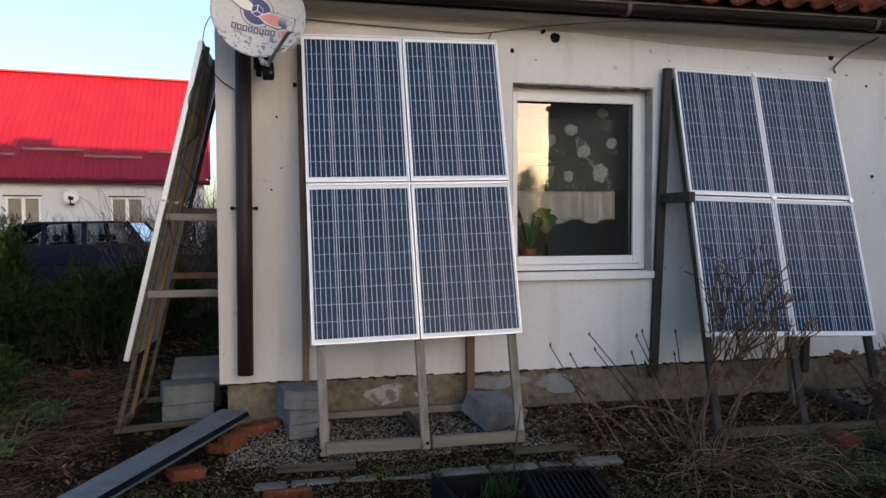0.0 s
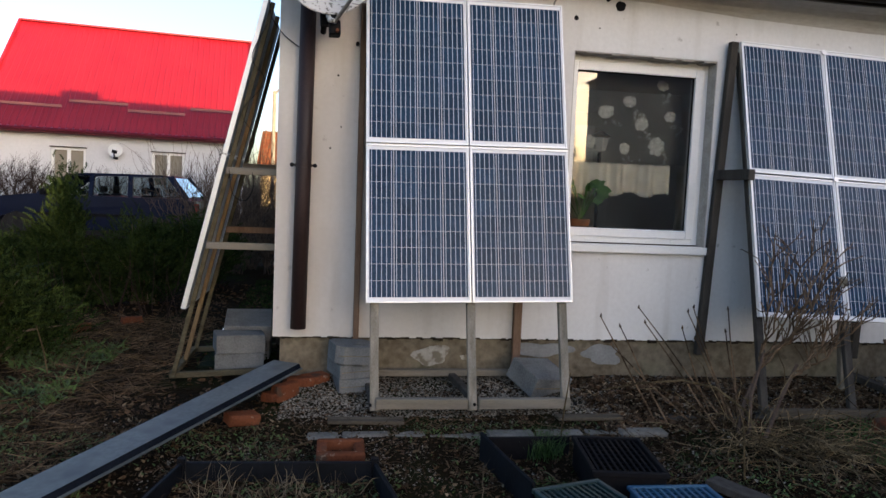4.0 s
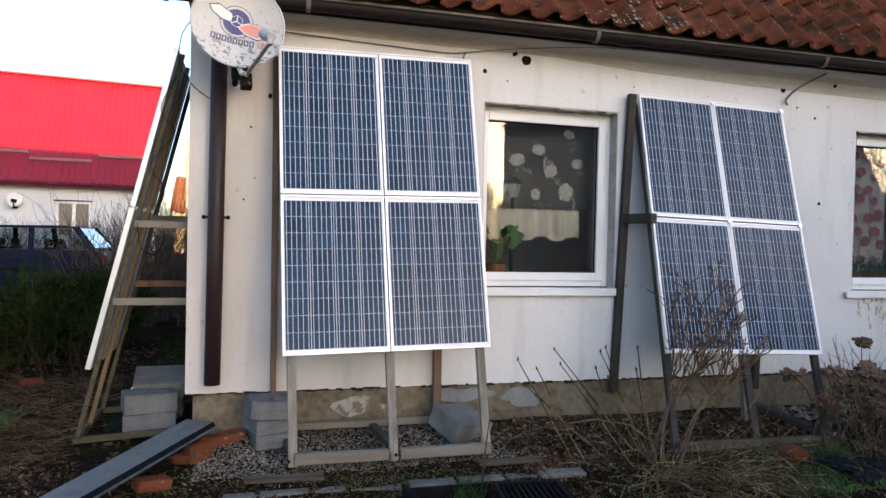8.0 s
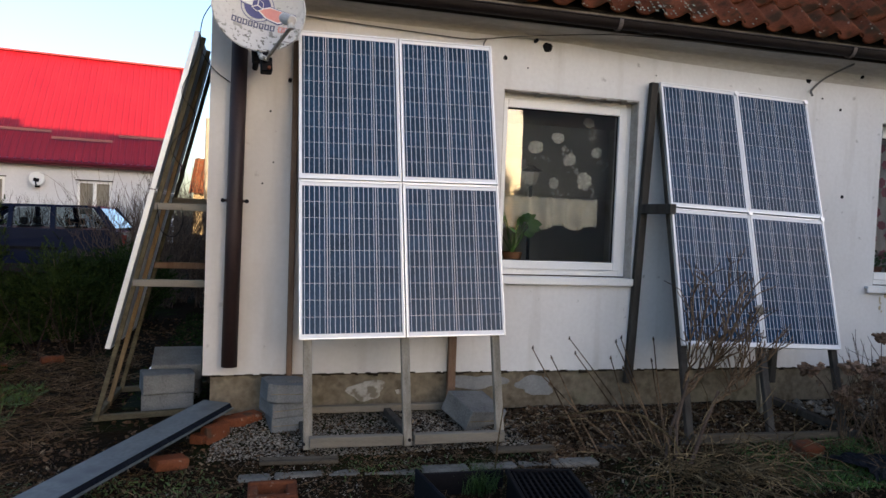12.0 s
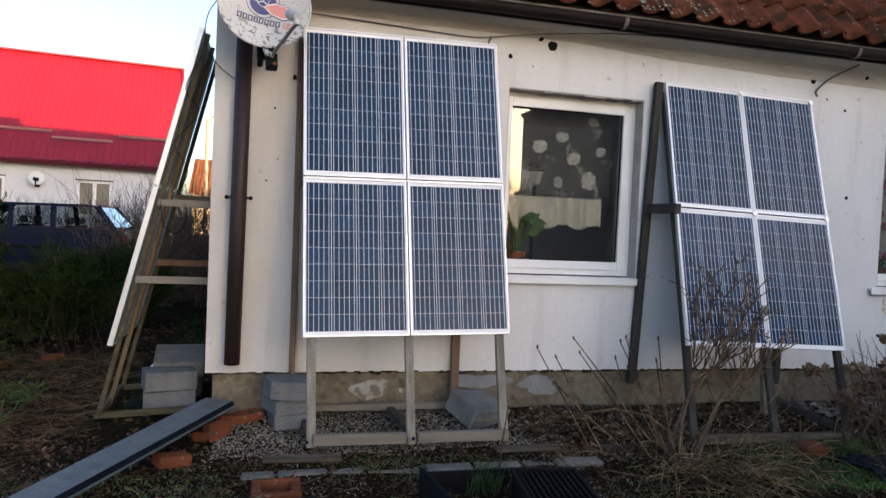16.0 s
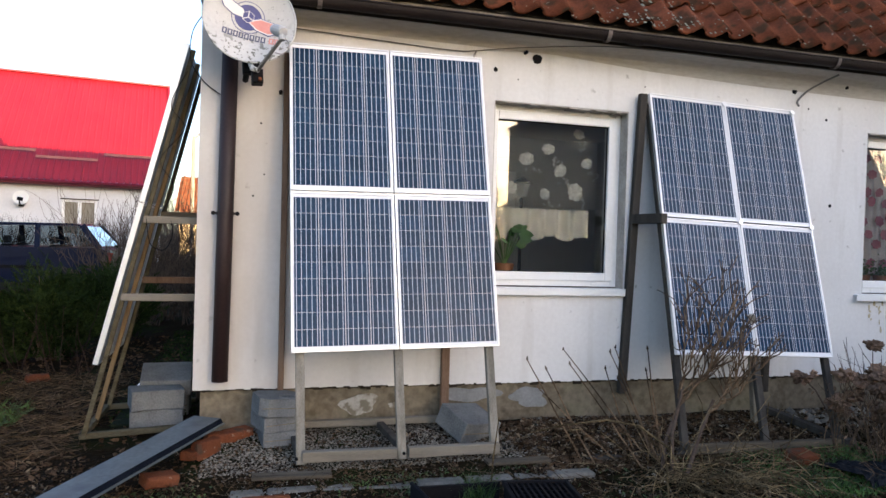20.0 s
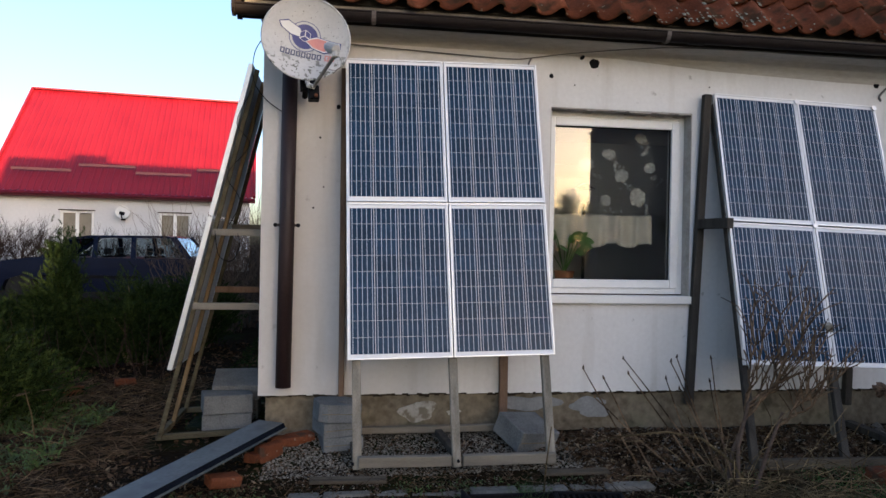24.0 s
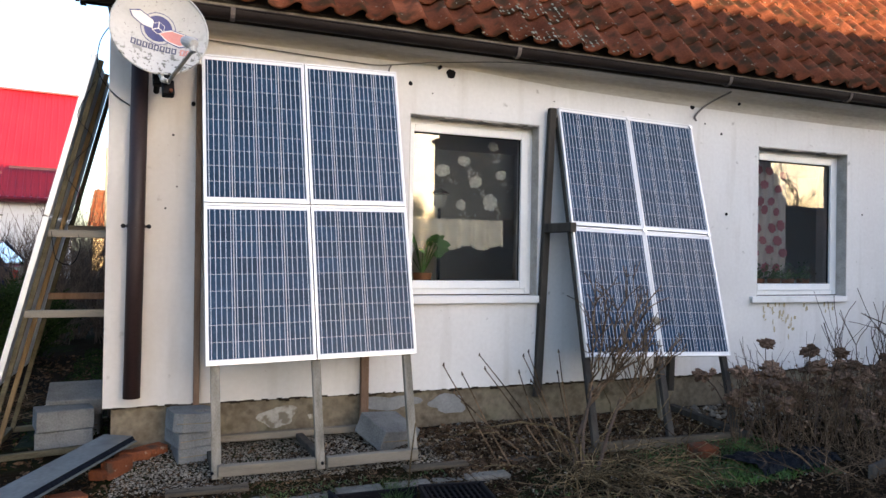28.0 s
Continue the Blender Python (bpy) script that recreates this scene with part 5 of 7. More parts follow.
for k in range(9):
    p = Vector((6.6 + rs.gauss(0, 0.1), -0.42 + rs.gauss(0, 0.05), 0.08))
    segs = []
    grow(rs, p, Vector((rs.uniform(-0.8, 0.5), rs.gauss(0, 0.2), 1)).normalized(), rs.uniform(0.45, 0.8), rs.uniform(0.006, 0.009), 1, segs, True, kink=0.25, up=0.02, tip=0.003)
    part("branch", mesh_data("branch", *sticks(segs, 5), M_BARK_DARK), None, low)
thicket("dead_perennial", "thin dead stems in the flower bed", [(4.6 + 0.28 * i, -1.1 - 0.3 * (i % 2)) for i in range(9)], 37, 0.42, M_BARK, 5, 1, "dead plants", spread=0.5, r=0.003)
thicket("dead_bush", "mass of dead brown stems in front of the wall", [(4.5 + 0.19 * i, -0.85 - 0.2 * (i % 3)) for i in range(14)], 38, 0.52, M_BARK, 8, 1, spread=0.3, r=0.0036)
arch = [(2.99, -1.22, 0.03), (2.93, -1.13, 0.22), (2.78, -1.02, 0.34), (2.6, -0.92, 0.36), (2.35, -0.82, 0.31), (2.15, -0.75, 0.25)]
part("arched_shoot", tubed(arch, [0.009, 0.0085, 0.008, 0.007, 0.005, 0.003], 6), M_STALK, shrub, "pale arching shoot")
for a, b, r in (((2.32, -1.62), (2.66, -1.38), 0.006), ((2.60, -1.45), (3.0, -1.43), 0.005), ((-1.35, 0.1), (-0.95, 0.45), 0.008), ((-1.75, 0.35), (-1.45, -0.2), 0.007), ((-2.1, -0.6), (-1.3, 0.0), 0.009), ((-1.3, -0.25), (-0.85, 0.1), 0.006), ((0.3, -1.05), (0.12, -1.18), 0.006), ((1.75, -1.1), (2.1, -1.02), 0.005)):
    za, zb = ground_z(*a) + 0.02, ground_z(*b) + 0.02
    mid = ((a[0] + b[0]) / 2 + 0.02, (a[1] + b[1]) / 2 - 0.02, (za + zb) / 2 + 0.01)
    solid("fallen_twig", tubed([(*a, za), mid, (*b, zb)], [r, r * 0.9, r * 0.5], 6), M_STRAW, "pale dry twig lying on the ground", "twig", "fallen twigs")
for x, y, lx, ly, h in ((-1.62, 0.42, -0.1, 0.05, 0.36), (-1.42, 0.32, 0.1, 0.02, 0.22), (1.72, -1.2, 0.06, 0.05, 0.45), (2.62, -1.62, -0.02, 0.03, 0.34)):
    z = ground_z(x, y)
    solid("dry_stalk", tubed([(x, y, z - 0.01), (x + lx * 0.4, y + ly * 0.5, z + h * 0.5), (x + lx, y + ly, z + h)], [0.006, 0.005, 0.003], 6), M_STALK, "pale dry stalk standing in the soil", "stalk", "dry stalks")

# ---- ground cover ----
inside = lambda x, y: x > 0.02 and y > 0.0


def region(x0, x1, y0, y1, dens=None):
    def place(r):
        x, y = r.uniform(x0, x1), r.uniform(y0, y1)
        if inside(x, y) or (dens and r.random() > dens(x, y)):
            return None
        return x, y
    return place


def patchy(s, lo):
    return lambda x, y: 1.0 if noise.noise((x * s, y * s, 7)) > lo else 0.12


M_PALE_STEM = surf("pale_dead_stem", (0.06, 0.045, 0.028), (0.24, 0.19, 0.125), 5, 60, 0.9, 0.0, rand="island", spread=0.4)
litter = lambda nm, me, lab, cat: tagged(new(nm, me), lab, cat, kind="stuff")
litter("straw", scatter("straw", 9500, region(-2.9, -0.75, -2.4, 2.6, patchy(1.2, -0.15)), (0.06, 0.32), (0.003, 0.007), (1.2, 1.56), M_STRAW, 41, 0.1), "flattened dead grass beside the house", "dead grass")
litter("straw", scatter("straw", 7500, region(-0.4, 6.8, -2.6, -0.75, patchy(1.6, -0.1)), (0.04, 0.20), (0.002, 0.005), (1.0, 1.56), M_STRAW, 42, 0.1), "loose dead grass on the soil", "dead grass")
litter("fallen_leaves", scatter("fallen_leaves", 30000, region(-3.0, 6.5, -2.6, -0.1), (0.008, 0.032), (0.006, 0.018), (1.0, 1.57), M_LITTER, 43, 0.0), "small dark fallen leaves", "leaf litter")
litter("fallen_leaves", scatter("fallen_leaves", 4000, region(-4.0, -0.3, -0.5, 5.0), (0.02, 0.06), (0.015, 0.035), (1.0, 1.57), M_LITTER, 44, 0.0), "small dark fallen leaves", "leaf litter")
M_PALE_LEAF = surf("pale_dead_leaf", (0.05, 0.036, 0.022), (0.21, 0.16, 0.105), 5, 60, 0.9, 0.0, rand="island", spread=0.5)
litter("fallen_leaves", scatter("fallen_leaves", 4600, region(-3.0, 8.0, -2.6, -0.1, patchy(2.2, -0.15)), (0.012, 0.045), (0.006, 0.02), (0.9, 1.57), M_PALE_LEAF, 143, 0.0), "small pale dry fallen leaves", "leaf litter")
litter("fallen_leaves", scatter("fallen_leaves", 3800, region(2.1, 4.5, -0.95, -0.05), (0.02, 0.06), (0.012, 0.03), (0.9, 1.57), M_LITTER, 144, 0.0), "brown fallen leaves along the plinth", "leaf litter")
litter("fallen_leaves", scatter("fallen_leaves", 9000, region(-6.0, 10.0, -8.0, -2.5, patchy(1.2, -0.1)), (0.02, 0.06), (0.012, 0.03), (1.0, 1.57), M_LITTER, 150, 0.0), "dark fallen leaves scattered over the yard", "leaf litter")
litter("fallen_leaves", scatter("fallen_leaves", 900, region(1.9, 4.8, -1.7, -0.1), (0.010, 0.026), (0.008, 0.018), (0.9, 1.57), M_PEBBLE, 161, 0.0), "small pale chips on the soil", "leaf litter")
litter("weeds", scatter("weeds", 7000, region(-6.0, 10.0, -8.0, -2.5, patchy(0.9, 0.05)), (0.02, 0.08), (0.006, 0.016), (0.4, 1.4), M_WEED, 151), "patchy green weeds over the yard", "weeds")
litter("weeds", scatter("weeds", 2200, lambda r: (r.uniform(-0.66, -0.02), r.uniform(0.65, 5.5)), (0.03, 0.09), (0.006, 0.016), (0.5, 1.5), M_JUNIPER_DARK, 152), "dark moss and weeds on the path", "weeds")
litter("fallen_leaves", scatter("fallen_leaves", 2600, region(2.1, 5.2, -0.95, -0.05), (0.015, 0.05), (0.010, 0.024), (0.9, 1.57), M_PALE_LEAF, 160, 0.0), "pale dry leaves along the plinth", "leaf litter")
litter("weeds", scatter("weeds", 2600, region(6.6, 8.6, -1.4, -0.5, patchy(1.3, 0.0)), (0.02, 0.08), (0.005, 0.014), (0.4, 1.3), M_WEED, 145), "short green weeds by the edging board", "weeds")
litter("weeds", scatter("weeds", 15000, region(-2.8, 3.4, -2.6, -0.8, patchy(1.3, 0.02)), (0.008, 0.04), (0.005, 0.013), (0.5, 1.4), M_WEED, 45), "small green weeds and moss between the soil", "weeds")
litter("weeds", scatter("weeds", 3200, region(-2.4, -1.3, -0.9, 1.4, patchy(1.7, -0.1)), (0.03, 0.12), (0.010, 0.022), (0.4, 1.3), M_WEED, 46), "low green ground plants", "weeds")
M_GRASS = surf("bright_grass", (0.010, 0.034, 0.004), (0.050, 0.120, 0.014), 5, 60, 0.7, 0.0, rand="island", spread=0.4)
litter("grass", scatter("grass", 5200, region(3.55, 4.75, -1.6, -0.78, patchy(1.5, -0.3)), (0.015, 0.06), (0.003, 0.008), (0.2, 1.3), M_GRASS, 47), "short bright green grass patch", "grass")
litter("grass", scatter("grass", 260, lambda r: (1.62 + r.gauss(0, 0.05), -1.25 + r.gauss(0, 0.04)), (0.08, 0.2), (0.003, 0.006), (0.05, 0.7), M_GRASS, 48), "tuft of green grass by the crates", "grass")
litter("dead_stems_in_bed", scatter("dead_stems_in_bed", 150, region(-0.22, 0.58, -1.9, -1.55), (0.08, 0.22), (0.003, 0.006), (0.1, 1.3), M_PALE_STEM, 49), "dead pale stems in the planter", "dead plants")


def gravel(n, x0, x1, y0, y1, seed, s0, s1, name="gravel", keep=None):
    r = random.Random(seed)
    v, f = [], []
    for _ in range(n):
        x, y = r.uniform(x0, x1), r.uniform(y0, y1)
        if keep and not keep(x, y, r):
            continue
        s = r.uniform(s0, s1)
        k = len(v)
        z = ground_z(x, y) + s * 0.2
        rot = Matrix.Rotation(r.uniform(0, 6.28), 3, "Z")
        for p in ((1, 0, 0), (0, 1, 0), (-1, 0, 0), (0, -1, 0), (0, 0, 0.7), (0, 0, -0.7)):
            q = rot @ Vector((p[0] * r.uniform(0.7, 1.3), p[1] * r.uniform(0.6, 1.0), p[2] * r.uniform(0.7, 1.0))) * s
            v.append((x + q.x, y + q.y, z + q.z))
        for a in range(4):
            f += [(k + a, k + (a + 1) % 4, k + 4), (k + (a + 1) % 4, k + a, k + 5)]
    return tagged(new(name, mesh_data(name, v, f, M_PEBBLE, False)), "pale grey gravel strip along the plinth", "gravel", kind="stuff")


gravel(9000, 0.1, 2.15, -0.72, 0.01, 51, 0.004, 0.012)
gravel(5000, 2.1, 4.4, -0.72, 0.01, 55, 0.004, 0.012, keep=lambda x, y, r: noise.noise((x * 2.5, y * 2.5, 5)) > -0.15)
gravel(900, 4.4, 8.8, -0.6, 0.01, 52, 0.008, 0.02)
gravel(3500, -0.9, 3.0, -1.6, -0.6, 53, 0.003, 0.009, keep=lambda x, y, r: noise.noise((x * 2, y * 2, 1)) > 0.0)
gravel(60, 4.6, 5.6, -0.45, -0.05, 54, 0.03, 0.06, name="rubble")

# ---- blocks, bricks, boards ----
def concrete_block(m, w=0.36, d=0.24, h=0.14, label="grey concrete building block", group="concrete blocks", hole=False, grooved=True):
    b = new("concrete_block")
    tagged(b, label, "concrete block", group)
    if hole:
        bm = bmesh.new()
        n = 16
        rows_ = []
        for z in (h, h - 0.09):
            for k, sc in ((0, 1), (1, 0)):
                ring = []
                for i in range(n):
                    t = 2 * math.pi * (i + 0.5) / n
                    c, q = math.cos(t), math.sin(t)
                    m_ = max(abs(c), abs(q))
                    ring.append(bm.verts.new((c / m_ * w / 2, q / m_ * d / 2, z if z == h else 0) if k == 0 else (0.06 * c + 0.05, 0.038 * q - 0.05, z)))
                rows_.append(ring)
        for p, q in ((rows_[0], rows_[1]), (rows_[1], rows_[3]), (rows_[0], rows_[2])):
            for i in range(n):
                bm.faces.new((p[i], p[(i + 1) % n], q[(i + 1) % n], q[i]))
        bm.faces.new(rows_[3])
        bm.faces.new(rows_[2])
    else:
        bm = boxed(-w / 2, w / 2, -d / 2, d / 2, 0, h, 0.006)
    child("body", bm, M_BLOCK, b)
    for s in (-1, 1) if grooved else ():
        child("groove", boxed(-w / 2 + 0.012, w / 2 - 0.012, s * d / 2 - 0.003, s * d / 2 + 0.002, h * 0.46, h * 0.5), M_PLINTH, b, "dark groove along the side")
    b.matrix_basis = m
    return b


concrete_block(pose(-0.285, 0.52, 0.045, 0, 0, 8), h=0.15, grooved=False)
concrete_block(pose(-0.29, 0.515, 0.197, 0, 1, 15), h=0.14, grooved=False)
concrete_block(pose(-0.26, 0.86, 0.05, 0, 0, 0), h=0.2)
concrete_block(pose(-0.25, 0.80, 0.285, 16, 0, 4), w=0.36, d=0.32, h=0.13, grooved=False)
concrete_block(pose(-0.26, 0.90, 0.252, 0, 0, 0), w=0.34, h=0.03, label="thin grey concrete slab under a block")
concrete_block(pose(0.58, -0.215, 0.105, 0, 0, 10), w=0.27, d=0.25, h=0.10)
concrete_block(pose(0.555, -0.205, 0.207, 1, 0, 20), w=0.27, d=0.26, h=0.10)
concrete_block(pose(0.55, -0.22, 0.309, 0, 4, 14), w=0.29, d=0.29, h=0.115, hole=True, label="grey hollow concrete block with an oval hole")
concrete_block(pose(1.85, -0.26, 0.135, 20, 8, 30), w=0.36, d=0.28, h=0.15, label="grey concrete block lying tilted on the gravel")


def brick(m, label="broken red brick on the soil", w=0.20, d=0.10, h=0.062):
    bm = boxed(-w / 2, w / 2, -d / 2, d / 2, 0, h, 0.010)
    r = random.Random(int(m.translation.x * 1000))
    for q in bm.verts:
        q.co += Vector((r.uniform(-1, 1), r.uniform(-1, 1), r.uniform(-1, 1))) * 0.008
    ob = solid("brick", bm, M_BRICK, label, "brick", "loose bricks")
    ob.matrix_basis = m
    return ob


for m in (pose(0.30, -0.16, 0.125, 0, 0, 35), pose(0.20, -0.24, 0.13, 0, 4, 20), pose(0.06, -0.44, 0.09, 0, 6, 60), pose(0.10, -0.40, 0.145, 85, 0, 50), pose(-0.11, -0.77, 0.055, 12, 8, 35)):
    brick(m)
brick(pose(-1.55, 2.3, 0.05, 0, 0, 20), "red brick lying among dead grass")
brick(pose(-1.9, 1.9, 0.05, 0, 0, 70), "red brick lying among dead grass")
brick(pose(4.05, -1.0, 0.02, 12, 0, 15), "red brick half sunk in green grass", 0.2, 0.14, 0.09)
frame_brick = thing("hollow_brick", (0.47, -1.27, 0.02), "orange hollow brick frame standing on the soil", "brick")
part("side", boxed(0.345, 0.60, -1.385, -1.34, 0.015, 0.095, 0.008), M_BRICK, frame_brick)
part("side", boxed(0.345, 0.60, -1.20, -1.16, 0.015, 0.10, 0.008), M_BRICK, frame_brick)
part("end", boxed(0.345, 0.40, -1.338, -1.202, 0.015, 0.093, 0.008), M_BRICK, frame_brick)
part("end", boxed(0.545, 0.60, -1.338, -1.202, 0.015, 0.093, 0.008), M_BRICK, frame_brick)

trough = new("metal_channel")
tagged(trough, "long grey sheet-metal channel lying across bricks", "metal channel")
P0, P1 = Vector((0.15, -0.19, 0.262)), Vector((-1.0, -2.14, 0.072))
ax = (P1 - P0).normalized()
sd = ax.cross(Vector((0, 0, 1))).normalized()
nm_ = sd.cross(ax).normalized()
LN = (P1 - P0).length


M_WET = surf("wet_dark_sheet", (0.003, 0.004, 0.007), (0.010, 0.013, 0.019), 4, 40, 0.8, 0.1)


def chan(profile, material, name, label=""):
    bm = bmesh.new()
    a = [bm.verts.new(P0 + sd * u + nm_ * w) for u, w in profile]
    b = [bm.verts.new(P1 + sd * u + nm_ * w) for u, w in profile]
    for i in range(len(profile)):
        j = (i + 1) % len(profile)
        bm.faces.new((a[i], a[j], b[j], b[i]))
    bm.faces.new(a)
    bm.faces.new(b[::-1])
    return child(name, bm, material, trough, label)


chan([(0.175, -0.004), (0.145, 0.016), (-0.055, 0.018), (-0.055, 0.014), (0.145, 0.012), (0.175, -0.008)], M_GALV, "web", "flat grey face")
chan([(-0.057, 0.018), (-0.072, -0.012), (-0.068, -0.014), (-0.053, 0.012)], M_WET, "flange", "dark wet edge")
chan([(-0.071, -0.010), (-0.088, -0.011), (-0.088, -0.016), (-0.071, -0.015)], M_GALV, "edge_strip", "pale edge strip")


def plank(p0, p1, w, t, label, material=M_BOARD, name="plank", side=(0, 1, 0)):
    return solid(name, beamed(p0, p1, w, t, side), material, label, "plank", "loose boards")


plank((0.40, -0.79, 0.075), (0.86, -0.80, 0.07), 0.09, 0.022, "weathered board under the stand feet")
plank((1.84, -0.78, 0.08), (2.28, -0.77, 0.075), 0.09, 0.022, "weathered board under the stand feet")
plank((2.55, -0.74, 0.06), (3.4, -0.72, 0.06), 0.12, 0.02, "mossy board along the gravel", M_WOOD_DARK)
plank((4.8, -1.75, 0.06), (6.6, -1.2, 0.08), 0.03, 0.09, "weathered edging board of a flower bed", M_WOOD_DARK)
plank((6.7, -1.2, 0.08), (8.4, -1.0, 0.10), 0.03, 0.09, "weathered edging board of a flower bed", M_WOOD_DARK)
plank((2.36, -1.72, 0.05), (2.52, -1.96, 0.035), 0.13, 0.04, "short dark weathered board on the soil", M_WOOD_DARK)
# concrete edging pieces
M_KERB = surf("pale_kerb", (0.085, 0.08, 0.068), (0.19, 0.178, 0.155), 5, 50, 0.95, 0.5)
kr = random.Random(3)
kerb = thing("edging_strip", (1.0, -0.95, 0.03), "worn pale concrete edging strip in the soil", "edging")
x = 0.28
while x < 2.3:
    w = kr.uniform(0.14, 0.4)
    bm = boxed(x, x + w - 0.012, -0.98 - kr.uniform(0, 0.02), -0.90 + kr.uniform(0, 0.015), -0.02, 0.045 + kr.uniform(-0.012, 0.006), 0.012)
    part("edging_stone", bm, M_KERB, kerb)
    x += w
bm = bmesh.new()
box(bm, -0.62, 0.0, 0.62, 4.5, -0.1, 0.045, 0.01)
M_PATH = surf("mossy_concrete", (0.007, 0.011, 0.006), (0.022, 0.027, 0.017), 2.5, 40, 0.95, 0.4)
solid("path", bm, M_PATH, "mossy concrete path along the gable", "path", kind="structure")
solid("white_hook", tubed([(-0.62, 1.9, 0.06), (-0.54, 1.92, 0.14), (-0.50, 1.93, 0.24), (-0.53, 1.93, 0.26)], 0.012, 6), M_PVC, "small bent white plastic pipe on the ground", "pipe")


# ---- planters and crates ----
M_FOIL = surf("dark_blue_sheet", (0.0011, 0.0016, 0.0027), (0.0049, 0.0067, 0.0108), 6, 40, 0.65, 0.3)
M_FOIL.node_tree.nodes["Principled BSDF"].inputs["Specular IOR Level"].default_value = 0.15
bed = thing("planter", (0.2, -1.6, 0.0), "low dark plastic planter box with dead stems", "planter")
for a, b in (((-0.30, -1.48), (0.64, -1.52)), ((-0.30, -1.48), (-0.42, -2.1)), ((0.64, -1.52), (0.74, -2.1)), ((-0.42, -2.1), (0.74, -2.1))):
    part("side", beamed((*a, 0.035), (*b, 0.035), 0.14, 0.02, (0, 0, 1)), M_FOIL, bed)
for a in ((-0.30, -1.48), (0.64, -1.52)):
    part("corner_post", boxed(a[0] - 0.02, a[0] + 0.02, a[1] - 0.02, a[1] + 0.02, -0.02, 0.125, 0.004), M_BLACK, bed)
bed2 = thing("planter", (1.5, -1.5, 0.0), "low planter box wrapped in dark blue plastic", "planter")
part("side", beamed((1.24, -1.28, 0.075), (1.34, -1.95, 0.075), 0.16, 0.015, (0, 0, 1)), M_FOIL, bed2)
part("side", beamed((1.26, -1.27, 0.07), (1.76, -1.25, 0.06), 0.13, 0.015, (0, 0, 1)), M_BLACK, bed2)
part("rim", tubed([(1.24, -1.28, 0.157), (1.29, -1.6, 0.15), (1.34, -1.95, 0.157)], 0.012, 6), M_FOIL, bed2)


def crate(m, w, d, h, material, label):
    c = new("plastic_crate")
    tagged(c, label, "crate", "plastic crates")
    t = 0.012
    for y in (0, d - t):
        child("side", boxed(0, w, y, y + t, 0, h * 0.86, 0.003), material, c)
    for x in (0, w - t):
        child("side", boxed(x, x + t, t + 0.001, d - t - 0.001, 0, h * 0.86, 0.003), material, c)
    bm = bmesh.new()
    box(bm, -0.012, w + 0.012, -0.012, 0.012, h * 0.86, h, 0.004)
    box(bm, -0.012, w + 0.012, d - 0.012, d + 0.012, h * 0.86, h, 0.004)
    box(bm, -0.012, 0.012, 0.012, d - 0.012, h * 0.86, h, 0.004)
    box(bm, w - 0.012, w + 0.012, 0.012, d - 0.012, h * 0.86, h, 0.004)
    child("rim", bm, material, c)
    n = 11
    for i in range(1, n):
        child("slat", boxed(w * i / n - 0.006, w * i / n + 0.006, 0.013, d - 0.013, h * 0.9, h * 0.9 + 0.008), material, c)
    for i in range(1, 9):
        child("cross_slat", boxed(0.013, w - 0.013, d * i / 9 - 0.005, d * i / 9 + 0.005, h * 0.9 - 0.009, h * 0.9 - 0.001), material, c)
    c.matrix_basis = m
    return c


M_GREENC = surf("dark_green_plastic", (0.005, 0.018, 0.018), (0.013, 0.036, 0.036), 6, 60, 0.45, 0.05)
M_BLUEC = surf("blue_plastic", (0.012, 0.058, 0.11), (0.024, 0.095, 0.17), 6, 60, 0.45, 0.05)
crate(pose(1.66, -1.88, 0.005, 0, 0, -8), 0.35, 0.48, 0.18, M_BLACK, "black slatted plastic crate upside down on the soil")
crate(pose(1.41, -2.36, 0.0, 0, 0, 15), 0.34, 0.34, 0.17, M_GREENC, "dark green slatted plastic crate on the soil")
crate(pose(1.80, -2.30, 0.0, 0, 0, -1), 0.38, 0.34, 0.14, M_BLUEC, "blue slatted plastic crate on the soil")
sheet_v, sheet_f = [], []
for j in range(15):
    for i in range(31):
        u, w = i / 30, j / 14
        x, y = 4.12 + 0.85 * u + 0.05 * math.sin(5 * w), -1.52 + 0.42 * w + 0.10 * u * (1 - w) + 0.03 * math.sin(9 * u)
        fold = 0.05 * abs(noise.noise((u * 9, w * 5, 2))) + 0.03 * math.sin(math.pi * w) + 0.02 * noise.noise((u * 22, w * 14, 6))
        sheet_v.append((x, y, ground_z(x, y) + 0.012 + max(0, fold)))
for j in range(14):
    for i in range(30):
        k = j * 31 + i
        sheet_f.append((k, k + 1, k + 32, k + 31))
foil = solid("plastic_sheet", mesh_data("plastic_sheet", sheet_v, sheet_f, M_FOIL), M_FOIL, "crumpled dark blue plastic sheet lying in the bed", "plastic sheet")
foil.modifiers.new("thickness", "SOLIDIFY").thickness = 0.003
thicket("dead_perennial", "flattened tangle of dead brown twigs in the bed", [(4.5 + 0.16 * i, -1.62 - 0.12 * (i % 3)) for i in range(9)], 61, 0.42, M_BARK, 9, 1, "dead plants", spread=1.5, r=0.0042, up=-0.04)
# old window frame leaning on the wall's end
old = thing("old_window_frame", (8.75, -0.2, 0.1), "old white window frame leaning against the house", "window frame")
e0, e1 = Vector((8.32, -0.10, 0.80)), Vector((8.46, -0.30, 0.13))
f0, f1 = Vector((9.35, -0.08, 0.80)), Vector((9.45, -0.28, 0.10))
for a, b in ((e0, e1), (f0, f1), (e0, f0), (e1, f1)):
    part("bar", beamed(a, b, 0.045, 0.03, (0, 1, 0.2)), M_PVC, old)

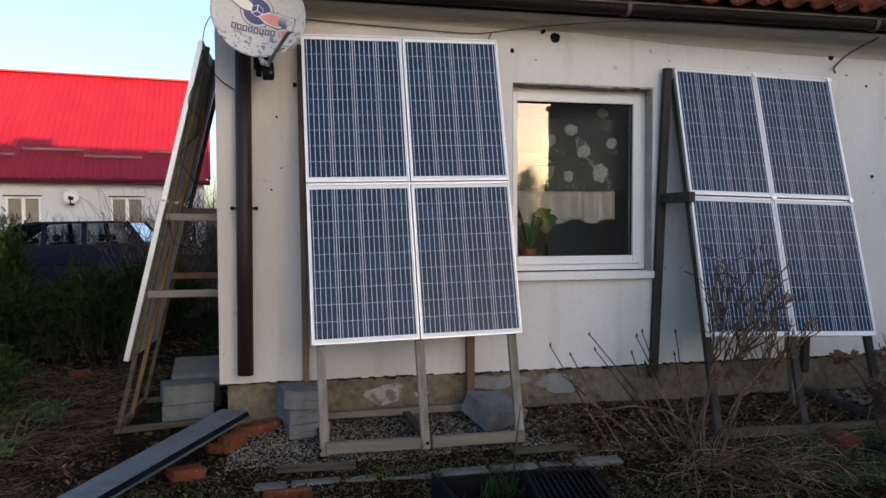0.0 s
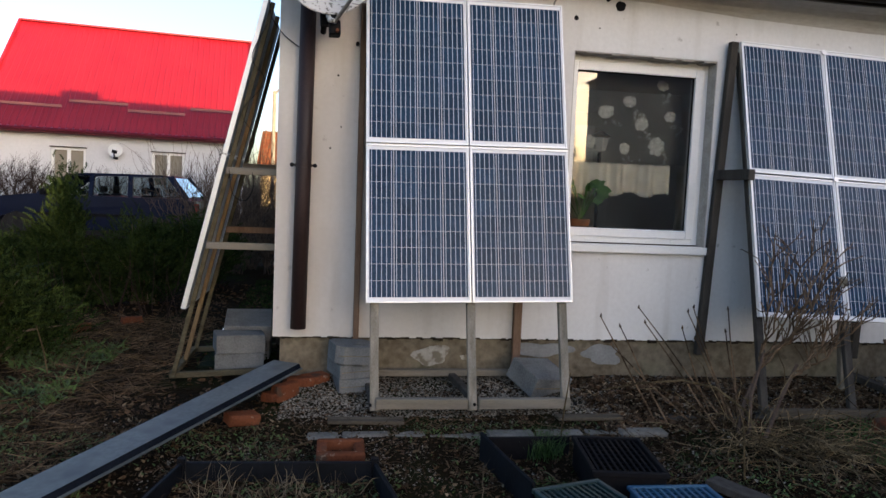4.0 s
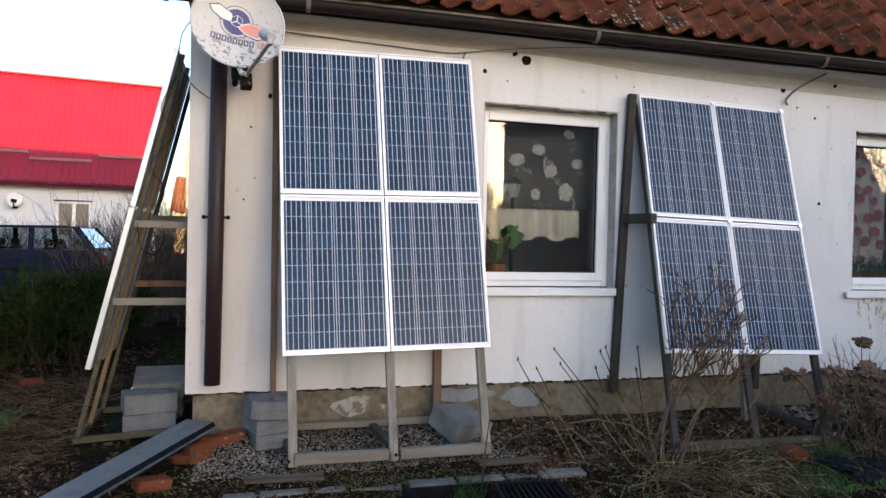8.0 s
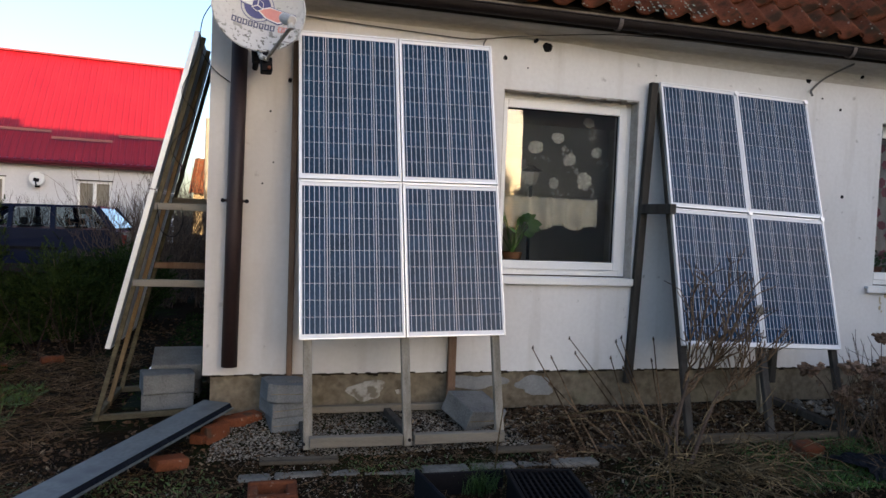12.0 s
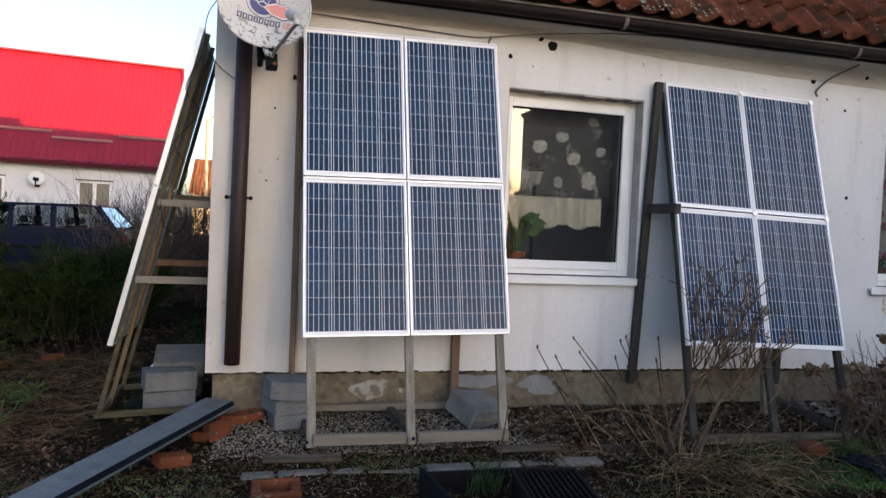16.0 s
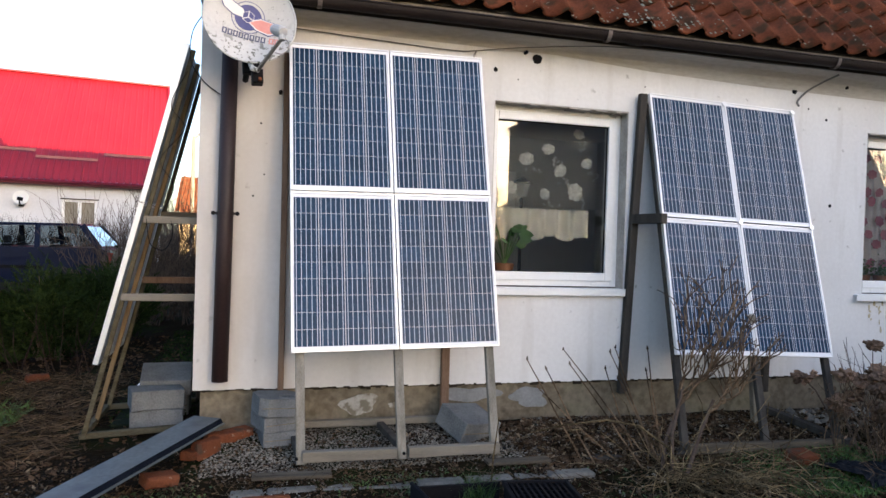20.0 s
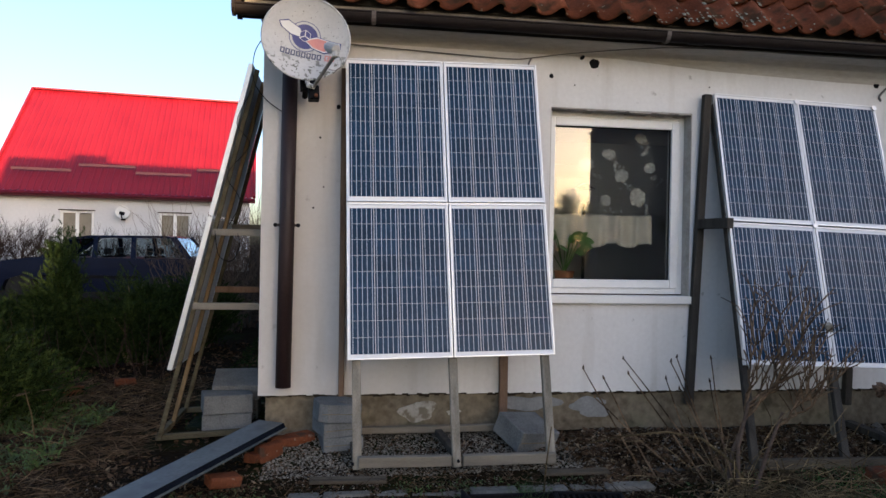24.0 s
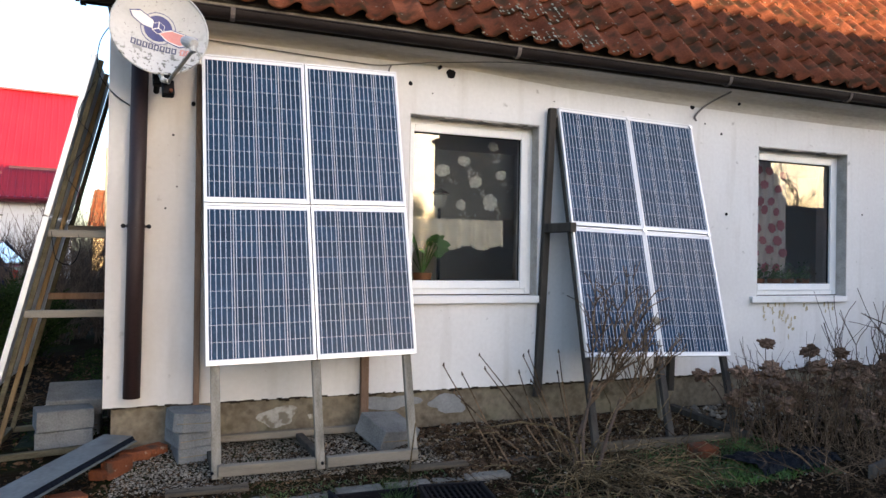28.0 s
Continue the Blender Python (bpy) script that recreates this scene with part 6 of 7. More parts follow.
# ---- wall details: holes, wires, patches ----
def hole(x, z, r, name="wall_hole"):
    bm = bmesh.new()
    n = 14
    rr = random.Random(int(x * 100))
    a = [bm.verts.new((x + r * rr.uniform(0.8, 1.15) * math.cos(6.283 * i / n), -0.003, z + r * rr.uniform(0.8, 1.15) * math.sin(6.283 * i / n))) for i in range(n)]
    b = [bm.verts.new((v.co.x, 0.001, v.co.z)) for v in a]
    bm.faces.new(a)
    for i in range(n):
        bm.faces.new((a[i], a[(i + 1) % n], b[(i + 1) % n], b[i]))
    return solid(name, bm, M_BLACK, "dark hole knocked in the wall render", "hole", "wall holes", kind="structure")


for x, z, r in ((2.42, 2.886, 0.04), (2.088, 2.779, 0.018), (4.78, 2.85, 0.026), (5.12, 2.63, 0.012), (5.19, 1.89, 0.016), (2.27, 2.72, 0.006), (4.93, 2.71, 0.008), (0.40, 2.25, 0.008), (0.36, 1.75, 0.007), (0.43, 1.9, 0.006), (6.95, 1.95, 0.009), (3.35, 2.76, 0.006)):
    hole(x, z, r)
for x, z in ((0.525, 2.47), (2.32, 2.925), (5.3, 2.92)):
    peg = solid("wall_peg", tubed([(x, 0.0, z), (x, -0.035, z)], 0.014, 8), M_BLACK, "small dark peg in the wall", "peg")
M_WIRE = surf("grey_cable", (0.09, 0.087, 0.083), (0.16, 0.155, 0.15), 6, 60, 0.6, 0.0)


def wire(pts, r, label, material=None, name="cable"):
    dense = []
    for i in range(len(pts) - 1):
        p0, p1, p2, p3 = (Vector(pts[max(0, min(len(pts) - 1, i + k))]) for k in (-1, 0, 1, 2))
        for s in range(6):
            t = s / 6
            dense.append(0.5 * ((2 * p1) + (p2 - p0) * t + (2 * p0 - 5 * p1 + 4 * p2 - p3) * t * t + (3 * p1 - p0 - 3 * p2 + p3) * t ** 3))
    dense.append(Vector(pts[-1]))
    return solid(name, tubed(dense, r, 6), material or M_WIRE, label, "cable", "cables on the wall")


wire([(0.6, -0.02, 2.92), (1.2, -0.012, 2.90), (1.75, -0.012, 2.885), (1.92, -0.012, 2.90), (2.05, -0.012, 2.922), (2.32, -0.075, 2.948), (2.9, -0.19, 2.985), (3.5, -0.235, 2.986), (4.1, -0.235, 2.983), (4.9, -0.235, 2.99)], 0.0042, "grey cable sagging along the wall under the eave")
wire([(1.93, -0.012, 2.90), (1.90, -0.05, 2.85), (1.88, -0.13, 2.80)], 0.006, "grey cable dropping to the panels")
wire([(4.72, -0.12, 2.70), (4.78, -0.04, 2.76), (4.90, -0.02, 2.86), (5.0, -0.07, 2.93), (5.04, -0.2, 2.97)], 0.009, "grey cable from the panels up to the gutter")
wire([(0.02, -0.05, 2.95), (-0.05, -0.1, 2.8), (-0.06, -0.06, 2.62), (0.02, -0.02, 2.5), (0.13, -0.02, 2.42)], 0.0035, "thin dark cable looping round the house corner", M_BLACK)


wire([(-0.10, 0.17, 2.60), (-0.2, 0.165, 2.36), (-0.11, 0.17, 2.2), (-0.26, 0.165, 1.98), (-0.17, 0.17, 1.8), (-0.24, 0.165, 1.62)], 0.0032, "dark panel cable hanging behind the gable stand", M_BLACK)
wire([(-0.34, 0.165, 1.58), (-0.31, 0.16, 1.40), (-0.22, 0.165, 1.36), (-0.17, 0.165, 1.46), (-0.18, 0.165, 1.56)], 0.0032, "dark cable loop under the stand brace", M_BLACK)


def blotch(x, z, rx, rz, y, material, label, seed, name="plaster_patch", n=26):
    r = random.Random(seed)
    bm = bmesh.new()
    ph = [r.uniform(0, 6.28) for _ in range(5)]
    pts = []
    for i in range(n):
        t = 6.283 * i / n
        k = 1 + 0.18 * math.sin(2 * t + ph[0]) + 0.12 * math.sin(3 * t + ph[1]) + 0.10 * math.sin(5 * t + ph[2]) + r.uniform(-0.05, 0.05)
        pts.append((x + rx * k * math.cos(t), z + rz * k * math.sin(t)))
    a = [bm.verts.new((px, y, pz)) for px, pz in pts]
    b = [bm.verts.new((px, y + 0.006, pz)) for px, pz in pts]
    bm.faces.new(a)
    for i in range(n):
        bm.faces.new((a[i], a[(i + 1) % n], b[(i + 1) % n], b[i]))
    return solid(name, bm, material, label, "patch", kind="structure")


blotch(1.14, 0.285, 0.115, 0.085, 0.017, M_PATCH, "pale bare patch on the brown plinth", 1)
blotch(1.40, 0.275, 0.05, 0.02, 0.018, M_PATCH, "pale bare patch on the brown plinth", 2)
blotch(1.98, 0.335, 0.20, 0.06, 0.017, M_CEMENT_SMEAR, "grey cement smear on the plinth", 4)
blotch(2.45, 0.30, 0.16, 0.07, 0.018, M_CEMENT_SMEAR, "grey cement smear on the plinth", 5)
M_RUST = surf("yellow_stain", (0.36, 0.30, 0.17), (0.52, 0.46, 0.33), 9, 50, 0.9, 0.2)
sr = random.Random(77)
for i in range(46):
    cx, cz = sr.choice(((5.72, 0.98), (5.78, 0.94), (5.93, 0.90), (5.98, 0.82), (5.86, 1.0), (6.2, 1.0), (6.5, 1.01)))
    blotch(cx + sr.gauss(0, 0.035), min(1.045, cz + sr.gauss(0, 0.05)), sr.uniform(0.004, 0.012), sr.uniform(0.006, 0.028), -0.0022 - 0.00005 * i, M_RUST, "rusty yellow stain below the sill", 100 + i, "wall_stain", 12)

# ---- inside the windows ----
M_LACE = bpy.data.materials.new("sheer_curtain")
M_LACE.use_nodes = True
ln_ = M_LACE.node_tree
tr_, df_, mx_ = ln_.nodes.new("ShaderNodeBsdfTransparent"), ln_.nodes.new("ShaderNodeBsdfDiffuse"), ln_.nodes.new("ShaderNodeMixShader")
df_.inputs[0].default_value = (0.45, 0.47, 0.45, 1)
nz_ = ln_.nodes.new("ShaderNodeTexNoise")
nz_.inputs["Scale"].default_value = 35
rg_ = ln_.nodes.new("ShaderNodeMapRange")
rg_.inputs["To Min"].default_value, rg_.inputs["To Max"].default_value = 0.12, 0.3
ln_.links.new(nz_.outputs[0], rg_.inputs["Value"])
ln_.links.new(rg_.outputs[0], mx_.inputs[0])
ln_.links.new(tr_.outputs[0], mx_.inputs[1])
ln_.links.new(df_.outputs[0], mx_.inputs[2])
ln_.links.new(mx_.outputs[0], ln_.nodes["Material Output"].inputs["Surface"])
M_CLOTH = surf("white_lace", (0.76, 0.75, 0.71), (0.86, 0.85, 0.81), 8, 90, 0.95, 0.1)
M_LACE_FLOWER = surf("greyish_lace", (0.40, 0.41, 0.39), (0.66, 0.67, 0.64), 40, 90, 0.95, 0.1, contrast=0.4)
M_VALANCE = surf("cream_net", (0.60, 0.57, 0.50), (0.76, 0.73, 0.66), 12, 90, 0.95, 0.2)
M_CLOTH_PINK = surf("pale_pink_curtain", (0.66, 0.60, 0.59), (0.78, 0.72, 0.71), 8, 90, 0.95, 0.1)
M_PINKF = surf("pink_print", (0.42, 0.13, 0.19), (0.55, 0.24, 0.28), 8, 60, 0.9, 0.0)
M_LEAF = surf("plant_leaf", (0.03, 0.10, 0.02), (0.08, 0.20, 0.05), 6, 50, 0.5, 0.1)
M_TERRA = surf("terracotta", (0.30, 0.12, 0.06), (0.40, 0.18, 0.10), 6, 50, 0.85, 0.2)


def drape(x0, x1, z0, z1, y, folds, amp, seed, hem=0.0, waves=5):
    r = random.Random(seed)
    nx, nz = max(24, folds * 8), 8
    v, f = [], []
    ph = r.uniform(0, 6)
    for j in range(nz + 1):
        for i in range(nx + 1):
            s, t = i / nx, j / nz
            w = amp * math.sin(folds * 6.283 * s + ph + 0.6 * math.sin(9 * s)) * (1 - 0.3 * t)
            v.append((lerp(x0, x1, s), y + w, lerp(z0 + hem * math.sin(waves * 6.283 * s + ph), z1, t)))
    for j in range(nz):
        for i in range(nx):
            k = j * (nx + 1) + i
            f.append((k, k + 1, k + nx + 2, k + nx + 1))
    return v, f


lace = thing("lace_curtain", (2.65, 0.42, 1.7), "sheer dark lace curtain with white flowers behind the glass", "curtain")
part("net", mesh_data("net", *drape(2.0, 3.30, 1.78, 2.66, 0.35, 7, 0.012, 1), M_LACE, True), None, lace)


def blossom(x, z, r, y, n=9):
    bm = bmesh.new()
    rr = random.Random(int(x * 977 + z * 311))
    q = []
    for u in range(36):
        t = 6.283 * u / 36
        k = 0.78 + 0.24 * abs(math.sin(3.5 * t + x)) + 0.08 * math.sin(2 * t + z * 9) + rr.uniform(-0.05, 0.05)
        q.append(bm.verts.new((x + r * k * math.cos(t), y, z + r * 0.9 * k * math.sin(t))))
    bm.faces.new(q)
    return bm


def sprig(x, z, y, seed):
    r = random.Random(seed)
    bm = bmesh.new()
    for k in range(6):
        a = r.uniform(-2.6, -0.4)
        d = 0.02 + 0.014 * k
        c = Vector((x + d * math.cos(a), 0, z + d * math.sin(a)))
        t = r.uniform(0, 3.1)
        u, w = Vector((math.cos(t), 0, math.sin(t))) * 0.021, Vector((-math.sin(t), 0, math.cos(t))) * 0.010
        bm.faces.new([bm.verts.new((p.x, y, p.z)) for p in (c - u, c - w, c + u, c + w)])
    return bm


for k, (x, z, r) in enumerate(((2.68, 2.26, 0.055), (2.79, 2.09, 0.062), (2.93, 1.92, 0.078), (2.66, 1.89, 0.05), (3.03, 2.16, 0.05), (2.49, 2.17, 0.065), (2.95, 2.40, 0.05), (2.37, 1.93, 0.055))):
    part("flower", blossom(x, z, r, 0.328), M_LACE_FLOWER, lace, "white woven flower")
    part("leaf_sprig", sprig(x + 0.05, z - 0.05, 0.328, k), M_LACE_FLOWER, lace)
val = thing("short_curtain", (2.6, 0.40, 1.6), "white short curtain with a wavy hem", "curtain")
part("cloth", mesh_data("cloth", *drape(2.05, 3.04, 1.53, 1.765, 0.300, 7, 0.030, 2, 0.018, 3.5), M_VALANCE, True), None, val)
plant = thing("houseplant", (2.33, 0.25, 1.22), "green leafy houseplant in a clay pot on the sill", "houseplant")
part("pot", disc(bmesh.new(), pose(2.30, 0.255, 1.265), 0.06, 0.11, 20, 0.08), M_TERRA, plant)
lr = random.Random(6)
for k in range(13):
    az, up = lr.uniform(0, 6.283), lr.uniform(0.12, 0.34)
    c = Vector((2.30 + 0.11 * math.cos(az), 0.245 + 0.03 * math.sin(az), 1.30 + up))
    d = Vector((math.cos(az), 0.3 * math.sin(az), lr.uniform(-0.6, 0.4))).normalized()
    s = d.cross(Vector((0, -1, 0.4))).normalized()
    L = lr.uniform(0.09, 0.15)
    v = [c, c + d * L * 0.35 + s * L * 0.3, c + d * L * 0.75 + s * L * 0.22, c + d * L, c + d * L * 0.75 - s * L * 0.22, c + d * L * 0.35 - s * L * 0.3, c + d * L * 0.5 + Vector((0, -0.012, 0.004))]
    part("leaf", mesh_data("leaf", [tuple(q) for q in v], [(0, 1, 6), (1, 2, 6), (2, 3, 6), (3, 4, 6), (4, 5, 6), (5, 0, 6)], M_LEAF, True), None, plant)
    part("stem", tubed([(2.30, 0.255, 1.30), tuple(c)], 0.004, 5), M_LEAF, plant)
flow = thing("flowered_curtain", (6.0, 0.42, 1.9), "pale curtain printed with pink flowers", "curtain")
part("cloth", mesh_data("cloth", *drape(5.6, 6.34, 1.3, 2.62, 0.40, 7, 0.020, 5), M_CLOTH_PINK, True), None, flow)
fr_ = random.Random(9)
for k in range(32):
    x, z = 5.70 + 0.165 * (k % 4) + 0.08 * (k // 4 % 2) + fr_.uniform(-0.03, 0.03), 1.42 + 0.135 * (k // 4) + fr_.uniform(-0.03, 0.03)
    if x > 6.3:
        continue
    part("print", blossom(x, z, fr_.uniform(0.045, 0.065), 0.374 - 0.0005 * k, 5), M_PINKF, flow, "pink printed flower")
for px in (5.74, 5.93, 6.14, 6.33, 6.54):
    sillp = thing("houseplant", (px, 0.34, 1.2), "low bushy potted plant on the inner sill", "houseplant", "sill plants")
    part("pot", disc(bmesh.new(), pose(px, 0.34, 1.24), 0.05, 0.09, 16, 0.065), M_TERRA, sillp)
    v, f = [], []
    for k in range(150):
        c = Vector((px + fr_.gauss(0, 0.055), 0.34 + fr_.gauss(0, 0.03), 1.28 + abs(fr_.gauss(0, 0.065))))
        a, b = Vector((fr_.gauss(0, 1), fr_.gauss(0, 1), fr_.gauss(0, 1))).normalized() * 0.02, Vector((fr_.gauss(0, 1), fr_.gauss(0, 1), fr_.gauss(0, 1))).normalized() * 0.02
        k0 = len(v)
        v += [tuple(c), tuple(c + a), tuple(c + a + b), tuple(c + b)]
        f.append((k0, k0 + 1, k0 + 2, k0 + 3))
    part("foliage", mesh_data("foliage", v, f, M_LEAF), None, sillp)

lantern = thing("wall_lantern", (2.78, 1.2, 1.9), "small dark lantern lamp inside the room", "lamp")
part("cap", disc(bmesh.new(), pose(2.72, 1.0, 2.06), 0.10, 0.05, 6, 0.02), M_BLACK, lantern)
part("cage", disc(bmesh.new(), pose(2.72, 1.0, 1.97), 0.05, 0.11, 6, 0.075), M_GREYP, lantern)
part("post", tubed([(2.72, 1.0, 0.46), (2.72, 1.0, 1.9)], 0.015, 6), M_BLACK, lantern)
door = thing("inner_door", (2.75, 2.58, 0.46), "pale interior door with a glazed panel", "door")
part("leaf", boxed(2.75, 3.45, 2.55, 2.595, 0.46, 2.45, 0.006), M_ROOM, door)
part("glazing", boxed(2.95, 3.25, 2.535, 2.549, 1.5, 2.3, 0.003), M_CLOTH, door)
for hx, hh, sd in ((7.4, 3.4, 61), (9.0, 3.7, 62), (10.6, 3.9, 63), (12.2, 3.8, 64), (13.8, 3.6, 65)):
    conifer("evergreen_hedge", "dark evergreen hedge bush behind the yard", (hx, -24.0), hh, 1.15, 0.8, 3000, sd, M_JUNIPER_DARK, spike=0.25, group="hedge behind the yard", size=2.6)
bare = thing("bare_tree", (29.0, -20.0, -0.05), "leafless tree beyond the shaded house", "tree")
tr3 = random.Random(71)
segs = []
for k in range(5):
    grow(tr3, Vector((29.0, -20.0, -0.1)), Vector((tr3.gauss(0, 0.25), tr3.gauss(0, 0.25), 1)).normalized(), 4.6, 0.09, 3, segs, kink=0.12, up=0.02, tip=0.012)
    if len(segs) > 9000:
        break
v, f = sticks(segs[:9000], 4)
part("crown", mesh_data("crown", v, f, M_BARK_DARK), None, bare)

# ---- parked estate car ----
car = new("estate_car")
tagged(car, "dark blue older estate car parked behind the bushes", "car")
M_CARP = surf("dark_blue_paint", (0.003, 0.005, 0.016), (0.006, 0.010, 0.030), 1, 60, 0.3, 0.0)
M_CARP.node_tree.nodes["Principled BSDF"].inputs["Specular IOR Level"].default_value = 0.1
M_TYRE = surf("tyre_rubber", (0.012, 0.012, 0.012), (0.03, 0.03, 0.03), 9, 60, 0.9, 0.2)
M_LAMP = surf("red_lamp", (0.30, 0.02, 0.015), (0.42, 0.04, 0.02), 3, 60, 0.2, 0.0)
side = [(-2.12, 0.30), (-2.18, 0.55), (-2.14, 0.76), (-2.0, 0.83), (-1.1, 0.95), (-0.95, 0.96), (1.95, 0.96), (2.12, 0.92), (2.17, 0.6), (2.12, 0.32), (1.75, 0.26), (1.68, 0.5), (1.35, 0.62), (1.02, 0.5), (0.95, 0.26), (-0.9, 0.26), (-0.98, 0.5), (-1.3, 0.62), (-1.62, 0.5), (-1.7, 0.26)]


def loft(profile, halves, bevel=0.02):
    bm = bmesh.new()
    rows = [[bm.verts.new((x, s * w(z), z)) for x, z in profile] for s, w in halves]
    a, b = rows
    bm.faces.new(a)
    bm.faces.new(b[::-1])
    for i in range(len(profile)):
        j = (i + 1) % len(profile)
        bm.faces.new((a[i], b[i], b[j], a[j]))
    bmesh.ops.bevel(bm, geom=[e for e in bm.edges if abs(e.verts[0].co.y - e.verts[1].co.y) < 0.2], offset=bevel, segments=2, affect="EDGES")
    return bm


wide = lambda z: 0.84 - 0.05 * abs(z - 0.6)
narrow = lambda z: 0.80 - 0.28 * max(0, z - 0.93)
child("body", loft(side, ((-1, wide), (1, wide))), M_CARP, car)
child("roof_panel", loft([(-0.36, 1.35), (-0.30, 1.385), (-0.05, 1.415), (1.45, 1.435), (1.60, 1.41), (1.66, 1.375), (1.45, 1.385), (-0.05, 1.37)], ((-1, narrow), (1, narrow)), 0.01), M_CARP, car)
M_CARI = surf("dark_trim", (0.012, 0.012, 0.013), (0.03, 0.03, 0.032), 6, 60, 0.9, 0.1)
M_CARG = glass_mat("car_glass", (0.48, 0.54, 0.56))
M_CARG.node_tree.nodes["Fresnel"].inputs[0].default_value = 1.12
for sy in (-0.36, 0.36):
    for sx in (0.12, 0.98):
        seat = child("seat", boxed(sx, sx + 0.16, sy - 0.25, sy + 0.25, 0.55, 1.0, 0.05), M_CARI, car, "dark upholstered seat")
        child("headrest", boxed(sx + 0.03, sx + 0.12, sy - 0.12, sy + 0.12, 1.02, 1.16, 0.03), M_CARI, seat)
child("dashboard", boxed(-0.92, -0.55, -0.70, 0.70, 0.90, 1.00, 0.03), M_CARI, car)
for s in (-1, 1):
    for p0, p1, w in (((-0.93, 0.95), (-0.34, 1.37), 0.06), ((0.09, 0.95), (0.09, 1.39), 0.09), ((0.86, 0.95), (0.83, 1.40), 0.10), ((1.98, 0.95), (1.62, 1.40), 0.12)):
        child("pillar", beamed((p0[0], s * (narrow(p0[1]) - 0.025), p0[1]), (p1[0], s * (narrow(p1[1]) - 0.025), p1[1]), w, 0.05, (1, 0, 0)), M_CARP, car)
    for q in ([(-0.82, 0.97), (-0.30, 1.345), (0.04, 1.37), (0.04, 0.97)], [(0.14, 0.97), (0.14, 1.37), (0.77, 1.38), (0.80, 0.97)], [(0.92, 0.97), (0.89, 1.38), (1.54, 1.38), (1.86, 0.99), (1.86, 0.97)]):
        bm = bmesh.new()
        bm.faces.new([bm.verts.new((x, s * (narrow(z) - 0.012), z)) for x, z in q])
        child("side_window", bm, M_CARG, car).visible_shadow = False
    child("tail_light", boxed(2.06, 2.19, s * 0.70 - 0.09, s * 0.70 + 0.09, 0.66, 0.88, 0.01), M_LAMP, car, "red tail light")
    child("headlight", boxed(-2.2, -2.06, s * 0.62 - 0.14, s * 0.62 + 0.14, 0.55, 0.68, 0.01), M_GREYP, car, "clear headlight")
    child("door_mirror", boxed(-0.80, -0.68, s * 0.93 - 0.08, s * 0.93 + 0.08, 0.95, 1.07, 0.02), M_BLACK, car)
    child("side_trim", boxed(-0.95, 0.98, s * 0.845 - 0.008, s * 0.845 + 0.008, 0.54, 0.60, 0.003), M_BLACK, car)
    for wx in (-1.3, 1.35):
        wh = child("wheel", disc(bmesh.new(), pose(wx, s * 0.74, 0.30, 90, 0, 0), 0.30, 0.19, 24), M_TYRE, car)
        child("rim", disc(bmesh.new(), pose(wx, s * 0.745, 0.30, 90, 0, 0), 0.19, 0.2, 16), M_CARI, wh)
for p0, p1, name in (((-0.93, 0.955), (-0.33, 1.365), "windscreen"), ((1.65, 1.375), (1.98, 0.99), "rear_window")):
    bm = bmesh.new()
    off = Vector((-0.012, 0, 0.012)) if name == "windscreen" else Vector((0.014, 0, 0.012))
    v4 = [bm.verts.new(Vector((p[0], s * (narrow(p[1]) - 0.08), p[1])) + off) for p in (p0, p1) for s in (-1, 1)]
    bm.faces.new((v4[0], v4[1], v4[3], v4[2]))
    child(name, bm, M_CARG, car).visible_shadow = False
child("rear_bumper", boxed(2.10, 2.24, -0.80, 0.80, 0.36, 0.54, 0.02), M_BLACK, car)
child("front_bumper", boxed(-2.28, -2.12, -0.80, 0.80, 0.34, 0.52, 0.02), M_BLACK, car)
car.matrix_basis = pose(-4.50, 10.85, 0.17, 0, 0, -3)

# ---- roof tiles, each its own piece along the eave ----
TW, TL, TE = 0.222, 0.39, 0.33


def tile_shape():
    v, f = [], []
    us = [0, 0.1, 0.22, 0.36, 0.5, 0.64, 0.75, 0.83, 0.92, 1.0]
    prof = lambda u: -0.030 * math.sin(math.pi * min(1, u / 0.62)) ** 0.8 + (0.040 * math.sin(math.pi * (u - 0.62) / 0.42) if u > 0.62 else 0)
    for vv, lift in ((0.0, 0.040), (TL * 0.5, 0.024), (TL, 0.006)):
        v += [((u * 1.06 - 0.03) * TW, vv, prof(u) + lift + 0.012) for u in us]
    v += [((u * 1.06 - 0.03) * TW, 0.004, prof(u) + 0.034) for u in us]
    for r in (0, 10):
        f += [(r + i, r + i + 1, r + 11 + i, r + 10 + i) for i in range(9)]
    f += [(30 + i, 31 + i, i + 1, i) for i in range(9)]
    return v, f


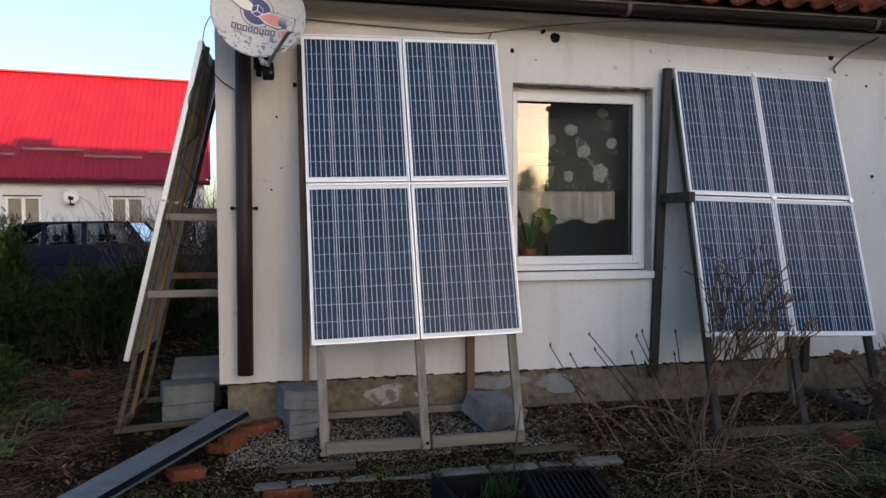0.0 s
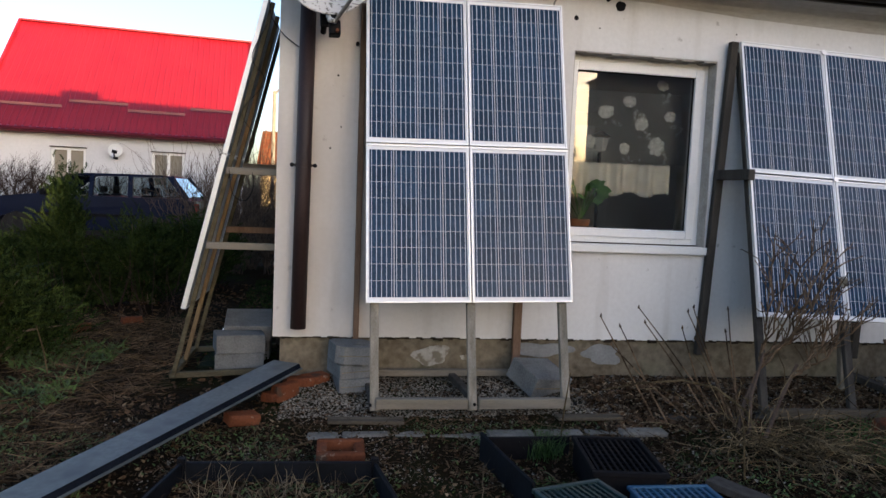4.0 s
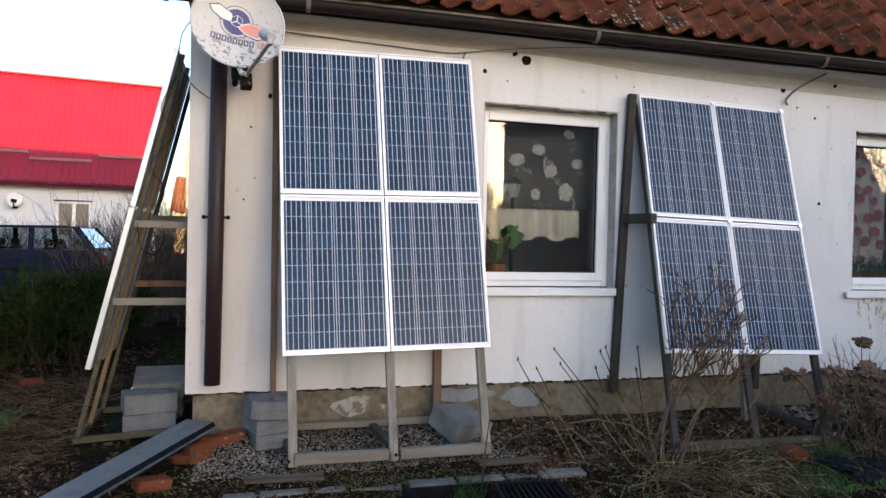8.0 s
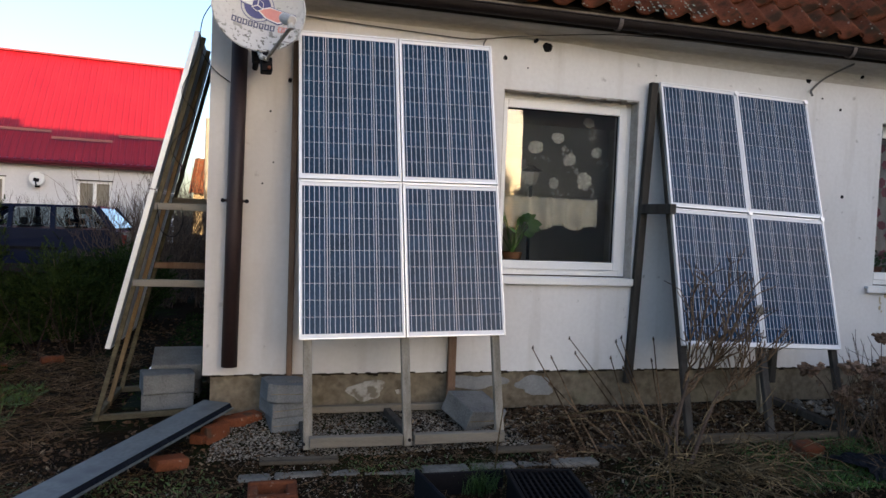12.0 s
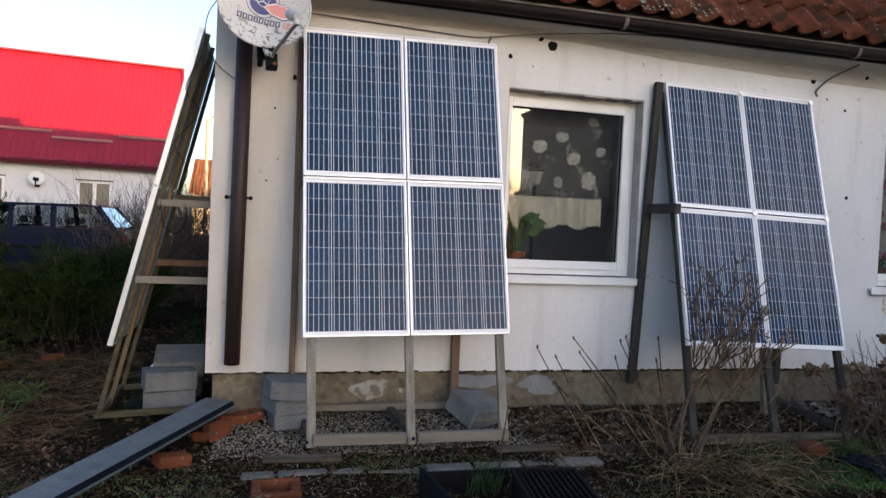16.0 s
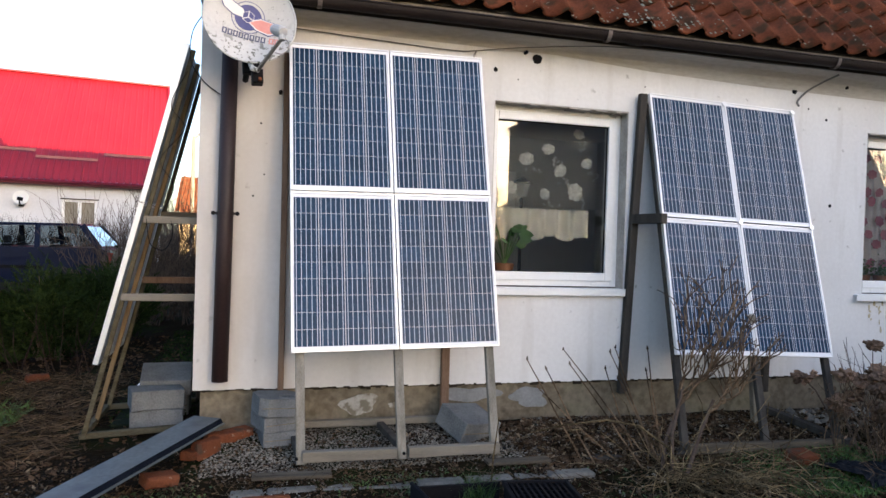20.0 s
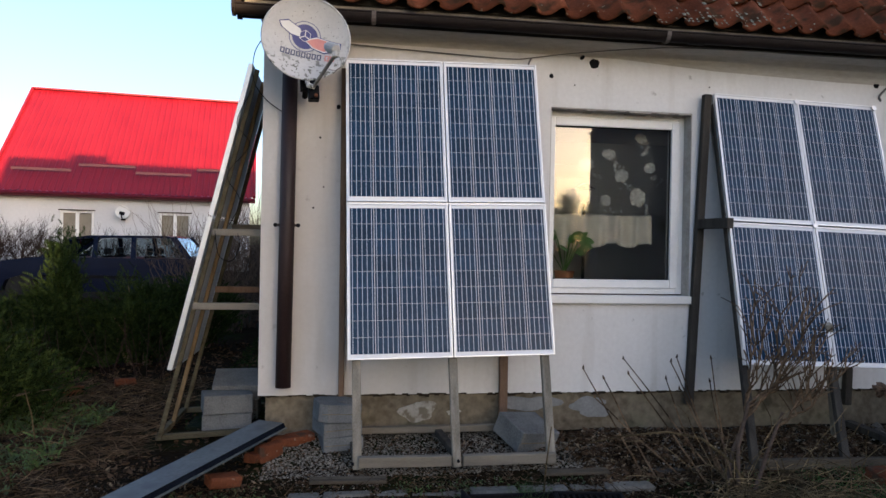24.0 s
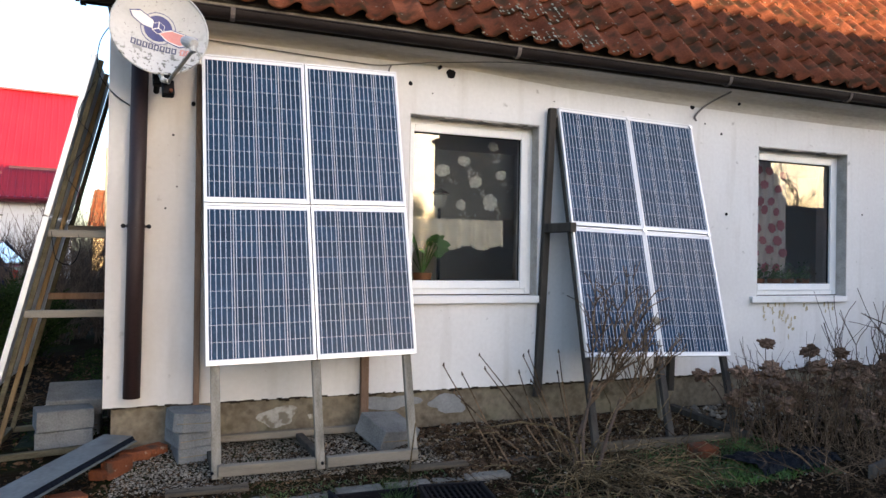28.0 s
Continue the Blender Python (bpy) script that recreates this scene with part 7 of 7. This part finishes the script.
TV, TF = tile_shape()
tile_me = mesh_data("roof_tile", TV, TF, M_TILE, True)
tile_me.materials.append(M_TILE)
cosS, sinS = math.cos(SLOPE), math.sin(SLOPE)
frame3 = Matrix(((1, 0, 0), (0, cosS, -sinS), (0, sinS, cosS)))
tr = random.Random(11)
cols, rows_n = int((HX1 + 0.1) / TW), int(RUN / TE)
jv, jf = [], []
for r in range(rows_n):
    for c in range(cols):
        p = slope_point(-0.13 + c * TW + tr.uniform(-0.006, 0.006), r * TE + tr.uniform(-0.012, 0.012) - 0.02, 0.012)
        spin = Matrix.Rotation(radians(tr.uniform(-1.6, 1.6)), 3, "Z") @ Matrix.Rotation(radians(tr.uniform(-1.2, 1.2)), 3, "X")
        m3 = frame3 @ spin
        if r < 7:
            ob = new("roof_tile", tile_me)
            ob.matrix_basis = Matrix.Translation(p) @ m3.to_4x4()
            hang(ob, roof)
        else:
            k = len(jv)
            jv += [tuple(p + m3 @ Vector(v)) for v in TV]
            jf += [tuple(i + k for i in q) for q in TF]
part("upper_tiles", mesh_data("upper_tiles", jv, jf, M_TILE_FAR, True), None, roof, kind="stuff")

# grey-white lichen crusts on the tiles over the middle of the wall
M_LICHEN = surf("lichen_crust", (0.11, 0.115, 0.09), (0.26, 0.27, 0.22), 30, 90, 0.95, 0.5, rand="island", spread=0.25)
lr2 = random.Random(23)
lv, lf = [], []
for _ in range(330):
    r, c = min(int(abs(lr2.gauss(0, 1.6))), 6), int(lr2.gauss(15.2, 1.5) + 0.0)
    if lr2.random() < 0.22:
        r, c = lr2.randint(0, 5), lr2.randint(0, cols - 1)
    c -= r // 2
    if not 0 <= c < cols:
        continue
    k3 = lr2.randint(1, 7)
    px, _, pz = TV[k3]
    vv = min(0.3, abs(lr2.gauss(0, 0.11)))
    base = slope_point(-0.13 + c * TW + px, r * TE - 0.02 + vv, 0.012 + pz - 0.085 * vv + 0.003)
    n6, rad = len(lv), lr2.uniform(0.004, 0.019)
    for q in range(6):
        a = 6.283 * q / 6
        lv.append(tuple(base + frame3 @ Vector((rad * lr2.uniform(0.6, 1.2) * math.cos(a), rad * lr2.uniform(0.6, 1.2) * math.sin(a), 0.0))))
    lv.append(tuple(base + frame3 @ Vector((0, 0, 0.005))))
    lf += [(n6 + q, n6 + (q + 1) % 6, n6 + 6) for q in range(6)]
part("lichen", mesh_data("lichen", lv, lf, M_LICHEN), None, roof, "grey-white lichen crusts", kind="stuff")
